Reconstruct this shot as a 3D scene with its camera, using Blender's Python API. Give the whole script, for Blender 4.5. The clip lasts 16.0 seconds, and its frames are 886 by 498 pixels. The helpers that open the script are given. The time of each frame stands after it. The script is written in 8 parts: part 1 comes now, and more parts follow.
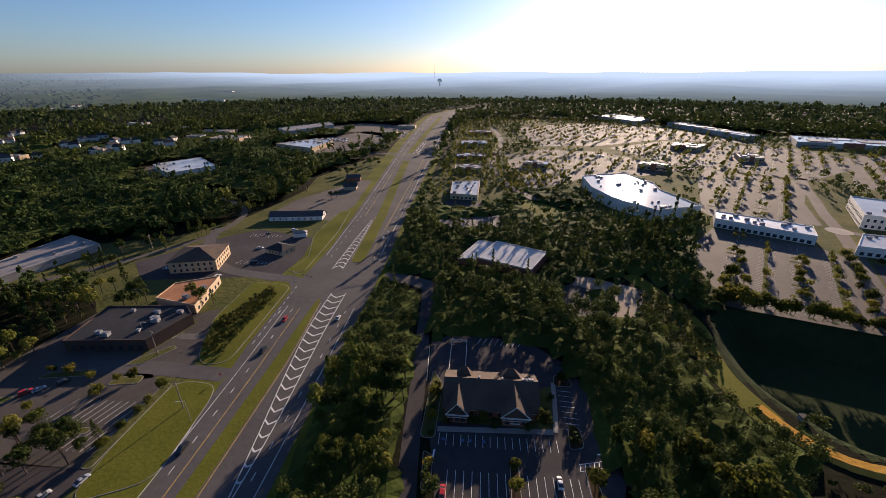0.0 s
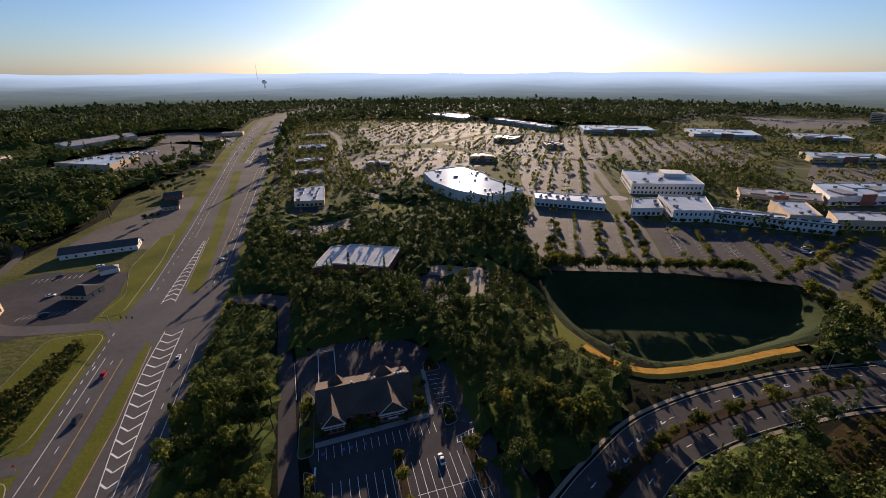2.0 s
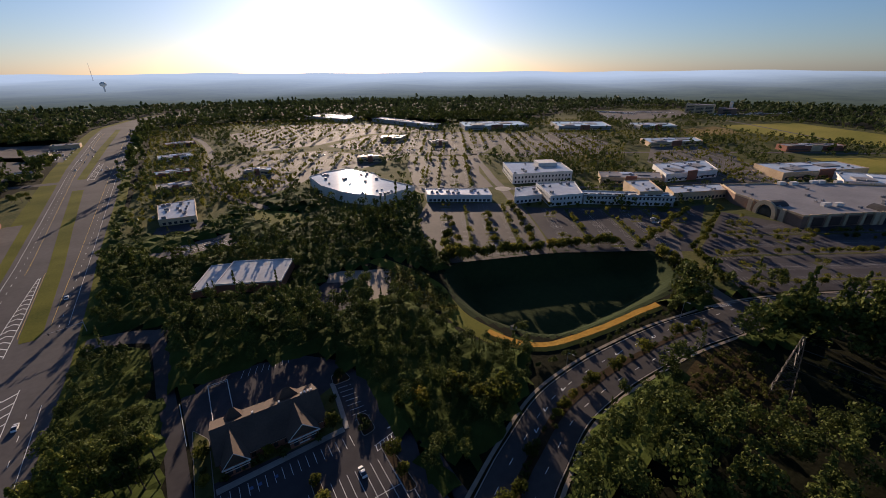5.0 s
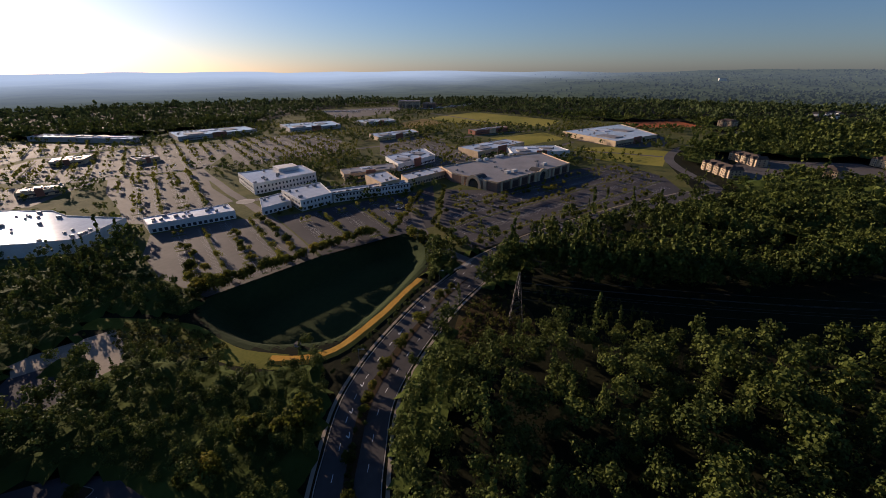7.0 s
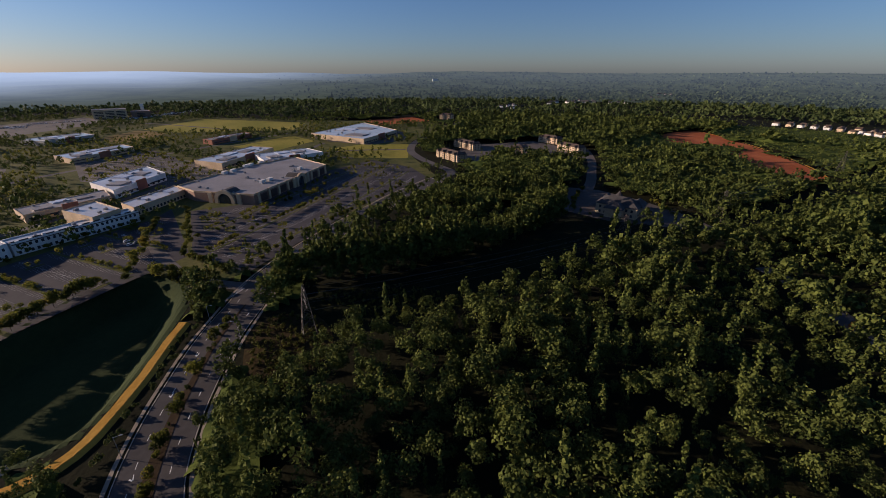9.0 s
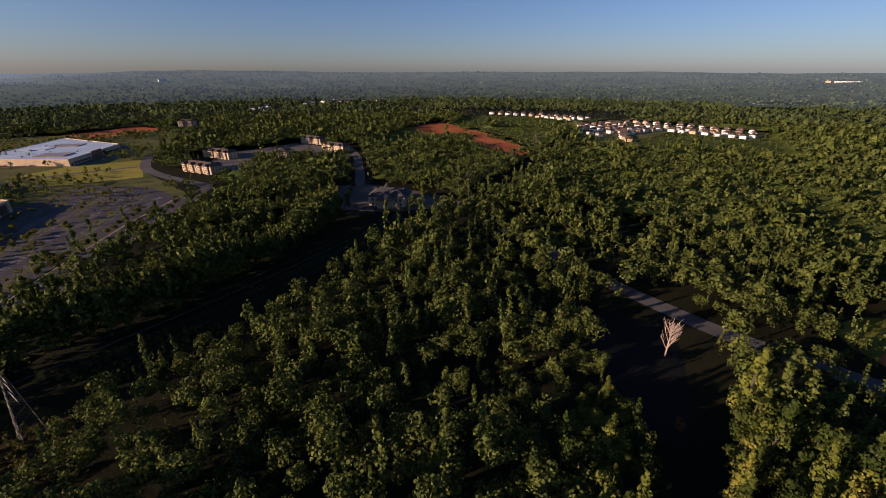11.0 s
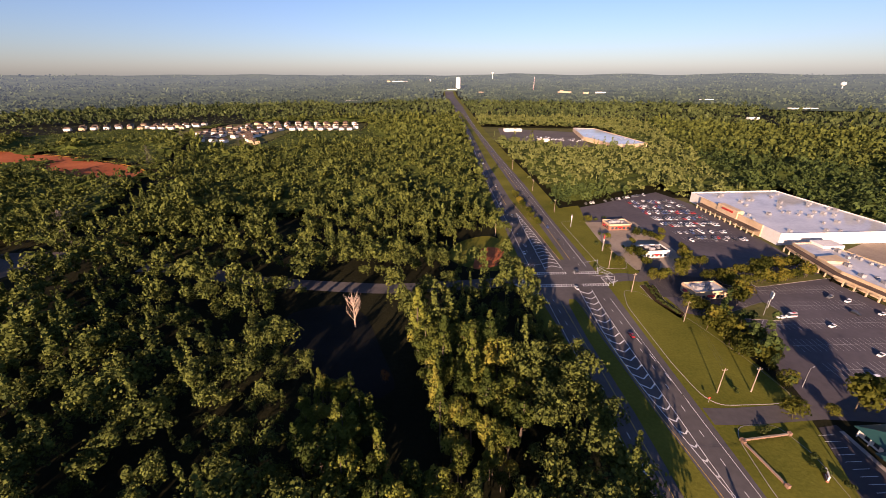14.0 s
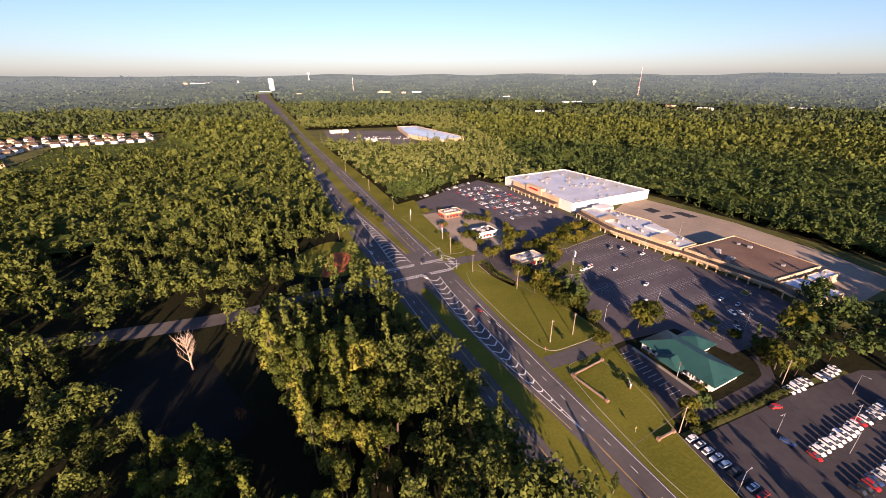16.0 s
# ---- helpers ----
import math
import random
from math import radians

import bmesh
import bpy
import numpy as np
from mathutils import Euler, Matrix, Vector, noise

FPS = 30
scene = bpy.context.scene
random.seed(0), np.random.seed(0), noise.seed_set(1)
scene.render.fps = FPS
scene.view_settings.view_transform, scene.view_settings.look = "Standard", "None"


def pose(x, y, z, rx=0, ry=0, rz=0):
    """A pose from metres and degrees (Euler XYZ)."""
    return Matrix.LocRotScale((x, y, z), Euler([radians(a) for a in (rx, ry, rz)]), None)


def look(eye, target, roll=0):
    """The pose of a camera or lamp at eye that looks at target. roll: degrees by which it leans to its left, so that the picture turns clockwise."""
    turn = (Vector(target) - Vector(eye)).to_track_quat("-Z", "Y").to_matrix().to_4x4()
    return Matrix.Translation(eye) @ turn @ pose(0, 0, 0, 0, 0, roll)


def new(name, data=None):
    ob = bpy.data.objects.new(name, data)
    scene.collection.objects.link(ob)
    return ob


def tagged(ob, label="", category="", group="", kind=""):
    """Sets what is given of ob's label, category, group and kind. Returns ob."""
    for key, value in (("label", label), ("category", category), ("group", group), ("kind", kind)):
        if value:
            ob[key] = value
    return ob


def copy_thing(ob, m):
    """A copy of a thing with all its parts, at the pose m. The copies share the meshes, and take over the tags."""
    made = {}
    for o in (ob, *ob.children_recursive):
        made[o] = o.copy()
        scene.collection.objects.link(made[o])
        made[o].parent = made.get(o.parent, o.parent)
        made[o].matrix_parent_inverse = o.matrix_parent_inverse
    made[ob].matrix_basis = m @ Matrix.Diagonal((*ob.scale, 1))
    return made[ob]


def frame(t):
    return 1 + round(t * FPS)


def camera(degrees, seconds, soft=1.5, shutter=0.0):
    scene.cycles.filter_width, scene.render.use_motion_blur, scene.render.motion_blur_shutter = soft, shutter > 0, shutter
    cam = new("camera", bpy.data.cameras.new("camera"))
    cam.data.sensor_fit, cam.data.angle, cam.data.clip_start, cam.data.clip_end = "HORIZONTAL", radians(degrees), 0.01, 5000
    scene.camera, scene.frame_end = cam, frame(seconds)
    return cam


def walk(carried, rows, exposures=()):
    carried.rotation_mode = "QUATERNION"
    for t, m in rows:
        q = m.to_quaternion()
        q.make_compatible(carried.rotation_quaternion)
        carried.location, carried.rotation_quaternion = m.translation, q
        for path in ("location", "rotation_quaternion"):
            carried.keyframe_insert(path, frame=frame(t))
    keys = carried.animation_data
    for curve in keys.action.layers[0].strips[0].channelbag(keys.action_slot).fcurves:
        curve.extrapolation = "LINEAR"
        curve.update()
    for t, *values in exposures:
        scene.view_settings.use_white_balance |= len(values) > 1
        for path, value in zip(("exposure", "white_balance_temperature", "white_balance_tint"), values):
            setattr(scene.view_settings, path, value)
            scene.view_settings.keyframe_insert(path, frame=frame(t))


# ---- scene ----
# Camera: a drone that hovers about 122 m over the ground and turns on the spot.
cam = camera(95.4, 16.0, soft=0.35)
# seconds, x, y, z, yaw, pitch, roll
PATH = [
    (0.0, 0.00, 0.00, 120.09, 5.01, -23.76, -0.20), (0.5, 0.78, -0.40, 120.29, -3.18, -23.75, -0.18),
    (1.0, 1.11, -0.49, 120.08, -4.05, -23.74, -0.16), (1.5, 1.23, -1.81, 120.50, -9.28, -23.73, -0.13),
    (2.0, 1.79, -2.65, 120.61, -16.81, -23.70, -0.12), (2.5, 2.11, -2.72, 120.65, -19.35, -23.71, -0.11),
    (3.0, 2.40, -2.91, 120.59, -20.34, -23.65, -0.12), (3.2, 2.42, -2.87, 120.55, -20.42, -23.64, -0.13),
    (5.3, 2.70, -0.35, 119.72, -36.31, -23.80, -0.30), (5.5, 2.67, 0.00, 119.87, -39.21, -23.82, -0.32),
    (6.0, 2.55, 0.00, 120.01, -49.74, -23.80, -0.29), (6.5, 2.70, 0.16, 120.47, -61.13, -23.86, -0.22),
    (7.0, 3.20, 0.16, 120.63, -68.17, -23.85, -0.20), (7.5, 3.50, -0.01, 120.86, -73.20, -23.83, -0.16),
    (8.0, 3.60, 0.23, 121.10, -80.99, -23.80, -0.08), (8.5, 4.03, 0.60, 121.17, -91.41, -23.79, 0.03),
    (9.0, 4.24, 0.60, 121.40, -101.82, -23.75, 0.05), (9.2, 4.18, 0.46, 121.57, -105.46, -23.72, 0.00),
    (11.3, 0.24, -3.46, 123.19, -137.79, -23.80, 0.07), (11.5, 0.11, -3.34, 123.30, -140.70, -23.75, 0.04),
    (12.0, 0.14, -3.14, 123.59, -148.48, -23.72, 0.04), (12.5, 0.22, -3.49, 123.46, -157.05, -23.66, 0.02),
    (13.0, 0.43, -3.84, 123.46, -165.81, -23.60, 0.02), (13.5, 0.16, -4.12, 123.20, -173.96, -23.56, 0.00),
    (14.0, -0.31, -4.11, 123.08, -181.97, -23.53, -0.08), (14.5, -0.57, -3.63, 123.02, -189.85, -23.48, -0.12),
    (15.0, -0.53, -3.52, 123.17, -196.40, -23.49, -0.13), (15.5, -0.24, -3.66, 123.26, -200.19, -23.51, -0.17),
    (16.0, -0.10, -3.79, 123.28, -205.47, -23.51, -0.18),
]
EXPOSURES = [(0.0, 1.0, 5700, 22), (3.2, 0.75, 5650, 20), (5.5, 0.55, 5700, 22), (9.2, 0.5, 5500, 25), (11.5, 0.82, 6050, 34), (13.0, 1.18, 6400, 38), (16.0, 1.75, 6300, 36)]
walk(cam, [(t, pose(x, y, z, 90 + pitch, -roll, yaw)) for t, x, y, z, yaw, pitch, roll in PATH], EXPOSURES)

# Light: a low morning sun beyond the shopping centre and a clear sky.
SUN_AZIMUTH, SUN_ELEVATION = 20.0, 13.7
world = bpy.data.worlds.new("world")
scene.world = world
world.use_nodes = True
sky = world.node_tree.nodes.new("ShaderNodeTexSky")
sky.sky_type, sky.sun_disc = "NISHITA", False
sky.sun_elevation, sky.sun_rotation = radians(SUN_ELEVATION), radians(SUN_AZIMUTH)
sky.altitude, sky.air_density, sky.dust_density, sky.ozone_density = 100, 1.0, 0.55, 4.0
world.node_tree.links.new(sky.outputs[0], world.node_tree.nodes["Background"].inputs[0])
world.node_tree.nodes["Background"].inputs[1].default_value = 0.055
sun_data = bpy.data.lights.new("sun", "SUN")
sun_data.energy, sun_data.angle, sun_data.color = 5.0, radians(0.6), (1.0, 0.75, 0.46)
sun_way = Vector((math.sin(radians(SUN_AZIMUTH)) * math.cos(radians(SUN_ELEVATION)), math.cos(radians(SUN_AZIMUTH)) * math.cos(radians(SUN_ELEVATION)), math.sin(radians(SUN_ELEVATION))))
new("sun", sun_data).matrix_world = look(sun_way * 300, (0, 0, 0))

rng = np.random.default_rng(7)


# ---- materials ----
def material(name, low, high, rough=0.9, grain=1.0, patch=0.05, bump=0.0, metal=0.0, spread=0.0, islands=0.0, spec=0.3, third=None):
    """A surface whose colour wanders between two tones at a fine and at a coarse scale. grain and patch: cycles a metre."""
    m = bpy.data.materials.new(name)
    m.use_nodes = True
    n, l = m.node_tree.nodes, m.node_tree.links
    b = n["Principled BSDF"]
    b.inputs["Roughness"].default_value, b.inputs["Metallic"].default_value = rough, metal
    b.inputs["Specular IOR Level"].default_value = spec
    geo = n.new("ShaderNodeNewGeometry")
    fine, coarse = n.new("ShaderNodeTexNoise"), n.new("ShaderNodeTexNoise")
    for tex, scale in ((fine, grain), (coarse, patch)):
        tex.inputs["Scale"].default_value, tex.inputs["Detail"].default_value = scale, 5
        l.new(geo.outputs["Position"], tex.inputs["Vector"])
    mix = n.new("ShaderNodeMath")
    mix.operation = "MULTIPLY_ADD"
    mix.inputs[1].default_value = 0.45
    l.new(fine.outputs[0], mix.inputs[0])
    half = n.new("ShaderNodeMath")
    half.operation = "MULTIPLY_ADD"
    half.inputs[1].default_value, half.inputs[2].default_value = 0.9, -0.17
    l.new(coarse.outputs[0], half.inputs[0])
    l.new(half.outputs[0], mix.inputs[2])
    value = mix.outputs[0]
    if spread or islands:
        more = n.new("ShaderNodeMath")
        more.operation = "MULTIPLY_ADD"
        more.inputs[1].default_value = spread or islands
        source = n.new("ShaderNodeObjectInfo").outputs["Random"] if spread else geo.outputs["Random Per Island"]
        l.new(source, more.inputs[0])
        less = n.new("ShaderNodeMath")
        less.operation = "SUBTRACT"
        less.inputs[1].default_value = (spread or islands) / 2
        l.new(value, less.inputs[0])
        l.new(less.outputs[0], more.inputs[2])
        value = more.outputs[0]
    ramp = n.new("ShaderNodeValToRGB")
    ramp.color_ramp.elements[0].position, ramp.color_ramp.elements[1].position = 0.25, 0.75
    ramp.color_ramp.elements[0].color, ramp.color_ramp.elements[1].color = (*low, 1), (*high, 1)
    if third:
        ramp.color_ramp.elements.new(0.92).color = (*third, 1)
    l.new(value, ramp.inputs[0])
    l.new(ramp.outputs[0], b.inputs["Base Color"])
    if bump:
        bn = n.new("ShaderNodeBump")
        bn.inputs["Strength"].default_value, bn.inputs["Distance"].default_value = bump, 0.3 / grain
        l.new(fine.outputs[0], bn.inputs["Height"])
        l.new(bn.outputs[0], b.inputs["Normal"])
    return m


def foliage(name, low, high, glow=0.35, spread=0.0, third=None, scale=0.11):
    """Leaves: matt, lit through from behind, and of another tone from tree to tree and from spray to spray."""
    m = material(name, low, high, 0.65, 0.9, scale, islands=0 if spread else 0.32, spread=spread, spec=0.04, third=third)
    n, l = m.node_tree.nodes, m.node_tree.links
    b, ramp = n["Principled BSDF"], n["Color Ramp"]
    tr, add = n.new("ShaderNodeBsdfTranslucent"), n.new("ShaderNodeMixShader")
    l.new(ramp.outputs[0], tr.inputs[0])
    add.inputs[0].default_value = glow
    l.new(b.outputs[0], add.inputs[1])
    l.new(tr.outputs[0], add.inputs[2])
    l.new(add.outputs[0], n["Material Output"].inputs[0])
    return m


M = dict(
    # floor set near black: shade between the crowns is partly in its colour
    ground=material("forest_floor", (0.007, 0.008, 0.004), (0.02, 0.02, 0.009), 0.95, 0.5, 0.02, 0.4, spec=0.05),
    grass=material("mown_grass", (0.066, 0.076, 0.01), (0.152, 0.146, 0.022), 0.9, 0.8, 0.03, 0.3, spec=0.05),
    rough_grass=material("rough_grass", (0.045, 0.06, 0.018), (0.13, 0.12, 0.04), 0.95, 0.35, 0.03, 0.5, spec=0.05),
    dry_grass=material("dry_grass", (0.14, 0.1, 0.035), (0.26, 0.19, 0.07), 0.95, 0.5, 0.03, 0.4, spec=0.05),
    scrub=material("brown_scrub_soil", (0.024, 0.018, 0.008), (0.06, 0.042, 0.017), 0.95, 0.4, 0.04, 0.5, spec=0.05),
    straw=material("straw_mulch", (0.46, 0.23, 0.03), (0.64, 0.36, 0.065), 0.95, 0.7, 0.08, 0.5, spec=0.05),
    field=material("hay_field", (0.15, 0.155, 0.022), (0.3, 0.25, 0.05), 0.95, 0.2, 0.01, 0.2, spec=0.05),
    clay=material("red_clay", (0.24, 0.065, 0.025), (0.4, 0.13, 0.05), 0.95, 0.25, 0.02, 0.3, spec=0.05),
    mulch=material("pine_mulch", (0.03, 0.021, 0.012), (0.062, 0.042, 0.024), 0.95, 1.5, 0.1, 0.4, spec=0.05),
    road=material("worn_asphalt", (0.068, 0.062, 0.06), (0.112, 0.103, 0.099), 0.9, 0.35, 0.03, 0.1, spec=0.15),
    blvd=material("dark_worn_asphalt", (0.046, 0.042, 0.041), (0.08, 0.073, 0.07), 0.9, 0.35, 0.03, 0.1, spec=0.12),
    # lighter copy of the lot asphalt: the haze over the plaza put into its colour
    plaza_lot=material("haze_lightened_asphalt", (0.058, 0.052, 0.058), (0.105, 0.094, 0.1), 0.88, 0.3, 0.025, 0.1, spec=0.15),
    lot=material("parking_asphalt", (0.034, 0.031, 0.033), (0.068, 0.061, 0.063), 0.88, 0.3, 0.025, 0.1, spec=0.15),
    old_lot=material("bleached_asphalt", (0.072, 0.062, 0.054), (0.125, 0.108, 0.094), 0.85, 0.25, 0.02, 0.1, spec=0.2),
    brown_lot=material("worn_brown_asphalt", (0.055, 0.048, 0.043), (0.095, 0.084, 0.075), 0.88, 0.3, 0.025, 0.1, spec=0.15),
    concrete=material("concrete", (0.2, 0.18, 0.155), (0.34, 0.31, 0.27), 0.85, 0.8, 0.06, 0.1),
    paint=material("road_paint", (0.55, 0.55, 0.52), (0.8, 0.8, 0.77), 0.7, 3.0, 0.2),
    tan_yard=material("tan_yard_concrete", (0.21, 0.17, 0.125), (0.33, 0.275, 0.21), 0.88, 0.5, 0.04, 0.1, spec=0.15),
    worn_paint=material("worn_road_paint", (0.24, 0.235, 0.22), (0.42, 0.415, 0.4), 0.8, 1.0, 0.1),
    yellow=material("yellow_paint", (0.5, 0.33, 0.05), (0.7, 0.47, 0.09), 0.7, 3.0, 0.2),
    blue_paint=material("blue_paint", (0.05, 0.09, 0.2), (0.1, 0.15, 0.27), 0.7, 3.0, 0.2),
    water=material("pond_water", (0.004, 0.005, 0.004), (0.01, 0.01, 0.008), 0.6, 0.3, 0.05, 0.05, spec=0.06),
    # near-black tone: tree shade put into the colour of the weeds
    undergrowth=material("shade_darkened_undergrowth", (0.006, 0.008, 0.004), (0.016, 0.018, 0.008), 0.95, 0.3, 0.02, 0.4, spec=0.03),
    # basin grass kept very dark, with part of the basin's shade in its colour
    meadow=material("basin_meadow", (0.018, 0.028, 0.01), (0.036, 0.048, 0.016), 0.95, 0.3, 0.02, 0.4, spec=0.05),
    roof_white=material("white_membrane_roof", (0.36, 0.36, 0.35), (0.56, 0.55, 0.53), 0.09, 0.35, 0.04, 0.012, spec=0.12),
    roof_grey=material("grey_membrane_roof", (0.17, 0.155, 0.145), (0.27, 0.25, 0.235), 0.6, 0.4, 0.04, 0.02, spec=0.4),
    roof_brown=material("gravel_roof", (0.095, 0.058, 0.04), (0.165, 0.105, 0.072), 0.9, 0.5, 0.05, 0.2),
    roof_dark=material("dark_bitumen_roof", (0.014, 0.014, 0.016), (0.03, 0.03, 0.032), 0.75, 0.4, 0.05, 0.1),
    roof_blue=material("blue_grey_roof", (0.38, 0.42, 0.5), (0.55, 0.6, 0.68), 0.5, 0.4, 0.06, 0.02, spec=0.5),
    shingle=material("asphalt_shingle", (0.055, 0.038, 0.028), (0.11, 0.076, 0.054), 0.9, 1.5, 0.1, 0.2),
    shingle_grey=material("grey_shingle", (0.035, 0.032, 0.032), (0.075, 0.07, 0.068), 0.9, 1.5, 0.1, 0.2, spread=0.5),
    green_metal=material("green_metal_roof", (0.01, 0.048, 0.042), (0.02, 0.078, 0.068), 0.5, 0.3, 0.1, spec=0.5),
    orange_metal=material("rusty_roof", (0.26, 0.11, 0.045), (0.42, 0.2, 0.09), 0.7, 0.5, 0.1, 0.1),
    red=material("red_plastic", (0.4, 0.02, 0.015), (0.5, 0.03, 0.02), 0.4, 2, 0.2, spec=0.5),
    wall_white=material("white_render", (0.55, 0.52, 0.47), (0.74, 0.71, 0.66), 0.85, 0.6, 0.08),
    wall_tan=material("tan_stucco", (0.4, 0.29, 0.17), (0.56, 0.43, 0.28), 0.85, 0.5, 0.08),
    wall_brick=material("red_brick", (0.2, 0.08, 0.05), (0.31, 0.13, 0.08), 0.9, 2.5, 0.1),
    wall_brown=material("brown_masonry", (0.17, 0.1, 0.068), (0.26, 0.165, 0.115), 0.9, 0.8, 0.08),
    wall_dark=material("darkened_brick", (0.05, 0.032, 0.025), (0.09, 0.055, 0.042), 0.9, 2.5, 0.1),
    wall_grey=material("grey_block", (0.26, 0.25, 0.24), (0.38, 0.37, 0.35), 0.85, 0.8, 0.08),
    glass=material("dark_window_glass", (0.02, 0.025, 0.03), (0.05, 0.06, 0.07), 0.08, 0.3, 0.1, spec=0.8),
    unit_grey=material("grey_painted_sheet", (0.16, 0.16, 0.165), (0.3, 0.3, 0.305), 0.6, 1.0, 0.2, spec=0.3),
    steel=material("galvanised_steel", (0.35, 0.36, 0.37), (0.55, 0.56, 0.57), 0.45, 2, 0.3, metal=0.6),
    dark_steel=material("dark_bronze_steel", (0.05, 0.045, 0.04), (0.09, 0.08, 0.07), 0.5, 2, 0.3, metal=0.3),
    timber=material("weathered_timber", (0.2, 0.15, 0.11), (0.34, 0.27, 0.2), 0.9, 3, 0.3, 0.2),
    bark=material("bark", (0.05, 0.038, 0.028), (0.12, 0.095, 0.07), 0.95, 2, 0.2, 0.4),
    pale_bark=material("bare_grey_branches", (0.3, 0.22, 0.16), (0.46, 0.36, 0.28), 0.95, 2, 0.2, 0.2),
    tyre=material("tyre_rubber", (0.015, 0.015, 0.016), (0.03, 0.03, 0.03), 0.9, 5, 1),
    leaf=foliage("woodland_leaves", (0.034, 0.047, 0.013), (0.122, 0.143, 0.029), 0.18, third=(0.185, 0.172, 0.038), scale=0.07),
    leaf_light=foliage("young_woodland_leaves", (0.08, 0.1, 0.028), (0.165, 0.185, 0.055), 0.2, third=(0.205, 0.2, 0.065), scale=0.05),
    understorey=material("understorey_leaves", (0.02, 0.032, 0.008), (0.08, 0.1, 0.02), 0.9, 0.12, 0.02, 0.6, spec=0.03),
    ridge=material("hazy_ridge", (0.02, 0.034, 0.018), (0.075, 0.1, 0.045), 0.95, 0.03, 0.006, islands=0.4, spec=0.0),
    leaf_thing=foliage("tree_leaves", (0.035, 0.05, 0.01), (0.14, 0.155, 0.024), 0.18, spread=0.75, third=(0.2, 0.185, 0.03)),
    leaf_pine=foliage("pine_needles", (0.02, 0.036, 0.012), (0.075, 0.105, 0.027), 0.2, third=(0.1, 0.115, 0.026), scale=0.05),
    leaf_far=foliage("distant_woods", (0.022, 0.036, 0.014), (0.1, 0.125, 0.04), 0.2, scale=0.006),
    leaf_street=foliage("street_tree_leaves", (0.045, 0.056, 0.01), (0.15, 0.15, 0.022), 0.5, spread=0.6, third=(0.24, 0.185, 0.026)),
    leaf_lot=foliage("parking_tree_leaves", (0.04, 0.052, 0.01), (0.16, 0.155, 0.026), 0.5, third=(0.24, 0.18, 0.03)),
    leaf_yellow=foliage("yellow_green_leaves", (0.06, 0.075, 0.012), (0.19, 0.18, 0.024), 0.55, third=(0.26, 0.2, 0.028)),
    scrub_leaf=foliage("scrub_leaves", (0.032, 0.038, 0.009), (0.11, 0.108, 0.022), 0.3, third=(0.16, 0.11, 0.028)),
    leaf_rust=foliage("rusty_leaves", (0.12, 0.05, 0.02), (0.24, 0.1, 0.035), 0.3, spread=0.4),
    shrub=foliage("shrub_leaves", (0.03, 0.045, 0.012), (0.085, 0.1, 0.025), 0.3),
)
# the ridges are a far backdrop; the morning haze before them is painted in as a faint glow, stronger under the sun and
# farther off
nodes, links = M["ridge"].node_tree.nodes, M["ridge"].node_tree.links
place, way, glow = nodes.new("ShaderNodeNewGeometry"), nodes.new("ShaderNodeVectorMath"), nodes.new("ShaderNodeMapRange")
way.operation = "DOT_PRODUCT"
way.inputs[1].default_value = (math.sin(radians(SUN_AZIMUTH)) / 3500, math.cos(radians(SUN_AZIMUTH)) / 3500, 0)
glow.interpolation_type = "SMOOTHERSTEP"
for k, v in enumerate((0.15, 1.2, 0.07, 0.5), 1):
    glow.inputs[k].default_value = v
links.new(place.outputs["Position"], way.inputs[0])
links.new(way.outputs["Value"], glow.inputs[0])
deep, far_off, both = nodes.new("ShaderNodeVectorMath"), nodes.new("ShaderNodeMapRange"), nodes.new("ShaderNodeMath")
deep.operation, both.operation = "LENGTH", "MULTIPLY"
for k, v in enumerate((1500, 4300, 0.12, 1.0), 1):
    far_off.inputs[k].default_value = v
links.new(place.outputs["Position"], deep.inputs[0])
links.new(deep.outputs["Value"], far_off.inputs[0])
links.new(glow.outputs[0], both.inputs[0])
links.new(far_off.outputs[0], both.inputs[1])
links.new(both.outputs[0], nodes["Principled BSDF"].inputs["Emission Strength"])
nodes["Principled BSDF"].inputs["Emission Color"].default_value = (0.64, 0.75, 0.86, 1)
for name in ("leaf", "leaf_thing"):
    M[name].node_tree.nodes["Color Ramp"].color_ramp.elements[0].position = 0.27


# ---- building blocks ----
def mesh_of(name, verts, faces, mat=None):
    me = bpy.data.meshes.new(name)
    me.from_pydata([tuple(v) for v in verts], [], faces)
    if mat:
        me.materials.append(mat)
    me.update()
    return me


def part(name, me, mat, parent, label=""):
    """One mesh under a thing or a part."""
    if isinstance(me, bmesh.types.BMesh):
        data = bpy.data.meshes.new(name)
        me.to_mesh(data)
        me.free()
        me = data
    if mat and not me.materials:
        me.materials.append(mat)
    ob = new(name, me)
    ob.parent = parent
    return tagged(ob, label)


def thing(name, label, category, at=(0, 0, 0), turn=0.0, group=""):
    ob = new(name)
    ob.empty_display_size = 0.5
    ob.matrix_world = pose(*at, 0, 0, turn)
    return tagged(ob, label, category, group)


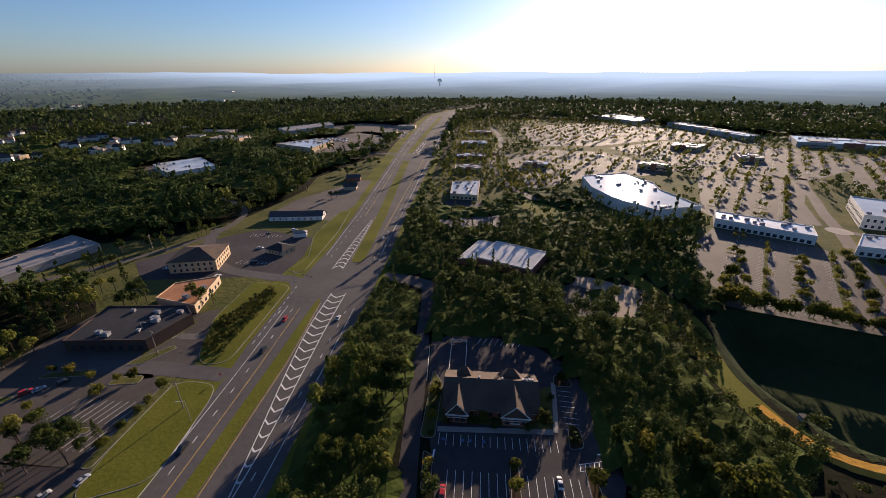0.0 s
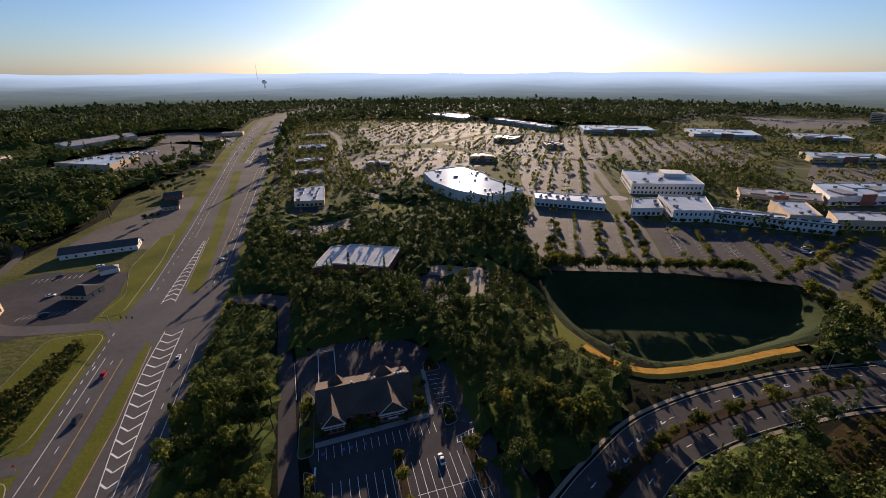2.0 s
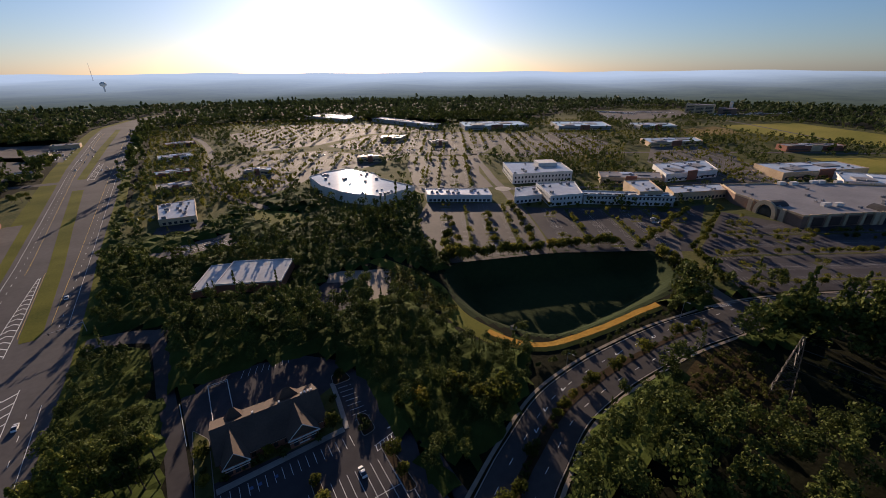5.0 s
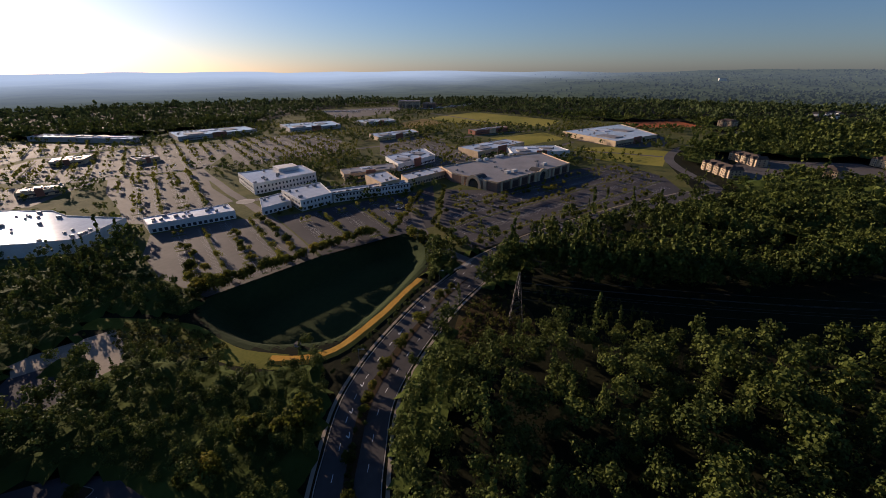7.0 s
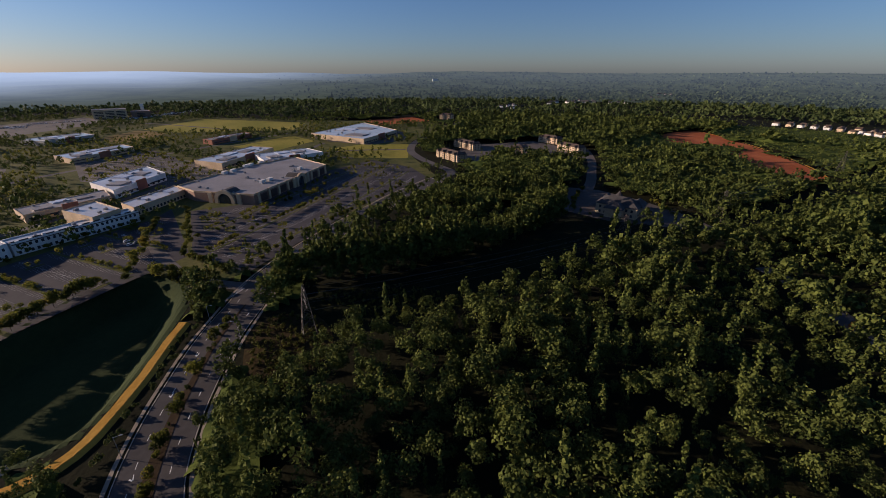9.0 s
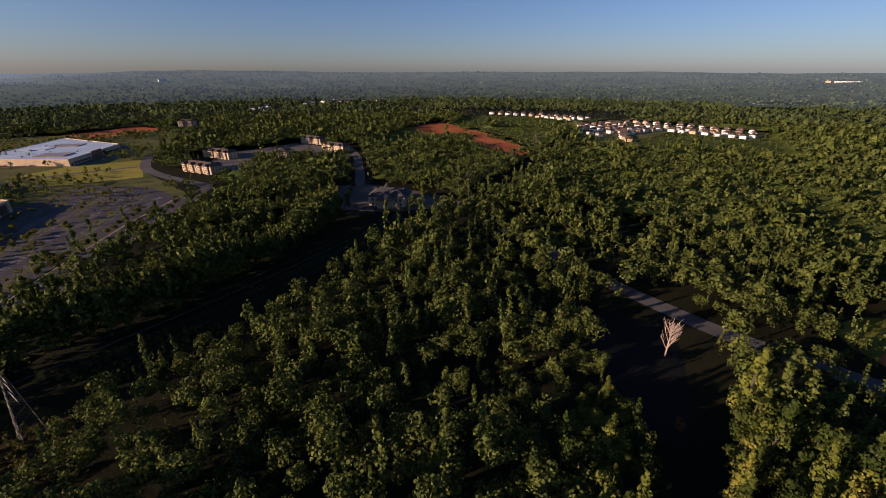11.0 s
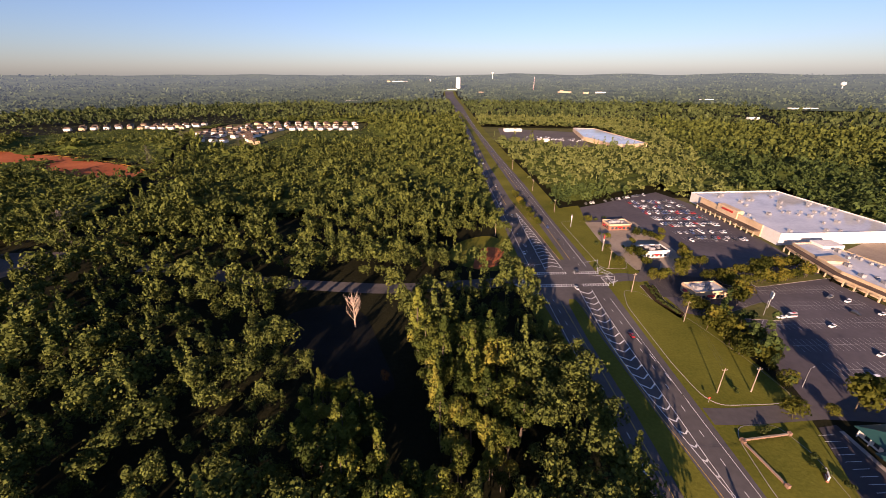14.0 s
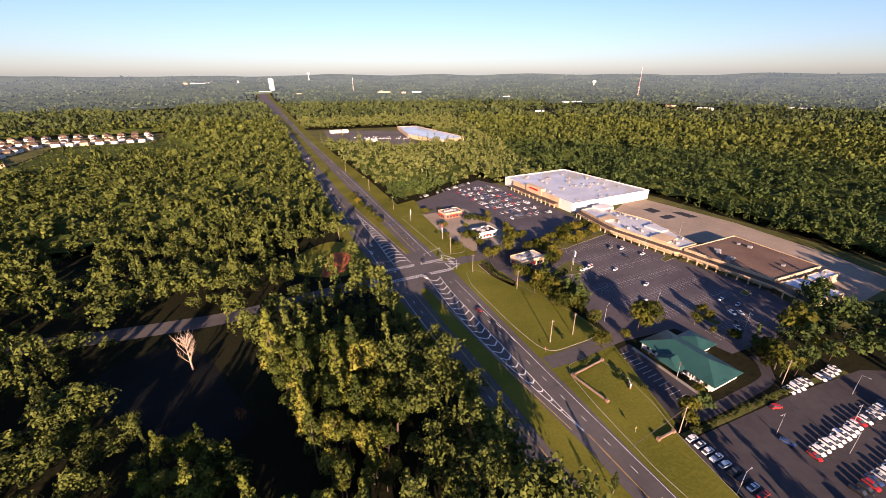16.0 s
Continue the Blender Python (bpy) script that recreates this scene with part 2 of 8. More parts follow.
def add_box(bm, x0, y0, z0, x1, y1, z1, taper=0.0):
    t = taper
    vs = [bm.verts.new(p) for p in ((x0, y0, z0), (x1, y0, z0), (x1, y1, z0), (x0, y1, z0), (x0 + t, y0 + t, z1), (x1 - t, y0 + t, z1), (x1 - t, y1 - t, z1), (x0 + t, y1 - t, z1))]
    for f in ((3, 2, 1, 0), (4, 5, 6, 7), (0, 1, 5, 4), (1, 2, 6, 5), (2, 3, 7, 6), (3, 0, 4, 7)):
        bm.faces.new([vs[i] for i in f])
    return vs


def box(x0, y0, z0, x1, y1, z1, taper=0.0):
    bm = bmesh.new()
    add_box(bm, x0, y0, z0, x1, y1, z1, taper)
    return bm


def add_rod(bm, a, b, r0, r1=None, sides=6):
    """A tapered round bar from a to b."""
    a, b = Vector(a), Vector(b)
    r1 = r0 if r1 is None else r1
    q = (b - a).to_track_quat("Z", "Y")
    rings = []
    for p, r in ((a, r0), (b, r1)):
        rings.append([bm.verts.new(p + q @ Vector((r * math.cos(k * 2 * math.pi / sides), r * math.sin(k * 2 * math.pi / sides), 0))) for k in range(sides)])
    for k in range(sides):
        j = (k + 1) % sides
        bm.faces.new((rings[0][k], rings[0][j], rings[1][j], rings[1][k]))
    bm.faces.new(rings[1])
    bm.faces.new(rings[0][::-1])


def rod(a, b, r0, r1=None, sides=6):
    bm = bmesh.new()
    add_rod(bm, a, b, r0, r1, sides)
    return bm


def prism(outline, z0, z1):
    """An upright solid over an outline."""
    n = len(outline)
    area = sum(outline[k][0] * outline[(k + 1) % n][1] - outline[(k + 1) % n][0] * outline[k][1] for k in range(n))
    if area < 0:
        outline = outline[::-1]
    bm = bmesh.new()
    low = [bm.verts.new((x, y, z0)) for x, y in outline]
    top = [bm.verts.new((x, y, z1)) for x, y in outline]
    for k in range(n):
        j = (k + 1) % n
        bm.faces.new((low[k], low[j], top[j], top[k]))
    bm.faces.new(top)
    bm.faces.new(low[::-1])
    return bm


def inset(outline, d):
    """The outline drawn in by d metres (drawn out where d is negative)."""
    pts = [Vector(p) for p in outline]
    n = len(pts)
    if sum(pts[k].x * pts[(k + 1) % n].y - pts[(k + 1) % n].x * pts[k].y for k in range(n)) < 0:
        pts.reverse()
    out = []
    for k in range(n):
        a, b = (pts[k] - pts[k - 1]).normalized(), (pts[(k + 1) % n] - pts[k]).normalized()
        na, nb = Vector((-a.y, a.x)), Vector((-b.y, b.x))
        s = na + nb
        out.append(tuple(pts[k] + s * (d / max(0.3, 0.5 * s.dot(s)))))
    return out


def smooth(points, step=6.0, closed=False):
    """A Catmull-Rom line through the points, in steps of about that length."""
    p = [Vector(q) for q in points]
    out = []
    for k in range(len(p) if closed else len(p) - 1):
        a, b, c, d = (p[(k + j) % len(p)] if closed else p[min(max(k + j, 0), len(p) - 1)] for j in (-1, 0, 1, 2))
        n = max(1, int((c - b).length / step))
        for i in range(n):
            t = i / n
            out.append(0.5 * (2 * b + (c - a) * t + (2 * a - 5 * b + 4 * c - d) * t * t + (3 * b - a - 3 * c + d) * t ** 3))
    if not closed:
        out.append(p[-1])
    return [tuple(q) for q in out]


CLEAR = []  # outlines on which no woodland grows


def inside(outline, x, y):
    """Which of the places lie within the outline."""
    o = np.asarray(outline, float)
    hit = np.zeros(np.shape(x), bool)
    for (ax, ay), (bx, by) in zip(o, np.roll(o, -1, 0)):
        if ay != by:
            hit ^= ((ay > y) != (by > y)) & (x < (bx - ax) * (y - ay) / (by - ay) + ax)
    return hit


def ribbon_outline(line, width):
    left, right = [], []
    for k, p in enumerate(line):
        a, b = Vector(line[max(k - 1, 0)]), Vector(line[min(k + 1, len(line) - 1)])
        d = (b - a).normalized()
        w = (width[k] if isinstance(width, (list, np.ndarray)) else width) / 2
        left.append((p[0] - d.y * w, p[1] + d.x * w))
        right.append((p[0] + d.y * w, p[1] - d.x * w))
    return left, right


def add_strip(verts, faces, left, right, z):
    n = len(verts)
    for a, b in zip(left, right):
        verts += [(*a, z), (*b, z)]
    faces += [(n + 2 * k + 1, n + 2 * k + 3, n + 2 * k + 2, n + 2 * k) for k in range(len(left) - 1)]


def band(name, points, width, z, mat, label, category, clear=3.0, parent=None):
    """A road, path or strip of one width along a smooth line."""
    line = smooth(points)
    left, right = ribbon_outline(line, width)
    verts, faces = [], []
    add_strip(verts, faces, left, right, z)
    ob = new(name, mesh_of(name, verts, faces, M[mat]))
    if clear is not None:
        l2, r2 = ribbon_outline(line, width + 2 * clear)
        CLEAR.append(l2 + r2[::-1])
    ob.parent = parent
    return tagged(ob, label, category if not parent else "", kind="structure" if not parent else "")


def sheet(name, outline, z, mat, label, category, rounded=False, clear=True, kind="structure"):
    """A flat area of ground, a few centimetres over the soil."""
    if rounded:
        outline = smooth(outline, 5.0, True)
    bm = bmesh.new()
    bm.faces.new([bm.verts.new((x, y, z)) for x, y in outline])
    bmesh.ops.recalc_face_normals(bm, faces=bm.faces)
    if bm.faces[:][0].normal.z < 0:
        bmesh.ops.reverse_faces(bm, faces=bm.faces[:])
    bmesh.ops.triangulate(bm, faces=bm.faces[:])
    ob = part(name, bm, M[mat], None)
    if clear:
        CLEAR.append(outline)
    return tagged(ob, label, category, kind=kind)


def fillet(outline, r=4.0):
    """The outline with rounded corners."""
    out, n = [], len(outline)
    for k in range(n):
        p, a, b = Vector(outline[k]), Vector(outline[k - 1]), Vector(outline[(k + 1) % n])
        s, e = p + (a - p).normalized() * min(r, (a - p).length * 0.45), p + (b - p).normalized() * min(r, (b - p).length * 0.45)
        out += [tuple(s.lerp(p, t).lerp(p.lerp(e, t), t)) for t in (0, 0.25, 0.5, 0.75, 1)]
    return out


def kerbed(outline, r=4.0, mat="grass", label="mown grass island edged with a concrete kerb", clear=True):
    """A raised planted island inside a concrete kerb."""
    o = fillet(outline, r)
    kerb = tagged(part("kerb", prism(o, 0.0, 0.16), M["concrete"], None), "pale concrete kerb round a planted island", "kerb", kind="structure")
    bed = sheet("grass_island", inset(o, 0.22), 0.175, mat, label, "grass", False, clear)
    return bed


def marks(name, pieces, z, mat, label):
    """Painted marks: flat four-cornered pieces in one sheet."""
    verts, faces = [], []
    for piece in pieces:
        faces.append(tuple(range(len(verts), len(verts) + len(piece))))
        verts += [(*p, z) for p in piece]
    return tagged(new(name, mesh_of(name, verts, faces, M[mat])), label, "road marking", kind="stuff")


def stroke(a, b, w):
    a, b = Vector(a), Vector(b)
    d = (b - a).normalized() * (w / 2)
    s = Vector((-d.y, d.x))
    return [tuple(a + s), tuple(a - s), tuple(b - s), tuple(b + s)]


def strokes_along(line, w, dash=0.0, gap=0.0):
    """Strokes along a line, whole or dashed."""
    out, run = [], 0.0
    for a, b in zip(line, line[1:]):
        a, b = Vector(a), Vector(b)
        length = (b - a).length
        if not dash:
            out.append(stroke(a, b, w))
            continue
        at = -run
        while at < length:
            s, e = max(at, 0), min(at + dash, length)
            if e > s:
                out.append(stroke(a + (b - a) * (s / length), a + (b - a) * (e / length), w))
            at += dash + gap
        run = (run + length) % (dash + gap)
    return out


# ---- ground ----
def hills(x, y):
    """The land: level near by, rolling and rising to wooded ridges far off."""
    r = np.hypot(x, y)
    roll = np.sin(x * 0.0021 + 1.3) * np.cos(y * 0.0017 - 0.4) + 0.6 * np.sin(x * 0.0047 - y * 0.0039)
    return np.clip((r - 1500) / 1500, 0, 1) ** 1.5 * 9 * roll + np.clip((r - 2400) / 2450, 0, 1) ** 1.3 * 104


BASIN = smooth([(272, 137), (252, 113), (226, 104), (192, 102), (162, 103), (136, 109), (123, 126), (116, 146), (117, 168), (127, 190), (145, 203), (180, 193), (219, 177), (258, 163)], 5.0, True)


def hollow(x, y, deep=12.0, slope=17.0):
    """How far the basin floor lies below the land round it."""
    x, y = np.asarray(x, float), np.asarray(y, float)
    far = np.full(x.shape, 1e9)
    for (ax, ay), (bx, by) in zip(BASIN, BASIN[1:] + BASIN[:1]):
        dx, dy = bx - ax, by - ay
        t = np.clip(((x - ax) * dx + (y - ay) * dy) / (dx * dx + dy * dy + 1e-9), 0, 1)
        far = np.minimum(far, np.hypot(x - ax - t * dx, y - ay - t * dy))
    t = np.clip(far / slope, 0, 1)
    return np.where(inside(BASIN, x, y), deep * t * t * (3 - 2 * t), 0.0)


TURNS = 360
radii = np.concatenate([np.linspace(4, 340, 85), np.linspace(370, 1500, 20), np.linspace(1600, 4850, 60)])
turns = np.linspace(0, 2 * np.pi, TURNS + 1)[:-1]
gx, gy = np.outer(radii, np.cos(turns)), np.outer(radii, np.sin(turns))
pit = hollow(gx, gy)
gz = hills(gx, gy) - pit - np.minimum(pit, 1.5)
ground_verts = [(0, 0, 0)] + np.stack([gx, gy, gz], -1).reshape(-1, 3).tolist()
ground_faces = [(0, 1 + k, 1 + (k + 1) % TURNS) for k in range(TURNS)]
for i in range(len(radii) - 1):
    for k in range(TURNS):
        j = (k + 1) % TURNS
        ground_faces.append((1 + i * TURNS + k, 1 + (i + 1) * TURNS + k, 1 + (i + 1) * TURNS + j, 1 + i * TURNS + j))
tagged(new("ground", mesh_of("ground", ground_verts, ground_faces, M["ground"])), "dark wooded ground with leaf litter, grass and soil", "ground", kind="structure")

# ---- the highway ----
Y_EDGES = [-2900, -2400, -1700, -1000, -700, -480, -350, -225, -140, -60, 80, 150, 210, 270, 360, 530, 730, 1080, 1250]
WEST = [-165, -150, -137, -116, -114, -115, -112, -112, -108, -104, -101, -108, -110, -108, -113, -124, -137, -149, -147]
EAST = [-113, -98, -98, -87, -76, -69, -65, -64, -70, -69, -62, -62, -61, -62, -65, -67, -70, -75, -70]


def along(ys, xs, y):
    return float(np.interp(y, ys, xs))


hwy_y = list(np.arange(-2900, 1251, 10.0))
verts, faces = [], []
west_line, east_line = [(along(Y_EDGES, WEST, y), y) for y in hwy_y], [(along(Y_EDGES, EAST, y), y) for y in hwy_y]
west_line += [(-125, 1340), (-96, 1450), (-40, 1560), (60, 1680)]
east_line += [(-55, 1330), (-30, 1420), (20, 1520), (110, 1630)]
add_strip(verts, faces, west_line, east_line, 0.05)
verts = [(a, b, c + float(hills(np.array(a), np.array(b))) + (0.8 if b < -1500 else 0)) for a, b, c in verts]
tagged(new("road", mesh_of("highway", verts, faces, M["road"])), "wide grey divided highway with worn asphalt", "road", kind="structure")
verts, faces = [], []
add_strip(verts, faces, [(x - 16, y) for x, y in west_line], [(x + 9, y) for x, y in east_line], 0.02)
verts = [(a, b, c + float(hills(np.array(a), np.array(b))) + (0.5 if b < -1500 else 0)) for a, b, c in verts]
tagged(new("verge", mesh_of("highway_verge", verts, faces, M["grass"])), "mown grass verges along the highway", "grass verge", kind="structure")
CLEAR.append([(x - 12, y) for x, y in west_line] + [(x + 5, y) for x, y in east_line[::-1]])


def median(rows):
    verts, faces = [], []
    ys = [r[0] for r in rows]
    line = np.arange(ys[0], ys[-1] + 0.1, 4.0)
    left = [(along(ys, [r[1] for r in rows], y), y) for y in line]
    right = [(along(ys, [r[2] for r in rows], y), y) for y in line]
    add_strip(verts, faces, left, right, 0.12)
    n = len(left)
    for side in (left, right):
        k = len(verts)
        verts += [(*p, 0.12) for p in side] + [(*p, 0.04) for p in side]
        faces += [(k + i, k + i + 1, k + n + i + 1, k + n + i) for i in range(n - 1)]
    tagged(new("median_strip", mesh_of("median_strip", verts, faces, M["grass"])), "mown grass median between the carriageways", "median strip", kind="structure")


median([(-1500, -113, -103), (-1000, -107, -97), (-600, -100, -87), (-420, -98, -86), (-330, -97, -90.5), (-262, -96.5, -93.5)])
median([(-209, -85.5, -82), (-203, -86.5, -80), (-170, -86.5, -79), (-120, -88.5, -80), (-75, -91, -79), (0, -90, -76), (75, -90, -84), (140, -90, -84), (188, -90.5, -87.5), (195, -89.5, -88.5)])
median([(244, -85, -79), (250, -86, -77), (340, -90.5, -82), (437, -99, -90), (590, -111, -101)])
median([(650, -115, -106), (900, -119, -108), (1220, -117, -108)])

Y_DASH = [-2400, -1000, -480, -240, -120, 0, 80, 130, 210, 360, 700, 1100]
E_DASH = [-108, -92, -75, -72.5, -72.7, -71, -69.5, -69.3, -70.5, -73, -80, -86]
W_DASH = [-141, -112, -107, -104, -100.3, -98.3, -97.6, -98.3, -101, -106, -126, -138]


def lane(xs, shift, y0, y1):
    return [(along(Y_DASH, xs, y) + shift, y) for y in np.arange(y0, y1 + 0.1, 12.0)]


white, gold = [], []
for y0, y1 in ((-1500, -252), (-210, 196), (252, 1200)):
    white += strokes_along(lane(E_DASH, 0, y0, y1), 0.22, 3.05, 9.14) + strokes_along(lane(W_DASH, 0, y0, y1), 0.22, 3.05, 9.14)
    white += strokes_along(lane(E_DASH, 3.8, y0, y1), 0.2) + strokes_along(lane(W_DASH, -3.9, y0, y1), 0.2)
for y0, y1 in ((-1500, -262), (-80, 184), (340, 1200)):
    gold += strokes_along(lane(W_DASH, 3.8, y0, y1), 0.2)
for y0, y1 in ((-1500, -390), (-206, 70), (256, 1200)):
    gold += strokes_along(lane(E_DASH, -3.8, y0, y1), 0.2)
gold += strokes_along([(-83.2, 70), (-83.3, 140), (-86.8, 190)], 0.2) + strokes_along([(-87.4, -200), (-89.2, -120), (-91.8, -84)], 0.2)
gold += strokes_along([(-85.2, -410), (-89.8, -330), (-93, -262)], 0.2) + strokes_along([(-86.6, 250), (-91, 338)], 0.2)
# right-turn lane beside the western carriageway
white += strokes_along([(-108.5, 208), (-106, 150)], 0.25, 3.0, 3.0) + strokes_along([(-105.5, 118), (-102.5, 100), (-101.4, 84)], 0.25)
white += strokes_along([(-104, -170), (-104.4, -140), (-104.6, -122)], 0.3, 5, 8)


def chevrons(rows, tip, step=6.2):
    """A hatched island: two bounding lines and vees that point along the road (tip: +1 or -1)."""
    ys = [r[0] for r in rows]
    out = []
    for col in (1, 2):
        out += strokes_along(smooth([(r[col], r[0]) for r in rows], 5.0), 0.28)
    y = min(ys) + 2
    while y < max(ys) - 2:
        a, b = along(ys, [r[1] for r in rows], y), along(ys, [r[2] for r in rows], y)
        if b - a > 0.8:
            peak = ((a + b) / 2, y + tip * min(3.2, (b - a) * 0.45))
            out += [stroke((a, y), peak, 0.6), stroke(peak, (b, y), 0.6)]
        y += step
    return out


white += chevrons([(-220, -100, -92), (-197, -98, -90.3), (-165, -97, -88.9), (-138, -96.4, -89.6), (-115, -95.9, -91.8), (-98, -95.5, -93.6), (-82, -95.6, -95.4)], 1)
white += chevrons([(74, -73.1, -72.4), (102, -76.6, -72.2), (135, -81, -73.8), (168, -84.2, -75.3), (202, -84.4, -76)], -1)
white += chevrons([(-371, -83.4, -83), (-340, -85.5, -81.3), (-300, -88, -80), (-248, -90.5, -78.5)], -1)
white += chevrons([(233, -95, -88), (280, -94.3, -89.3), (330, -93, -92)], 1)
white += chevrons([(640, -104, -97), (760, -103, -98)], 1, 9.0)
# stop lines, crosswalks and turn arrows
for y in (-226, -243):
    for x0, x1 in ((-113, -96), (-91, -58)):
        white += [stroke((x0, y - 1.4), (x1, y - 1.4), 0.35), stroke((x0, y + 1.4), (x1, y + 1.4), 0.35)]
        white += [stroke((x, y - 1.2), (x + 0.5, y + 1.2), 0.4) for x in np.arange(x0, x1, 1.6)]
for x in (-117, -60):
    white += [stroke((x - 1.2, -241 + 1.3 * k), (x + 1.2, -240.6 + 1.3 * k), 0.4) for k in range(11)]
white += [stroke((x, y), (x, y + 2.6), 0.5) for x, y in ((-89.9, -170), (-87, 120), (-106, 178), (-93, 260))]
for k in range(5):
    white += [stroke((-60 - 0.7 * k, -219 - 2.2 * k), (-66, -212 - 2.0 * k), 0.4)]
for tri in ([(-112, -226), (-121, -231), (-112, -236)], [(-113, -244), (-122, -240), (-116, -252)], [(-60, -222), (-52, -228), (-61, -230)]):
    c = Vector((sum(p[0] for p in tri) / 3, sum(p[1] for p in tri) / 3))
    for a, b in zip(tri, tri[1:] + tri[:1]):
        white.append(stroke(a, b, 0.35))
        for k in range(1, 4):
            p = Vector(a).lerp(Vector(b), k / 4)
            white.append(stroke(p, p.lerp(c, 0.55), 0.3))
marks("lane_marking", white, 0.075, "paint", "white lane lines, hatched islands and crosswalks painted on the road")
marks("centre_line", gold, 0.075, "yellow", "yellow lane edge lines painted on the road")
for pts in ([(-101.5, 196), (-113, 216), (-125, 218), (-170, 230), (-205, 270), (-215, 300)], [(-58, 225), (-40, 222), (-27, 214)], [(-112, -234), (-128, -236), (-142, -236), (-160, -262)], [(-106, 129), (-122, 130), (-152, 131), (-185, 126)], [(-108, -119), (-122, -118.5), (-152, -120)]):
    band("side_street", pts, 11 if abs(pts[0][1]) > 200 else 8.5, 0.06, "road", "short grey asphalt street leading off the highway", "side street")
band("crossing_street", [(-112, 640), (-60, 640), (0, 650), (60, 640)], 16, 0.055, "road", "grey asphalt street crossing the highway", "side street")
band("crossing_street", [(-300, 600), (-200, 640), (-112, 640)], 14, 0.055, "road", "grey asphalt street crossing the highway", "side street")

# ---- the boulevard with its planted median ----
BOULEVARD = [(-62, -34), (-20, 2), (20, 32), (65, 57), (82, 65), (105, 74), (132, 77.5), (160, 77.5), (190, 75.5), (220, 70), (245, 65), (290, 45), (345, 13), (385, -14), (425, -42), (465, -76), (490, -97)]
blvd = band("boulevard", BOULEVARD, 20.5, 0.05, "blvd", "curving grey boulevard with a planted median", "road", 4.0)
line = smooth(BOULEVARD)
for side in (-1, 1):
    kerb_line = [tuple(Vector(p)) for p in ribbon_outline(line, 21.2)[0 if side > 0 else 1]]
    band("sidewalk", [p for p in ribbon_outline(line, 25.0)[0 if side > 0 else 1]][::4], 1.4, 0.13, "tan_yard", "pale concrete sidewalk along the boulevard", "sidewalk", 1.0)
    verts, faces = [], []
    add_strip(verts, faces, *ribbon_outline(kerb_line, 0.4), 0.16)
    tagged(new("kerb", mesh_of("kerb", verts, faces, M["concrete"])), "pale concrete kerb edging the boulevard", "kerb", kind="structure")
mid = [p for p in line if 52 < p[0] < 222]
verts, faces = [], []
widths = np.interp([p[0] for p in mid], [52, 60, 120, 150, 200, 222], [1.0, 3.0, 4.4, 3.0, 1.6, 0.6])
add_strip(verts, faces, *ribbon_outline(mid, widths), 0.16)
tagged(new("planted_median", mesh_of("planted_median", verts, faces, M["mulch"])), "mulched planting bed between the boulevard lanes", "median strip", kind="structure")
white = []
for off in (5.6, -5.6):
    white += strokes_along(ribbon_outline(line, abs(off) * 2)[0 if off > 0 else 1], 0.2, 3, 9)
white += [stroke((228 + 1.1 * k, 81.5 - 0.6 * k), (229.6 + 1.1 * k, 84.5 - 0.6 * k), 0.5) for k in range(12)]
for x, y, a in ((98, 76.5, 0.4), (112, 80.5, 0.3), (150, 83, 0), (176, 81.5, -0.1), (88, 71, 0.5)):
    d = Vector((math.cos(a), math.sin(a)))
    white += [stroke(Vector((x, y)), Vector((x, y)) + d * 2.6, 0.3), stroke(Vector((x, y)), Vector((x, y)) + Vector((d.x - d.y, d.y + d.x)) * 1.1, 0.5)]
marks("boulevard_marking", white, 0.075, "paint", "white dashes, arrows and crosswalk painted on the boulevard")
band("far_boulevard", [(490, -97), (521, -119), (578, -103), (635, -90), (695, -88), (780, -110), (860, -155), (1000, -235), (1180, -300)], 13, 0.05, "road", "grey road curving past the apartments", "road", 4)
band("access_road", [(243, 76), (252, 96), (267, 117), (287, 134), (330, 160), (380, 178)], 9, 0.06, "old_lot", "asphalt access road into the shopping centre", "road", 3)
band("valley_road", [(200, -262), (165, -258), (130, -244), (94, -235.5), (54, -229), (23, -226), (-20, -229), (-66, -234)], 12.5, 0.05, "road", "grey road passing between the woods", "road", 4)


# ---- kinds of building ----
FOOTPRINTS = []

def centre(outline):
    return sum(p[0] for p in outline) / len(outline), sum(p[1] for p in outline) / len(outline)


def local(outline, c):
    return [(x - c[0], y - c[1]) for x, y in outline]


def roof_unit(w, d, h):
    bm = box(-w / 2, -d / 2, 0.25, w / 2, d / 2, h)
    add_box(bm, -w / 2 + 0.1, -d / 2 + 0.1, 0, w / 2 - 0.1, d / 2 - 0.1, 0.25)
    add_rod(bm, (w * 0.2, 0, h), (w * 0.2, 0, h + 0.25), min(w, d) * 0.3, None, 10)
    me = bpy.data.meshes.new("roof_unit")
    bm.to_mesh(me)
    bm.free()
    me.materials.append(M["unit_grey"])
    return me


UNITS = [roof_unit(2.7, 2.0, 1.6), roof_unit(3.5, 2.5, 1.9), roof_unit(1.8, 1.8, 1.3)]


def pane_mesh(w, h):
    return mesh_of("window", [(-w / 2, -0.06, 0), (w / 2, -0.06, 0), (w / 2, -0.06, h), (-w / 2, -0.06, h), (-w / 2, 0.1, 0), (w / 2, 0.1, 0), (w / 2, 0.1, h), (-w / 2, 0.1, h)],
                   [(0, 1, 2, 3), (1, 5, 6, 2), (4, 0, 3, 7), (3, 2, 6, 7), (0, 4, 5, 1)], M["glass"])


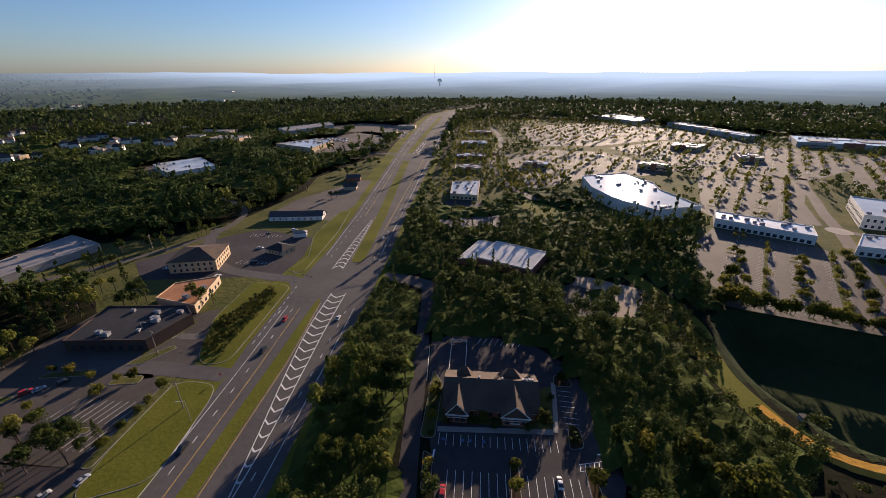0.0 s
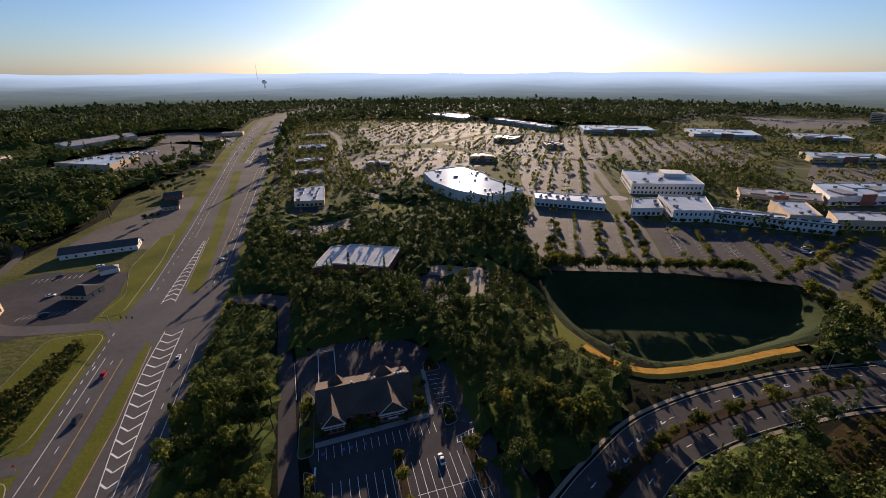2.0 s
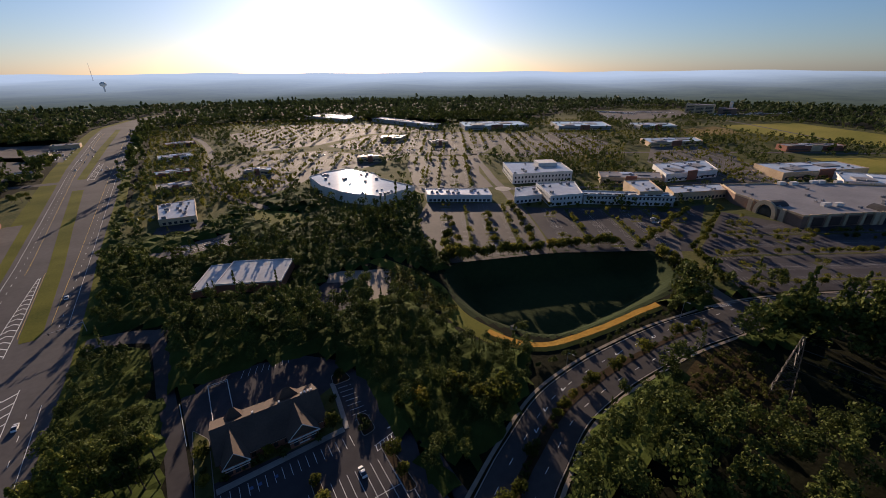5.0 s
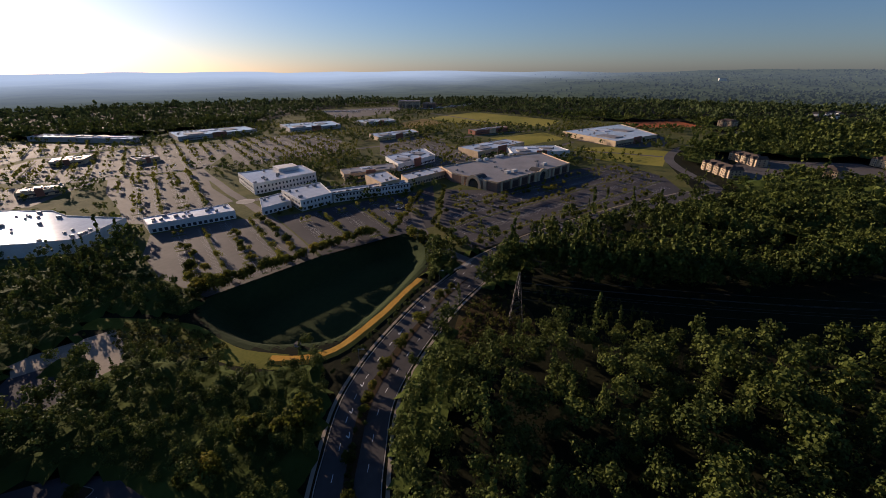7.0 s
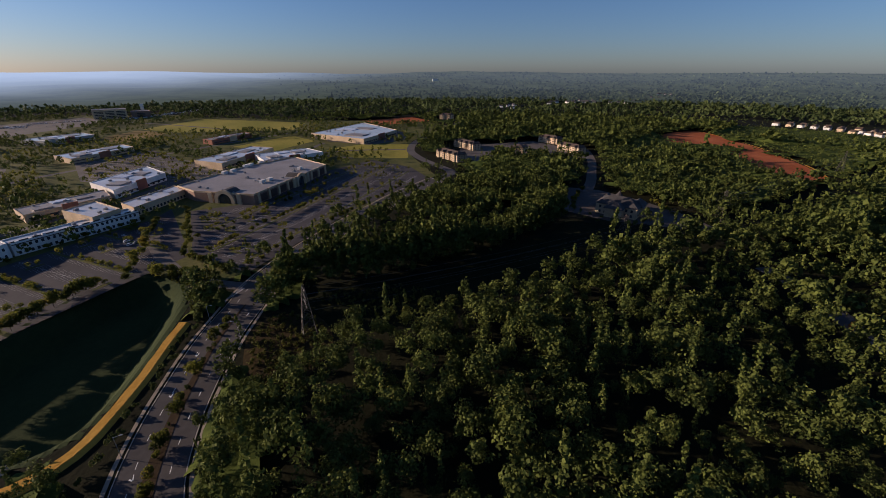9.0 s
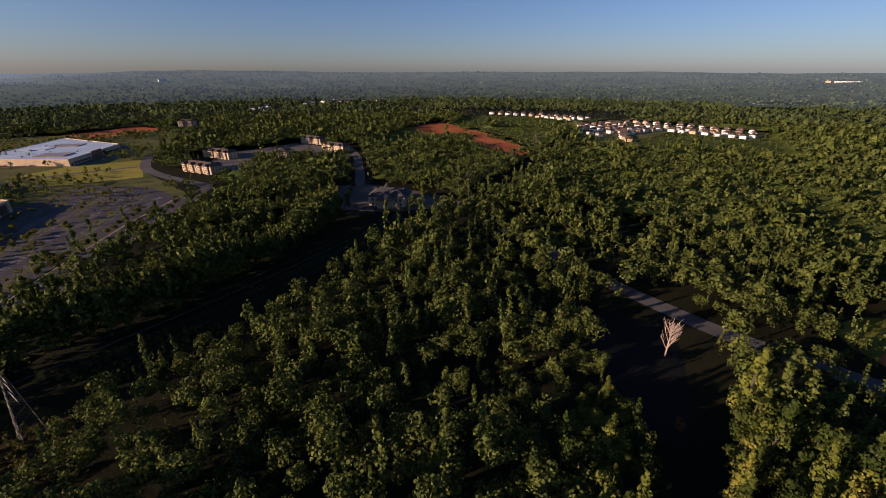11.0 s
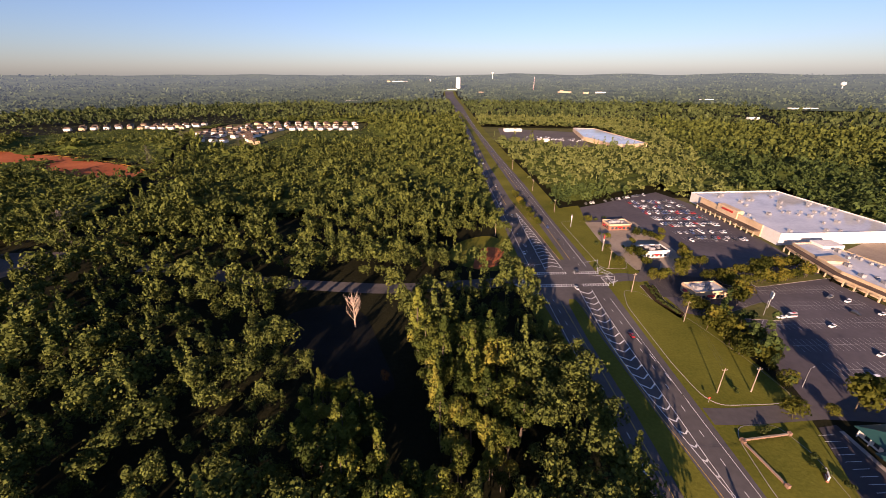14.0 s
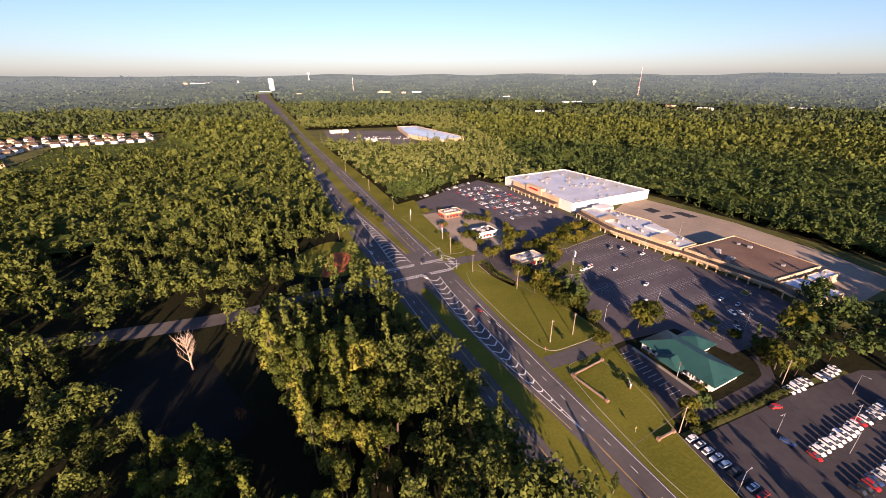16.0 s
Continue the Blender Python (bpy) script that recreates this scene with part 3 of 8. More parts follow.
def windows(owner, outline, edges, rows, width, height, step, margin=1.5):
    """Panes in rows along some edges of an outline (counter-clockwise, in the owner's own axes). rows: sill heights."""
    me = pane_mesh(width, height)
    for k in edges:
        a, b = Vector(outline[k]), Vector(outline[(k + 1) % len(outline)])
        d = (b - a).normalized()
        room = (b - a).length - 2 * margin
        n = max(1, int(room / step))
        for z in rows:
            for i in range(n):
                p = a + d * (margin + (i + 0.5) * room / n)
                ob = part("window", me, None, owner)
                ob.matrix_basis = pose(p.x, p.y, z, 0, 0, math.degrees(math.atan2(d.y, d.x)))


def flat_building(name, label, outline, h, wall="wall_white", roof="roof_white", parapet=0.8, units=4, glazed=(), rows=(1.0,), pane=(1.6, 2.0, 3.2), trim=None, category="building", group="", base=0.0):
    """A flat-roofed block: walls, coping round the roof, roof sheet, roof units and windows."""
    c = centre(outline)
    o = local(outline, c)
    if sum(o[k][0] * o[(k + 1) % len(o)][1] - o[(k + 1) % len(o)][0] * o[k][1] for k in range(len(o))) < 0:
        o.reverse()
    t = thing(name, label, category, (*c, base), group=group)
    part("wall", prism(o, 0, h), M[wall], t)
    inner = inset(o, 0.4)
    bm = bmesh.new()
    rings = [[bm.verts.new((*p, z)) for p in ring] for ring, z in ((inset(o, -0.06), h - 0.5), (inset(o, -0.06), h + parapet), (inner, h + parapet), (inner, h + 0.03))]
    for r, s in zip(rings, rings[1:]):
        for k in range(len(o)):
            j = (k + 1) % len(o)
            bm.faces.new((r[k], r[j], s[j], s[k]))
    part("parapet", bm, M[trim or wall], t, "coping round the roof edge")
    bm = bmesh.new()
    bm.faces.new([bm.verts.new((*p, h + 0.06)) for p in inset(o, 0.38)])
    bmesh.ops.triangulate(bm, faces=bm.faces[:])
    part("roof", bm, M[roof], t, "flat roof sheet")
    if units:
        xs, ys = [p[0] for p in o], [p[1] for p in o]
        k = tries = 0
        safe = inset(o, 3.0)
        while k < units and tries < 300:
            tries += 1
            x, y = rng.uniform(min(xs), max(xs)), rng.uniform(min(ys), max(ys))
            if inside(safe, np.array(x), np.array(y)):
                u = part("roof_unit", UNITS[k % 3], None, t, "sheet-metal air conditioning unit" if k == 0 else "")
                d = Vector(o[1]) - Vector(o[0])
                u.matrix_basis = pose(x, y, h + 0.06, 0, 0, math.degrees(math.atan2(d.y, d.x)))
                k += 1
    if glazed:
        windows(t, o, glazed, rows, pane[0], pane[1], pane[2])
    CLEAR.append(inset(outline, -4))
    FOOTPRINTS.append(inset(outline, -3))
    return t


def hip_mesh(w, d, z, rise, over=0.6, hip=1.0, thick=0.25):
    """A roof over a rectangle, its ridge along the longer side. hip: 1 for sloping ends, 0 for gables."""
    a, b = w / 2 + over, d / 2 + over
    swap = b > a
    if swap:
        a, b = b, a
    r = a - b * hip if hip else a
    v = [(-a, -b, z), (a, -b, z), (a, b, z), (-a, b, z), (-r, 0, z + rise), (r, 0, z + rise)] + [(-a, -b, z - thick), (a, -b, z - thick), (a, b, z - thick), (-a, b, z - thick)]
    if swap:
        v = [(-y, x, h) for x, y, h in v]
    ends = [(1, 2, 5), (3, 0, 4)] if hip else []
    return mesh_of("roof", v, ends + [(0, 1, 5, 4), (2, 3, 4, 5), (6, 7, 1, 0), (7, 8, 2, 1), (8, 9, 3, 2), (9, 6, 0, 3), (9, 8, 7, 6)])


def rect(w, d):
    return [(-w / 2, -d / 2), (w / 2, -d / 2), (w / 2, d / 2), (-w / 2, d / 2)]


def house(name, label, x, y, turn, w, d, h, rise, wall, roof, hip=1.0, glazed=(0, 1, 2, 3), rows=(1.0,), pane=(1.0, 1.4, 3.2), group="", category="house", over=0.6):
    t = thing(name, label, category, (x, y, 0), turn, group)
    part("wall", prism(rect(w, d), 0, h), M[wall], t)
    part("roof", hip_mesh(w, d, h + 0.05, rise, over, hip), M[roof], t, "pitched roof")
    if glazed:
        windows(t, rect(w, d), glazed, rows, *pane)
    if not hip:
        for s in (-1, 1):
            if w >= d:
                g = mesh_of("gable", [(s * (w / 2 - 0.02), -d / 2, h), (s * (w / 2 - 0.02), d / 2, h), (s * (w / 2 - 0.02), 0, h + rise * 0.93)], [(0, 1, 2)])
            else:
                g = mesh_of("gable", [(-w / 2, s * (d / 2 - 0.02), h), (w / 2, s * (d / 2 - 0.02), h), (0, s * (d / 2 - 0.02), h + rise * 0.93)], [(0, 1, 2)])
            part("gable", g, M[wall], t)
    CLEAR.append([(x + p[0], y + p[1]) for p in rect(max(w, d) + 6, max(w, d) + 6)])
    return t


# ---- the shopping centre east of the highway ----
for level, (name, pts, mat, label) in enumerate((
    ("parking_lot", [(141, 205), (148, 255), (168, 300), (196, 333), (252, 297), (262, 262), (207, 181)], "old_lot", "large bleached parking lot before the shops"),
    ("parking_lot", [(214, 178), (268, 270), (290, 252), (318, 236), (390, 186), (420, 180), (300, 125), (262, 150)], "lot", "dark parking lot before the white arcade"),
    ("parking_lot", [(262, 78), (305, 125), (410, 160), (425, 108), (560, 40), (620, -20), (560, -70), (490, -84), (455, -52), (385, 8)], "lot", "broad dark parking lot before the department store"),
    ("parking_lot", [(228, 422), (206, 380), (212, 362), (290, 345), (320, 410), (385, 500), (300, 560), (262, 500)], "old_lot", "sunlit parking lot behind the large store"),
    ("parking_lot", [(60, 430), (108, 480), (150, 520), (200, 520), (260, 580), (200, 680), (100, 700), (40, 600)], "old_lot", "bleached parking lot dotted with small trees"),
    ("parking_lot", [(270, 590), (400, 510), (560, 620), (520, 740), (340, 800), (220, 720)], "old_lot", "bleached parking lot dotted with small trees"),
    ("parking_lot", [(100, 730), (210, 740), (340, 820), (500, 780), (420, 1000), (240, 1080), (90, 980)], "old_lot", "bleached parking lot dotted with small trees"),
    ("parking_lot", [(420, 480), (560, 410), (660, 470), (700, 600), (580, 680), (480, 560)], "old_lot", "far bleached parking lot dotted with small trees"),
    ("parking_lot", [(490, 200), (600, 150), (680, 260), (780, 340), (680, 400), (560, 330)], "old_lot", "far parking lot among rows of trees"),
    ("parking_lot", [(960, 700), (1260, 620), (1400, 760), (1150, 900)], "old_lot", "far parking lot full of cars"),
    ("parking_lot", [(820, 60), (760, -20), (800, -90), (900, -110), (1010, -40)], "old_lot", "far parking lot beside the furniture store"),
)):
    sheet(name, pts, 0.018 + 0.0028 * level, mat, label, "parking lot")
RETAIL = [(-56, 380), (20, 395), (48, 440), (112, 470), (108, 408), (118, 372), (152, 338), (158, 300), (144, 256), (137, 206), (146, 206), (181, 196), (220, 180), (259, 166), (275, 139), (258, 110), (248, 98), (258, 84), (300, 60), (380, 8), (470, -75), (505, -95), (640, -82), (700, -80), (790, -104), (1000, -225), (1100, -190), (1200, 100), (1330, 400), (1500, 620), (1450, 900), (1100, 930), (760, 830), (560, 900), (420, 1080), (200, 1180), (-40, 1180)]
CLEAR.append(RETAIL)
sheet("retail_ground", RETAIL, 0.012, "rough_grass", "grass and planting strips between the parking lots", "grass")
for pts, w in (([(207, 181), (233, 222), (270, 287), (294, 333), (315, 378), (336, 417), (380, 500), (470, 640)], 9), ([(60, 400), (30, 480), (20, 600), (40, 760), (30, 950), (-20, 1100)], 9), ([(200, 520), (300, 565), (400, 505), (470, 440), (600, 390), (820, 240), (1000, 100)], 10), ([(294, 333), (350, 300), (420, 262), (520, 215), (600, 140), (700, 40), (700, -80)], 9), ([(640, 8), (700, 80), (800, 60)], 8), ([(1010, 250), (1180, 480), (1300, 700)], 9)):
    band("shopping_street", pts, w, 0.055, "old_lot", "pale asphalt street through the shopping centre", "road", 2)
ring = [(294 + 9 * math.cos(a), 333 + 9 * math.sin(a)) for a in np.linspace(0, 2 * math.pi, 25)[:-1]]
sheet("roundabout", ring, 0.06, "concrete", "round paved island in the shopping street", "roundabout")
RETAIL_LOTS = [o for o in CLEAR if o is not RETAIL]
# rows of bays, planted strips and their trees
LOT_TREES = []


def bays(outline, turn, gap=18.0, deep=5.2, step=2.75, planted=2, tree_step=9.0, islands=None, lines=None):
    """Double rows of parking bays within an outline; every planted-th row has a planted strip with trees."""
    u = Vector((math.cos(radians(turn)), math.sin(radians(turn))))
    v = Vector((-u.y, u.x))
    c = Vector(centre(outline))
    o = inset(outline, 4.0)
    reach = max((Vector(p) - c).length for p in outline)

    def within(p):
        return bool(inside(o, np.array(p.x), np.array(p.y)))

    for r in range(int(-reach / gap) - 1, int(reach / gap) + 2):
        base = c + v * (r * gap)
        k = -reach
        while k < reach:
            p = base + u * k
            if within(p + v * deep) and within(p - v * deep):
                if r % planted == 0:
                    lines.append(stroke(p + v * 1.2, p + v * deep, 0.2))
                    lines.append(stroke(p - v * 1.2, p - v * deep, 0.2))
                    islands.append(stroke(p, p + u * step, 2.2))
                    if rng.random() < step / tree_step:
                        LOT_TREES.append((p.x, p.y))
                else:
                    lines.append(stroke(p - v * deep, p + v * deep, 0.2))
                    lines.append(stroke(p, p + u * step, 0.2))
                    if rng.random() < step / (tree_step * 2.6):
                        islands.append(stroke(p - v * deep, p + v * deep, 2.4))
                        LOT_TREES.append((p.x + v.x * 2.6, p.y + v.y * 2.6))
                        LOT_TREES.append((p.x - v.x * 2.6, p.y - v.y * 2.6))
            k += step
    return islands, lines


stalls, beds = [], []
for o, turn, gap, step in (
    ([(141, 205), (148, 255), (168, 300), (196, 333), (252, 297), (262, 272), (205, 186)], 58, 18, 9.0),
    ([(216, 184), (268, 272), (290, 252), (318, 236), (390, 186), (415, 180), (300, 128), (262, 152)], 56, 18, 9.0),
    ([(266, 80), (305, 122), (408, 156), (424, 108), (560, 38), (620, -20), (560, -68), (490, -82), (455, -50), (385, 10)], -30, 18.5, 9.5),
    ([(228, 422), (206, 380), (212, 364), (290, 348), (320, 410), (385, 500), (300, 558), (262, 500)], 57, 18, 8.5),
    ([(62, 432), (108, 480), (150, 520), (200, 520), (258, 580), (200, 680), (100, 700), (42, 600)], 62, 18, 8.5),
    ([(272, 590), (400, 512), (560, 620), (520, 740), (340, 798), (222, 720)], 57, 18, 8.5),
    ([(100, 732), (210, 742), (340, 820), (500, 782), (420, 1000), (240, 1078), (92, 980)], 60, 20, 8.5),
    ([(422, 480), (560, 412), (660, 470), (698, 600), (580, 678), (482, 560)], 57, 18, 8.5),
    ([(492, 200), (600, 152), (680, 260), (778, 340), (680, 398), (560, 330)], 57, 18, 8.5),
):
    bays(o, turn, gap, tree_step=step, islands=beds, lines=stalls)
marks("stall_line", stalls, 0.05, "worn_paint", "worn white parking bay lines on the asphalt")
marks("planting_bed", beds, 0.12, "rough_grass", "narrow planted beds between the parking bays")

flat_building("department_store", "large white-walled store with a bright membrane roof", [(118, 466), (117, 419), (127, 382), (154, 345), (198, 361), (183, 412), (187, 440), (170, 482), (140, 478)], 10, "wall_white", "roof_white", 0.9, 26, category="store")
flat_building("strip_shops", "low strip of shops with a pale blue roof", [(198, 336), (252, 300), (264, 322), (208, 357)], 7, "wall_white", "roof_blue", 0.7, 14, glazed=(0,), rows=(0.6,), pane=(2.6, 2.6, 4.0), category="shops")
big = flat_building("cinema_block", "white two-storey shop block with a flat roof", [(316, 342), (386, 316), (412, 358), (350, 400)], 11, "wall_white", "roof_white", 0.9, 8, (0, 3), (1.0, 6.0), (1.8, 2.4, 4.0), category="shops")
part("penthouse", prism(local([(372, 358), (394, 348), (404, 366), (382, 377)], centre([(316, 342), (386, 316), (412, 358), (350, 400)])), 11, 15), M["wall_white"], big)
flat_building("white_shop_block", "white shop block with a bright flat roof", [(289, 258), (322, 247), (352, 284), (313, 302)], 10, "wall_white", "roof_white", 0.9, 6, (0, 3), (1.0, 6.0), (1.6, 2.2, 3.6), category="shops")
flat_building("white_shop_wing", "lower white shop wing", [(266, 283), (294, 274), (313, 302), (289, 308)], 7, "wall_white", "roof_white", 0.7, 4, (0,), (1.0,), (2.4, 2.4, 4.0), category="shops")
arcade = flat_building("white_arcade", "long white arcade of shops with a row of dark windows", [(323, 246), (388, 193), (397, 205), (331, 259)], 9, "wall_white", "roof_white", 0.9, 3, (0,), (1.0, 5.6), (1.7, 2.2, 3.4), category="shops")
ac = centre([(323, 246), (388, 193), (397, 205), (331, 259)])
way = Vector((65, -53)).normalized()
out = Vector((-way.y, way.x)) * -1
for k in range(11):
    p = Vector((323, 246)) + way * (4 + 7.6 * k)
    d = part("dormer", box(-1.1, -0.5, 9.0, 1.1, 1.6, 11.4 if k % 5 == 2 else 10.6, 0.12), M["wall_white"], arcade, "small white dormer" if k == 0 else "")
    d.matrix_basis = pose(p.x - ac[0], p.y - ac[1], 0, 0, 0, math.degrees(math.atan2(way.y, way.x)))
m = part("mansard", mesh_of("mansard", [(0, -0.5, 8.2), (83.8, -0.5, 8.2), (83.8, 1.4, 10.4), (0, 1.4, 10.4), (83.8, 2.2, 10.4), (0, 2.2, 10.4), (83.8, 2.2, 9.0), (0, 2.2, 9.0)], [(0, 1, 2, 3), (3, 2, 4, 5), (5, 4, 6, 7)]), M["shingle_grey"], arcade, "dark sloping roof edge")
m.matrix_basis = pose(323 - ac[0], 246 - ac[1], 0, 0, 0, math.degrees(math.atan2(way.y, way.x)))
flat_building("arcade_hall", "taller white hall behind the arcade", [(366, 216), (388, 206), (418, 240), (392, 252)], 12, "wall_tan", "roof_white", 0.9, 4, category="shops")
flat_building("arcade_wing", "low white shop wing beside the arcade", [(403, 203), (462, 180), (480, 197), (422, 222)], 8, "wall_tan", "roof_white", 0.8, 6, (0,), (1.0,), (2.4, 2.6, 4.2), category="shops")
STORE = [(418, 104), (548, 42), (610, 88), (560, 140), (470, 190), (444, 166)]
store = flat_building("anchor_store", "brown department store with arched entrances and a grey roof", STORE, 10, "wall_brown", "roof_grey", 1.2, 14, trim="wall_tan", category="store")
sc = centre(STORE)


def arch(owner, x, y, turn, w, h):
    """An entrance arch that stands out from a wall: a thick round-headed portal round a dark recess."""
    bm = bmesh.new()
    n = 14
    outer = [(-w / 2, 0)] + [(-w / 2 * math.cos(k * math.pi / n), h - w / 2 + w / 2 * math.sin(k * math.pi / n)) for k in range(n + 1)] + [(w / 2, 0)]
    inner = [(-w * 0.33, 0)] + [(-w * 0.33 * math.cos(k * math.pi / n), h - w / 2 + w * 0.33 * math.sin(k * math.pi / n)) for k in range(n + 1)] + [(w * 0.33, 0)]
    rings = [[bm.verts.new((px, yy, pz)) for px, pz in ring] for ring, yy in ((outer, 0.5), (outer, -1.6), (inner, -1.6), (inner, 0.5))]
    for r, s in zip(rings, rings[1:]):
        for k in range(len(r) - 1):
            bm.faces.new((r[k], r[k + 1], s[k + 1], s[k]))
    ob = part("arch", bm, M["wall_tan"], owner, "tan round-headed entrance arch")
    bm = bmesh.new()
    low, high = [[bm.verts.new((px * 0.94, yy, pz - 0.5)) for px, pz in outer[1:-1]] for yy in (0.4, 15.0)]
    for k in range(n):
        bm.faces.new((low[k], low[k + 1], high[k + 1], high[k]))
    bm.faces.new(high)
    vault = part("vault", bm, M["shingle_grey"], ob, "dark barrel roof behind the arch")
    for sx in (-1, 1):
        part("flank", box(sx * w * 0.72 - 2.2, -1.2, 0, sx * w * 0.72 + 2.2, 0.4, 10.8), M["wall_tan"], ob, "tan flanking wall" if sx < 0 else "")
    ob.matrix_basis = pose(x - sc[0], y - sc[1], 0, 0, 0, turn)
    door = part("entrance", mesh_of("entrance", [(px, 0.3, pz) for px, pz in inner], [tuple(range(len(inner)))]), M["glass"], ob, "dark glazed entrance")
    return door


arch(store, 430, 134, -112, 22, 14)
arch(store, 492, 68, -25, 20, 14)
for k in range(9):
    x, y = 424 + k * 15.0, 101 - k * 7.15
    p = part("pier", box(-1.4, -1.0, 0, 1.4, 0.6, 11.5), M["wall_tan"], store, "tan wall pier" if k == 0 else "")
    p.matrix_basis = pose(x - sc[0], y - sc[1], 0, 0, 0, -25.5)
for x, y in ((521, 157), (531, 150), (555, 141), (563, 137), (576, 127), (468, 105), (477, 99), (527, 72)):
    bm = box(-3.4, -1.9, 0.3, 3.4, 1.9, 3.2)
    add_box(bm, -3.2, -1.7, 0, 3.2, 1.7, 0.3)
    add_box(bm, 3.4, -1.0, 0.6, 5.0, 1.0, 2.0)
    big_unit = part("roof_unit", bm, M["wall_white"], store, "large white rooftop air handler")
    big_unit.matrix_basis = pose(x - sc[0], y - sc[1], 10.06, 0, 0, -25.5)
for k in range(8):
    x, y = 431.5 + k * 15.0, 97.4 - k * 7.15
    if k not in (4, 5):
        panel = part("wall_panel", box(-4.6, -0.35, 1.0, 4.6, 0.2, 8.2), M["wall_dark"], store, "dark recessed wall panel" if k == 0 else "")
        panel.matrix_basis = pose(x - sc[0], y - sc[1], 0, 0, 0, -25.5)
for label, pts, h, wall, roof, units, glazed in (
    ("pale shop row with a flat roof", [(402, 288), (455, 246), (482, 265), (424, 309)], 7, "wall_tan", "roof_grey", 4, (0,)),
    ("white flat-roofed row of shops", [(469, 250), (545, 230), (590, 268), (510, 292)], 9, "wall_white", "roof_white", 8, (0,)),
    ("pale shop row with a grey roof", [(590, 179), (706, 133), (726, 170), (620, 222)], 9, "wall_tan", "roof_white", 10, (0,)),
    ("white shops behind the department store", [(600, 128), (650, 52), (690, 80), (650, 150)], 9, "wall_white", "roof_white", 6, (0,)),
    ("long low warehouse store with a white roof", [(541, 754), (680, 700), (712, 766), (582, 835)], 8, "wall_grey", "roof_white", 8, ()),
    ("long store with a white roof", [(712, 638), (812, 578), (867, 645), (766, 714)], 8, "wall_grey", "roof_white", 12, ()),
    ("flat-roofed store with a white roof", [(858, 540), (935, 500), (971, 540), (891, 596)], 8, "wall_grey", "roof_white", 8, ()),
    ("flat white-roofed store among trees", [(676, 400), (772, 362), (802, 392), (710, 441)], 7, "wall_tan", "roof_white", 6, ()),
    ("broad furniture store with a white roof", [(767, -12), (880, -84), (1030, -20), (865, 88)], 9, "wall_tan", "roof_white", 16, (0,)),
    ("low shop building beside the field", [(815, 255), (900, 205), (915, 225), (830, 275)], 8, "wall_brick", "roof_grey", 5, ()),
    ("long flat store with a bright roof", [(300, 1200), (372, 1240), (436, 1130), (380, 1050)], 8, "wall_grey", "roof_white", 8, ()),
    ("long flat store with a bright roof", [(440, 1030), (478, 1046), (526, 830), (492, 812)], 8, "wall_grey", "roof_white", 8, ()),
    ("restaurant with a flat roof", [(318, 715), (350, 694), (384, 728), (340, 752)], 6, "wall_tan", "roof_grey", 4, (0,)),
    ("restaurant with a flat roof", [(212, 560), (246, 542), (258, 562), (224, 582)], 6, "wall_tan", "roof_dark", 4, (0,)),
    ("restaurant with a pale roof", [(372, 616), (404, 612), (420, 646), (384, 650)], 6, "wall_tan", "roof_grey", 4, (0,)),
    ("small restaurant with a flat roof", [(60, 560), (92, 548), (98, 566), (66, 580)], 5.5, "wall_tan", "roof_white", 4, (0,)),
    ("small roadside shop with a flat roof", [(-30, 520), (4, 522), (2, 546), (-32, 544)], 5, "wall_tan", "roof_grey", 3, (0,)),
    ("small roadside shop with a flat roof", [(-34, 600), (6, 604), (4, 626), (-36, 622)], 5, "wall_brick", "roof_white", 4, (0,)),
    ("small roadside shop with a flat roof", [(-30, 720), (14, 724), (10, 750), (-32, 746)], 5, "wall_white", "roof_white", 4, (0,)),
    ("small roadside shop with a flat roof", [(-20, 860), (26, 864), (22, 890), (-24, 886)], 5, "wall_brick", "roof_grey", 4, (0,)),
):
    shop = flat_building("shop_building", label, pts, h, wall, roof, 0.7, units, glazed, (1.0,) if h < 12 else (1.5, 5.5, 9.5, 13.5), (3.4, 2.4, 8.0), category="shops", group="shops of the shopping centre")
    mid = Vector(centre(pts))
    a, b = Vector(pts[0]), Vector(pts[1])
    size, lean = (b - a).length, math.degrees(math.atan2(b.y - a.y, b.x - a.x))
    deep = (Vector(pts[-1]) - a).length
    for f, g, e, m_ in ((0.22, 0.3, 0.6, "roof_grey"), (0.7, 0.55, 0.2, "roof_grey"), (0.45, 0.75, 0.1, "roof_blue")):
        spot = a.lerp(b, f).lerp(Vector(pts[-1]).lerp(Vector(pts[2]), f), g) - mid
        step_up = part("raised_roof", box(-size * 0.1, -deep * 0.14, 0, size * 0.1, deep * 0.14, 0.7 + e), M[m_], shop, "raised roof section")
        step_up.matrix_basis = pose(spot.x, spot.y, h + 0.07, 0, 0, lean)
    spot = a.lerp(b, 0.5) - mid
    front = part("front_gable", box(-size * 0.09, -0.7, 0, size * 0.09, 0.5, h + 2.4), M["wall_brick" if wall != "wall_brick" else "wall_tan"], shop, "raised entrance front")
    front.matrix_basis = pose(spot.x, spot.y, 0, 0, 0, lean)
    for f in (0.2, 0.8):
        spot = a.lerp(b, f) - mid
        hood = part("awning", mesh_of("awning", [(-size * 0.16, 0, 3.9), (size * 0.16, 0, 3.9), (size * 0.16, -1.6, 3.1), (-size * 0.16, -1.6, 3.1), (-size * 0.16, 0, 3.6), (size * 0.16, 0, 3.6)], [(0, 3, 2, 1), (3, 4, 5, 2)]), M["shingle_grey"], shop, "dark awning over the shopfronts")
        hood.matrix_basis = pose(spot.x, spot.y, 0, 0, 0, lean)
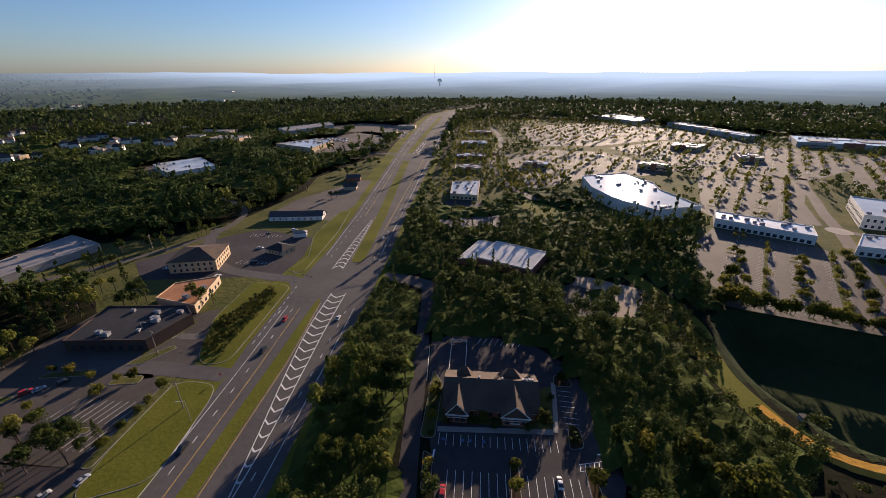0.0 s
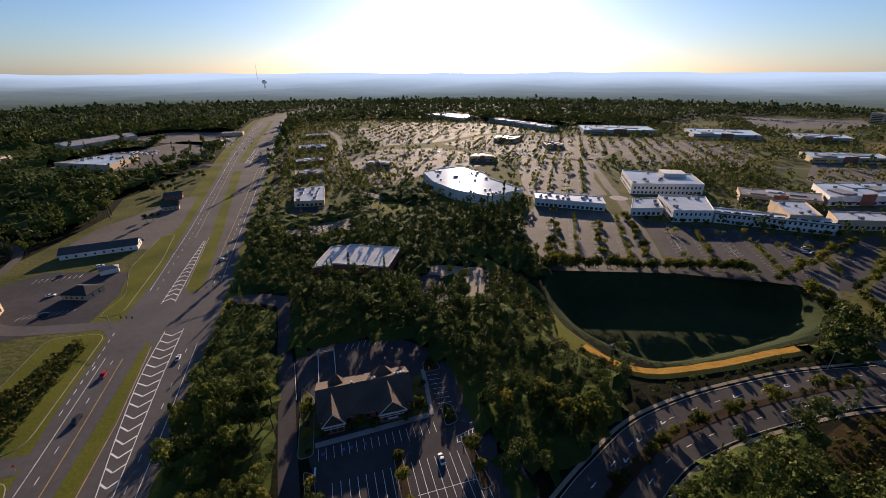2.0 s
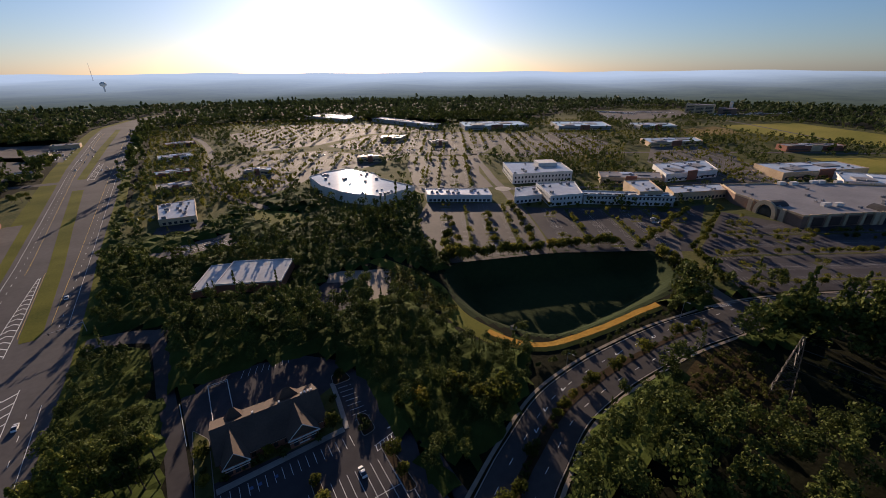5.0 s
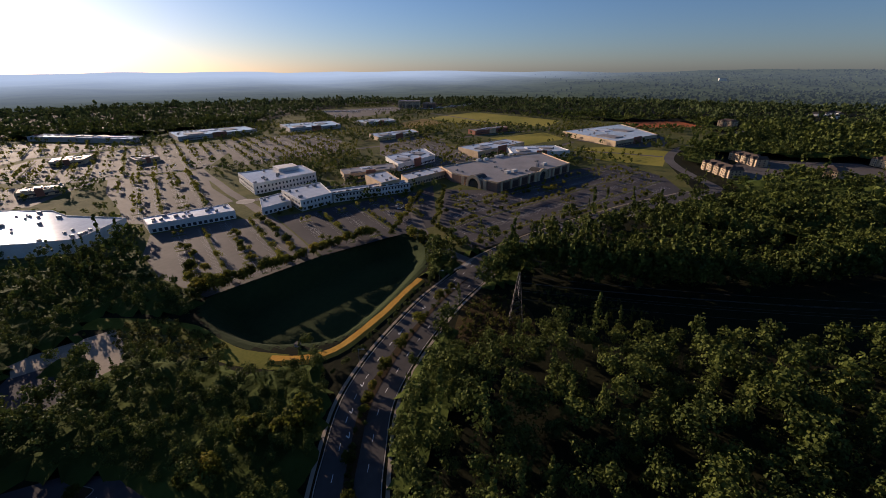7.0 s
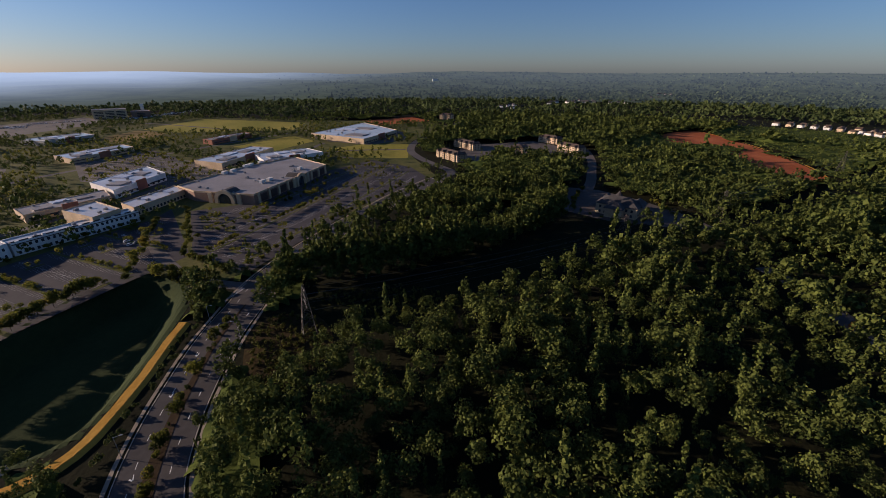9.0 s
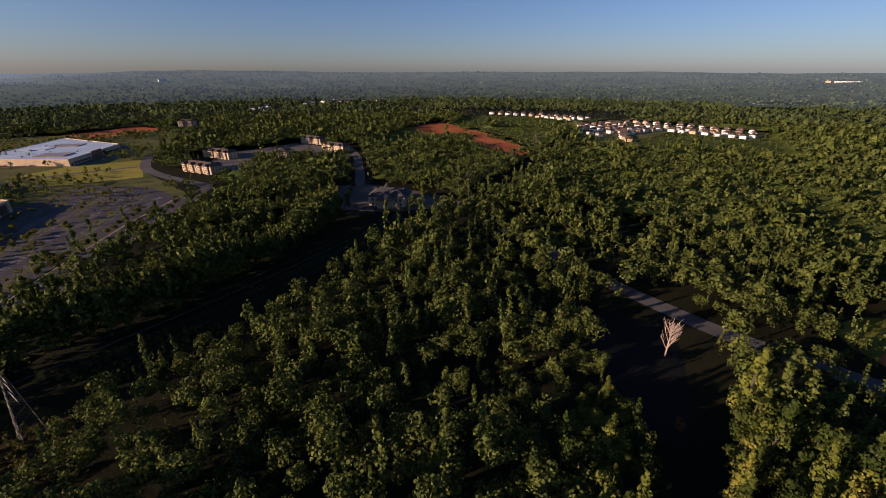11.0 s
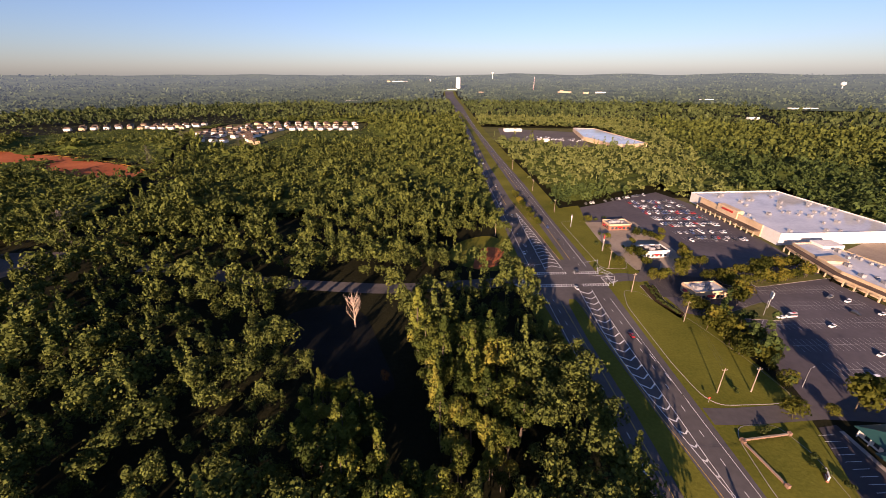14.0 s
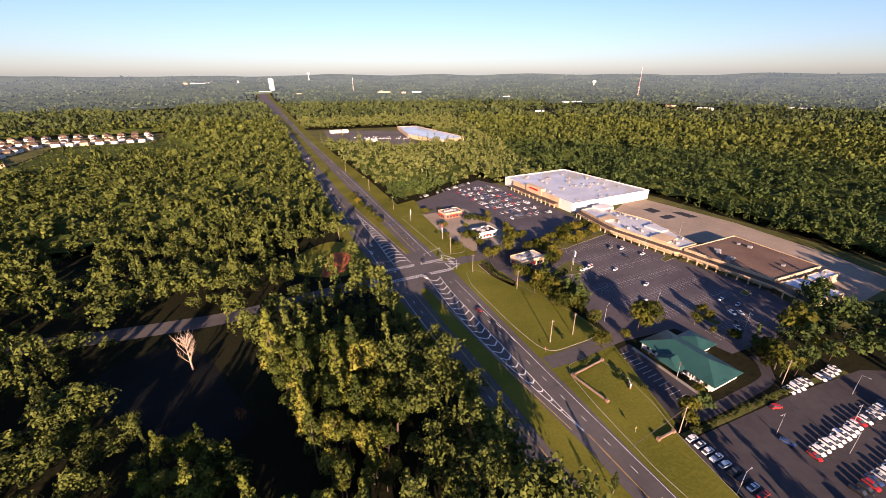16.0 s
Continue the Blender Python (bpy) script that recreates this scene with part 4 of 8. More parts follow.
for pts, h, wall in (([(1330, 700), (1360, 630), (1400, 648), (1370, 718)], 24, "wall_tan"), ([(1364, 622), (1384, 580), (1420, 598), (1402, 638)], 16, "wall_brown")):
    flat_building("office_block", "pale office block of several storeys with ribbon windows", pts, h, wall, "roof_grey", 1.0, 5, (0, 3), tuple(1.5 + 4.0 * k for k in range(int(h / 4.2))), (20.0, 2.2, 23.0), category="offices", group="offices beyond the shops")
tower = thing("clock_tower", "slim white tower beside the office building", "tower", (1480, 640, 0))
part("shaft", box(-4, -4, 0, 4, 4, 24, 0.5), M["wall_white"], tower)
part("cap", box(-4.6, -4.6, 24, 4.6, 4.6, 30, 2.0), M["wall_white"], tower)
for pts, mat, label in (([(1005, 385), (1080, 480), (1290, 410), (1140, 125), (1000, 140)], "field", "wide hay field beyond the shops"), ([(729, 137), (785, 214), (905, 130), (825, 78)], "field", "mown field between the shops"), ([(640, 10), (624, -74), (752, -92), (770, -14), (734, 45)], "field", "mown field beside the curving road"), ([(860, 420), (1005, 395), (1060, 480), (930, 500)], "dry_grass", "bare brown field beyond the shops"), ([(1050, -60), (1160, -20), (1230, -160), (1120, -200)], "clay", "red clay building site")):
    sheet("field", pts, 0.03, mat, label, "field")
    RETAIL_LOTS.append(pts)

# ---- the basin below the parking lot ----
bx, by = np.meshgrid(np.arange(110, 278, 3.0), np.arange(98, 208, 3.0))
bz = 0.03 - hollow(bx, by)
keep = inside(BASIN, bx, by)
cols, rows_of = bx.shape[1], bx.shape[0]
quads = [(r * cols + k, r * cols + k + 1, (r + 1) * cols + k + 1, (r + 1) * cols + k) for r in range(rows_of - 1) for k in range(cols - 1) if keep[r, k] or keep[r + 1, k + 1] or keep[r, k + 1] or keep[r + 1, k]]
tagged(new("basin", mesh_of("basin", np.stack([bx, by, bz], -1).reshape(-1, 3).tolist(), quads, M["meadow"])), "dark grassy basin sunk below the parking lot", "meadow", kind="structure")
CLEAR.append(inset(BASIN, -5))
CLEAR.append([(236, 92), (262, 84), (290, 132), (268, 170), (255, 165), (272, 140), (252, 112), (230, 102)])
hut = thing("drain_hut", "small grey concrete drain hut in the basin", "hut", (124, 124, -float(hollow(124, 124)) - 0.2))
part("wall", box(-1.1, -1.1, 0, 1.1, 1.1, 1.9), M["wall_grey"], hut)
part("roof", box(-1.3, -1.3, 1.9, 1.3, 1.3, 2.1, 0.1), M["roof_dark"], hut)
# the dam: a bank that tilts down into the basin, straw-covered on its sunny side
crest = smooth([(206, 95.5), (188, 97), (165, 97.5), (146, 99.5), (131, 102), (121, 107), (114, 116), (109.5, 128)], 4.0)
inner_line, outer_line = ribbon_outline(crest[::-1], 7.0)
verts, faces = [], []
n = len(crest)
wave = [0.4 * math.sin(k * 1.7) + 0.3 * math.sin(k * 0.61) for k in range(n)]
for (ax, ay), (bx_, by_), (cx, cy), w in zip(inner_line, outer_line, crest[::-1], wave):
    verts += [(cx + (bx_ - cx) * 2.3 + w * 0.3, cy + (by_ - cy) * 2.3 + w, -3.9), (cx, cy, 1.15), (ax, ay + w * 0.5, 1.3), (ax - 0.6, ay - 2.2 + w, 0.02)]
for k in range(n - 1):
    for j in range(3):
        faces.append((4 * k + j, 4 * k + 4 + j, 4 * k + 5 + j, 4 * k + 1 + j))
tagged(new("straw_bank", mesh_of("straw_bank", verts, faces, M["straw"])), "golden straw-covered bank round the basin", "bank", kind="structure")
CLEAR.append(inner_line + outer_line[::-1])
CLEAR.append([(104, 92), (118, 108), (150, 96), (212, 92), (214, 82), (160, 86), (128, 85), (108, 82)])
band("grass_bank", [(112, 122), (107, 145), (109, 165), (113, 185), (107, 215), (98, 240)], 11, 0.08, "grass", "sunlit grass bank round the basin", "bank", 5)
sheet("cleared_strip", [(100, 225), (118, 205), (110, 150), (95, 165), (88, 200)], 0.02, "rough_grass", "weedy cleared strip beside the basin", "grass")
sheet("pylon_clearing", [(190, 62), (205, 51), (198, 28), (172, 20), (148, 34), (150, 54)], 0.03, "scrub", "rough brown clearing at the pylon's foot", "clearing", True)
# the swathe under the power lines; the trees' shade is put into its floor colour
SWATHE = [(205, 56), (228, 36), (232, -18), (255, -82), (288, -146), (318, -178), (286, -214), (276, -300), (344, -504), (454, -805), (440, -810), (330, -520), (262, -310), (240, -190), (210, -125), (197, -64), (186, -12), (182, 30)]
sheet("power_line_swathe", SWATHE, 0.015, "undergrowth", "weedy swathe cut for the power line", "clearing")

LOW = []  # places (x, y, half width, length, factor) before which the woods stay low
# ---- the clinic and its drive ----
sheet("clinic_lot", [(-20, 160), (-18, 130), (-16, 110), (-13, 98), (-10, 80), (-8, 60), (46, 64), (50, 92), (49, 115), (47, 134), (41, 149), (30, 160), (11, 166), (-13, 165)], 0.03, "lot", "dark asphalt parking lot round the brick clinic", "parking lot")
band("drive", [(-15, 40), (-19, 80), (-21, 105), (-23, 140), (-25, 165), (-27, 200), (-30, 222)], 6.5, 0.04, "lot", "narrow asphalt drive between rows of trees", "drive", 1.5)
band("drive", [(46, 64), (51, 90), (52, 60), (62, 62)], 6, 0.04, "lot", "asphalt drive joining the boulevard", "drive", 1.5)
sheet("clinic_garden", [(-13, 112), (-14, 128), (24, 130), (33, 134), (30, 111)], 0.05, "rough_grass", "planting beds round the clinic", "garden")
band("sidewalk", [(-12, 108.2), (30, 110.2)], 2.4, 0.12, "concrete", "concrete sidewalk before the clinic", "sidewalk")
band("sidewalk", [(31, 110), (33, 125), (34, 136)], 1.8, 0.12, "concrete", "concrete sidewalk beside the clinic", "sidewalk")
stalls = []
for k in range(17):
    x = -11 + 2.6 * k
    stalls.append(stroke((x, 101.5), (x, 106.5), 0.16))
for x0, n in ((-7, 8), (19, 9)):
    for k in range(n):
        stalls.append(stroke((x0 + 2.7 * k, 68), (x0 + 2.7 * k, 92), 0.16))
    stalls.append(stroke((x0 - 0.5, 80), (x0 + 2.7 * (n - 1) + 0.5, 80), 0.16))
for k in range(8):
    stalls.append(stroke((35, 112 + 2.8 * k), (40.5, 111.5 + 2.8 * k), 0.16))
    stalls.append(stroke((2 + 2.8 * k, 159.5), (4 + 2.8 * k, 164.5), 0.16))
stalls += [stroke((-19, 133), (-20.5, 157), 0.25), stroke((36.5, 97.5), (49.5, 100.5), 0.2), stroke((36.5, 95), (49.5, 98), 0.2), stroke((43.5, 102), (48, 102.6), 0.4)]
stalls += [stroke((36.5 + 1.6 * k, 95 + 0.37 * k), (37.1 + 1.6 * k, 97.8 + 0.37 * k), 0.3) for k in range(9)]
stalls += [stroke((-12.5, 94), (-12.1, 99.5), 0.6)]
marks("stall_line", stalls, 0.05, "paint", "white parking bay lines round the clinic")
marks("accessible_bay", [stroke((x, 103.4), (x, 104.6), 1.1) for x in (-9.5, -2.5, 0.1, 5.0)], 0.052, "blue_paint", "blue painted accessible bay signs on the asphalt")
clinic = thing("clinic", "brick clinic with brown shingle roof and two front gables", "clinic", (7.5, 125, 0))
part("wall", prism(rect(35, 20), 0, 4.2), M["wall_brick"], clinic)
part("roof", hip_mesh(35, 20, 4.25, 5.6, 0.8, 0.0), M["shingle"], clinic, "brown shingle roof")
for s in (-1, 1):
    part("gable", mesh_of("gable", [(s * 17.45, -10, 4.2), (s * 17.45, 10, 4.2), (s * 17.45, 0, 9.4)], [(0, 1, 2)]), M["wall_white"], clinic)
for x, w in ((-12.5, 8.5), (9, 11.0)):
    bay = part("bay", prism([(x - w / 2 + 0.6, -13.2), (x + w / 2 - 0.6, -13.2), (x + w / 2 - 0.6, -9), (x - w / 2 + 0.6, -9)], 0, 4.6), M["wall_brick"], clinic, "brick front bay")
    for s in (-1, 1):
        v = [(x + s * w / 2, -14.0, 4.5), (x, -13.6, 9.4), (x, -1.2, 9.4), (x + s * w / 2, -9.6, 4.5)]
        part("bay_roof", mesh_of("bay_roof", v + [(a, b, c - 0.25) for a, b, c in v], [(0, 1, 2, 3), (7, 6, 5, 4), (0, 4, 5, 1), (3, 7, 4, 0)]), M["shingle"], clinic, "steep shingle gable roof")
    part("pediment", mesh_of("pediment", [(x - w / 2 + 0.5, -13.3, 4.6), (x + w / 2 - 0.5, -13.3, 4.6), (x, -13.2, 8.7)], [(0, 1, 2)]), M["shingle"], bay, "brown gable face")
    part("fascia", box(x - w / 2, -14.1, 4.1, x + w / 2, -13.9, 4.7), M["wall_white"], clinic, "white gable fascia")
    for s in (-1, 1):
        part("fascia", rod((x + s * w / 2, -14.05, 4.5), (x, -13.7, 9.35), 0.16, None, 4), M["wall_white"], clinic)
    part("band", box(x - w / 2 + 0.5, -13.28, 2.35, x + w / 2 - 0.5, -13.2, 2.6), M["wall_white"], bay, "pale stone band")
    for k in (-1, 0, 1):
        for z in (0.8, 2.7):
            g = part("window", pane_mesh(1.5, 1.4), None, clinic)
            g.matrix_basis = pose(x + k * w * 0.27, -13.2, z)
for x0, x1 in ((-8, 3.4), (15, 17.2), (-17.2, -16.6)):
    part("entablature", box(x0, -10.35, 3.4, x1, -10.05, 4.0), M["wall_white"], clinic, "white entablature under the eaves")
windows(clinic, rect(35, 20), (0, 1, 2, 3), (0.9,), 1.3, 1.8, 3.4)
for x, w in ((-10.5, 7.0), (8.0, 10.0)):
    part("roof_turret", mesh_of("roof_turret", [(x - w / 2, 2.0, 7.2), (x + w / 2, 2.0, 7.2), (x + w / 2, 9.0, 5.0), (x - w / 2, 9.0, 5.0), (x - w * 0.1, 5, 11.6), (x + w * 0.1, 5, 11.6)], [(0, 1, 5, 4), (1, 2, 5), (2, 3, 4, 5), (3, 0, 4)]), M["shingle"], clinic, "small hipped roof over the rear wing")
for x in (12.5, 13.8, 15, 16.2, 4.5, -4.5):
    part("roof_vent", box(x - 0.35, 0.6, 9.0, x + 0.35, 1.5, 10.0), M["wall_white"], clinic, "white roof vent")
part("sign", box(7.2, -13.34, 1.0, 10.8, -13.26, 1.5), M["wall_white"], clinic, "pale sign panel")
fence = thing("yard_fence", "white railing round the yard behind the clinic", "fence", (-6.5, 150, 0))
for x0, y0, x1, y1 in ((-3.6, -11, -3.6, 11), (3.6, -11, 3.6, 11), (-3.6, 11, 3.6, 11)):
    part("rail", rod((x0, y0, 1.1), (x1, y1, 1.1), 0.16, None, 4), M["wall_white"], fence)
    part("rail", rod((x0, y0, 0.4), (x1, y1, 0.4), 0.1, None, 4), M["wall_white"], fence)
for k in range(6):
    for x in (-3.6, 3.6):
        part("post", box(x - 0.12, -11 + 4.4 * k - 0.12, 0, x + 0.12, -11 + 4.4 * k + 0.12, 1.25), M["wall_white"], fence)
CLEAR.append([(-12, 106), (40, 106), (40, 165), (-12, 165)])
kerbed([(34.5, 103), (40, 104), (40, 113), (36, 115)], 2, "mulch", "mulched shrub bed in the clinic's lot")
kerbed([(-15, 84), (-11.5, 84), (-12.5, 97), (-16, 99)], 1.5, "mulch", "mulched tree bed in the clinic's lot")
kerbed([(13, 68), (16.5, 68), (16.5, 96), (13.5, 96)], 1.5, "mulch", "mulched tree bed in the clinic's lot")
kerbed([(38, 76), (42, 76), (41, 97), (38, 97)], 1.5, "mulch", "mulched tree bed in the clinic's lot")
kerbed([(-18, 104), (-12.5, 104), (-12, 132), (-17, 140)], 2, "rough_grass", "planted strip beside the clinic")
kerbed([(34, 134), (42, 134), (41, 140), (35, 141)], 2, "mulch", "planted bed at the corner of the clinic's lot")
flat_building("white_roofed_building", "low dark-walled building with a wide white roof", [(1, 246), (35, 230), (49, 258), (15, 275)], 6, "wall_brick", "roof_white", 0.5, 0, trim="wall_white", category="building")
flat_building("low_wing", "low wing with a white roof", [(-12, 247), (0.4, 246.5), (14.6, 275.5), (2, 279)], 4.6, "wall_brick", "roof_white", 0.4, 0, trim="wall_white", category="building")
flat_building("white_roofed_shop", "square shop with a bright white roof and roof units", [(-28, 400), (0, 396), (2, 456), (-29, 450)], 5.5, "wall_tan", "roof_white", 0.6, 15, (0,), (0.8,), (2.4, 2.2, 4.0), category="shop")
sheet("shop_lot", [(-36, 336), (20, 352), (26, 322), (-24, 312)], 0.03, "old_lot", "small empty parking lot among trees", "parking lot")
sheet("shop_lot", [(-30, 398), (4, 394), (8, 372), (-34, 374)], 0.03, "lot", "narrow parking lot beside the shop", "parking lot")
marks("stall_line", [stroke((-20 + 3 * k, 340), (-12 + 3 * k, 326), 0.2) for k in range(12)], 0.05, "paint", "white slanting parking bay lines")
sheet("concrete_yard", [(66, 238), (102, 220), (86, 188), (72, 186), (82, 212), (60, 224)], 0.03, "tan_yard", "empty pale concrete yard among trees", "yard")
sheet("back_lot", [(45, 190), (52, 220), (66, 230), (70, 204), (62, 188)], 0.025, "lot", "dark asphalt yard among trees", "yard")
sheet("clearing", [(44, 405), (80, 374), (82, 342), (58, 346), (42, 377)], 0.03, "grass", "sunlit grass clearing among trees", "clearing", True)

# ---- the western roadside: bank, store and lots ----
WESTSIDE = [(-106, 60), (-128, 60), (-175, 85), (-205, 120), (-200, 165), (-235, 200), (-300, 180), (-335, 210), (-285, 262), (-240, 280), (-210, 320), (-200, 360), (-190, 420), (-200, 480), (-160, 620), (-140, 620), (-122, 450), (-112, 300)]
CLEAR.append(WESTSIDE)
sheet("roadside_ground", WESTSIDE, 0.012, "rough_grass", "rough grass between the roadside lots", "grass")
for pts, mat, label in (
    ([(-200, 80), (-128, 82), (-124, 118), (-152, 135), (-165, 172), (-205, 170), (-210, 120)], "brown_lot", "parking lot before the dark-roofed store"),
    ([(-150, 119), (-124, 131), (-127, 143), (-137, 168), (-140, 180), (-152, 173), (-144, 165), (-151, 142)], "brown_lot", "lot beside the dark-roofed store"),
    ([(-125, 222), (-165, 214), (-210, 208), (-235, 232), (-205, 275), (-180, 300), (-128, 285), (-122, 250)], "lot", "asphalt lot round the bank"),
    ([(-130, 325), (-190, 350), (-185, 385), (-140, 470), (-128, 470), (-120, 370)], "old_lot", "gravelly lot beside the long house"),
    ([(-128, 40), (-170, 40), (-175, 82), (-124, 82)], "lot", "shaded roadside parking lot"),
    ([(-430, 470), (-460, 520), (-420, 580), (-350, 520), (-360, 480)], "old_lot", "lot round a white-roofed hall"),
    ([(-360, 690), (-250, 620), (-180, 700), (-160, 860), (-250, 900), (-300, 800)], "old_lot", "parking lot before the far store"),
    ([(-150, 800), (-160, 1000), (-300, 1050), (-380, 960)], "old_lot", "far parking lot with rows of cars"),
):
    sheet("roadside_lot", pts, 0.03, mat, label, "parking lot")
band("service_road", [(-420, 130), (-330, 168), (-280, 196), (-235, 245), (-210, 300), (-230, 360), (-330, 420)], 6, 0.035, "old_lot", "narrow pale road behind the lots", "road", 2)
stalls = []
stall_list = stalls
for k in range(11):
    stalls += [stroke((-160 + 3 * k, 100), (-157 + 3 * k, 111), 0.16), stroke((-150 + 2.6 * k, 88), (-148 + 2.6 * k, 97), 0.16)]
for k in range(9):
    stalls += [stroke((-164 + 2.9 * k, 236), (-162 + 2.9 * k, 241), 0.16), stroke((-150 + 2 * k, 152), (-148 + 2 * k, 157), 0.16), stroke((-180 + 3 * k, 284), (-180 + 3 * k, 290), 0.16)]
marks("stall_line", stalls, 0.05, "paint", "white parking bay lines by the roadside lots")
for pts in ([(-125, 124), (-108, 124), (-104, 116), (-101, 80), (-122, 70), (-125, 90)], [(-121, 134), (-110, 137), (-112, 209), (-138, 212), (-138, 170), (-128, 143)], [(-124, 226), (-112, 227), (-113, 300), (-119, 355), (-128, 352), (-130, 290), (-118, 250)]):
    kerbed(pts, 7.0)
for pts in ([(-186, 120), (-184, 124), (-165, 128), (-163, 124)], [(-153, 119), (-152, 124), (-141, 126), (-140, 121)], [(-190, 105), (-190, 109), (-184, 110), (-184, 106)], [(-151, 94.5), (-151, 97.5), (-139, 98), (-139, 95)], [(-155, 131), (-154, 135), (-143, 147), (-140, 145), (-148, 133)], [(-129, 82), (-129, 122), (-125, 122), (-125, 82)]):
    kerbed(pts, 1.8, "rough_grass", "small planted island between parking bays", False)
bank = house("bank", "two-storey tan bank with a brown hipped roof", -187, 234, 14, 29, 27, 8, 4.2, "wall_tan", "shingle", 1.0, (0, 1), (1.0, 4.6), (1.4, 1.8, 3.4), category="bank")
flat_building("rusty_roofed_shop", "low shop with a rusty orange roof", [(-177, 180), (-150, 174), (-157, 208), (-178, 197)], 5, "wall_tan", "orange_metal", 0.5, 2, (1,), (0.8,), (2.0, 2.0, 4.0), category="shop")
# the store's walls take a darkened brick, which paints in the shadow on its front
flat_building("dark_roofed_store", "wide store with a dark roof and roof units", [(-190, 138), (-152, 142), (-145, 165), (-153, 172), (-194, 168)], 6, "wall_dark", "roof_dark", 0.5, 9, (0,), (0.8,), (2.4, 2.4, 4.0), category="store")
house("long_house", "long white house with a grey shingle roof", -160, 330, 8, 46, 14, 4, 3, "wall_white", "shingle_grey", 0.0, (0, 1), (1.0,), (1.2, 1.4, 5.0))
house("small_shop", "small roadside house with a dark hipped roof", -142, 258, -20, 16, 12, 3.5, 3, "wall_tan", "shingle_grey", 1.0, (0, 1), (0.9,))
house("kiosk", "small drive-through kiosk with a pale roof", -140, 288, 20, 10, 5, 3.4, 1.4, "wall_white", "roof_grey", 1.0, ())
house("roadside_house", "small roadside house among trees", -142, 430, 10, 14, 10, 4, 3, "wall_tan", "shingle_grey", 0.0, (0, 1))
house("roadside_house", "small brown shop in a gravel lot", -150, 470, 10, 16, 12, 4, 3, "wall_brick", "shingle_grey", 0.0, (0, 1))
flat_building("school_wing", "long low building with a grey roof", [(-318, 209), (-293, 190), (-276, 250), (-312, 264)], 5, "wall_grey", "roof_grey", 0.4, 3, category="building")
flat_building("school_wing", "long low building with a grey roof", [(-400, 190), (-330, 150), (-295, 188), (-318, 207)], 5, "wall_grey", "roof_grey", 0.4, 3, category="building")
flat_building("hall", "low hall with a white roof among woods", [(-441, 511), (-382, 460), (-352, 511), (-408, 563)], 6, "wall_white", "roof_white", 0.5, 6, category="hall")
flat_building("far_store", "flat-roofed store with a bright white roof", [(-350, 683), (-270, 642), (-262, 720), (-300, 746)], 7, "wall_tan", "roof_white", 0.8, 14, category="store")
flat_building("far_store", "long warehouse store with a grey roof", [(-440, 880), (-395, 826), (-337, 947), (-365, 1000)], 8, "wall_grey", "roof_grey", 0.8, 6, category="store")
for x, y, w, d in ((-175, 700, 26, 18), (-168, 960, 40, 22), (-185, 850, 30, 16), (-480, 760, 60, 40), (-560, 850, 70, 30), (-690, 900, 50, 30), (-620, 620, 24, 16), (-700, 560, 22, 14)):
    flat_building("far_shop", "small far flat-roofed shop", [(x + p[0], y + p[1]) for p in rect(w, d)], 6, "wall_tan", "roof_grey", 0.5, 3, category="shop", group="far shops by the highway")

# ---- the shopping plaza west of the highway ----
LOT = [(-150, -385), (-180, -400), (-255, -438), (-268, -392), (-266, -290), (-258, -222), (-266, -165), (-276, -112), (-262, -88), (-225, -84), (-192, -86), (-186, -112), (-150, -116), (-156, -140), (-168, -180), (-142, -192), (-140, -225), (-148, -240), (-140, -300), (-142, -350)]
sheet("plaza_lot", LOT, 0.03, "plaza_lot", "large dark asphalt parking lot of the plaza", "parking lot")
sheet("plaza_grass", [(-114, -60), (-114, -115), (-112, -126), (-110, -150), (-116, -215), (-122, -262), (-118, -380), (-150, -392), (-145, -300), (-140, -225), (-150, -192), (-150, -125), (-130, -70)], 0.025, "grass", "mown grass along the highway before the plaza", "grass")
kerbed([(-119, -219), (-113, -200), (-111, -150), (-112, -130), (-116, -124), (-141, -124), (-150, -127), (-148, -150), (-141, -185), (-137, -192), (-132, -205), (-128, -216)], 5)
kerbed([(-112, -108), (-116, -114), (-131, -114), (-134, -100), (-131, -80), (-126, -66), (-121, -40), (-116, -10), (-107, -10), (-106, -60), (-109, -90)], 4)
kerbed([(-118, -249), (-134, -247), (-139, -256), (-136, -300), (-140, -345), (-118, -345)], 5)
kerbed([(-132, -225), (-142, -224), (-138, -205), (-142, -191), (-136, -186), (-131, -205)], 2, "mulch", "mulched hedge bed beside the drive-in")
for pts in ([(-266, -230), (-204, -219), (-204, -225), (-266, -237)], [(-268, -218), (-258, -215), (-258, -211), (-268, -213)], [(-266, -178), (-254, -174), (-254, -170), (-267, -172)], [(-213, -118), (-208, -117), (-208, -104), (-214, -104)], [(-195, -202), (-189, -200), (-164, -190), (-165, -186), (-190, -182), (-197, -190)], [(-263, -122), (-255, -120), (-255, -116), (-263, -117)], [(-197, -228), (-186, -234), (-186, -224), (-195, -216)]):
    kerbed(pts, 1.8, "rough_grass", "narrow planted island in the plaza's lot", False)
sheet("service_yard", [(-372, -285), (-382, -200), (-374, -125), (-362, -85), (-300, -82), (-326, -108), (-330, -172), (-296, -190), (-302, -225), (-292, -262), (-340, -285)], 0.03, "tan_yard", "pale tan concrete service yard behind the plaza", "yard")
marks("tar_patch", [[(-352, -262), (-352, -250), (-340, -250), (-340, -262)], [(-368, -240), (-368, -222), (-358, -226), (-358, -244)], [(-350, -240), (-350, -232), (-335, -232), (-335, -240)]], 0.045, "roof_dark", "dark tar patches on the concrete")
CLEAR.append([(-260, -292), (-312, -292), (-312, -160), (-260, -160)])
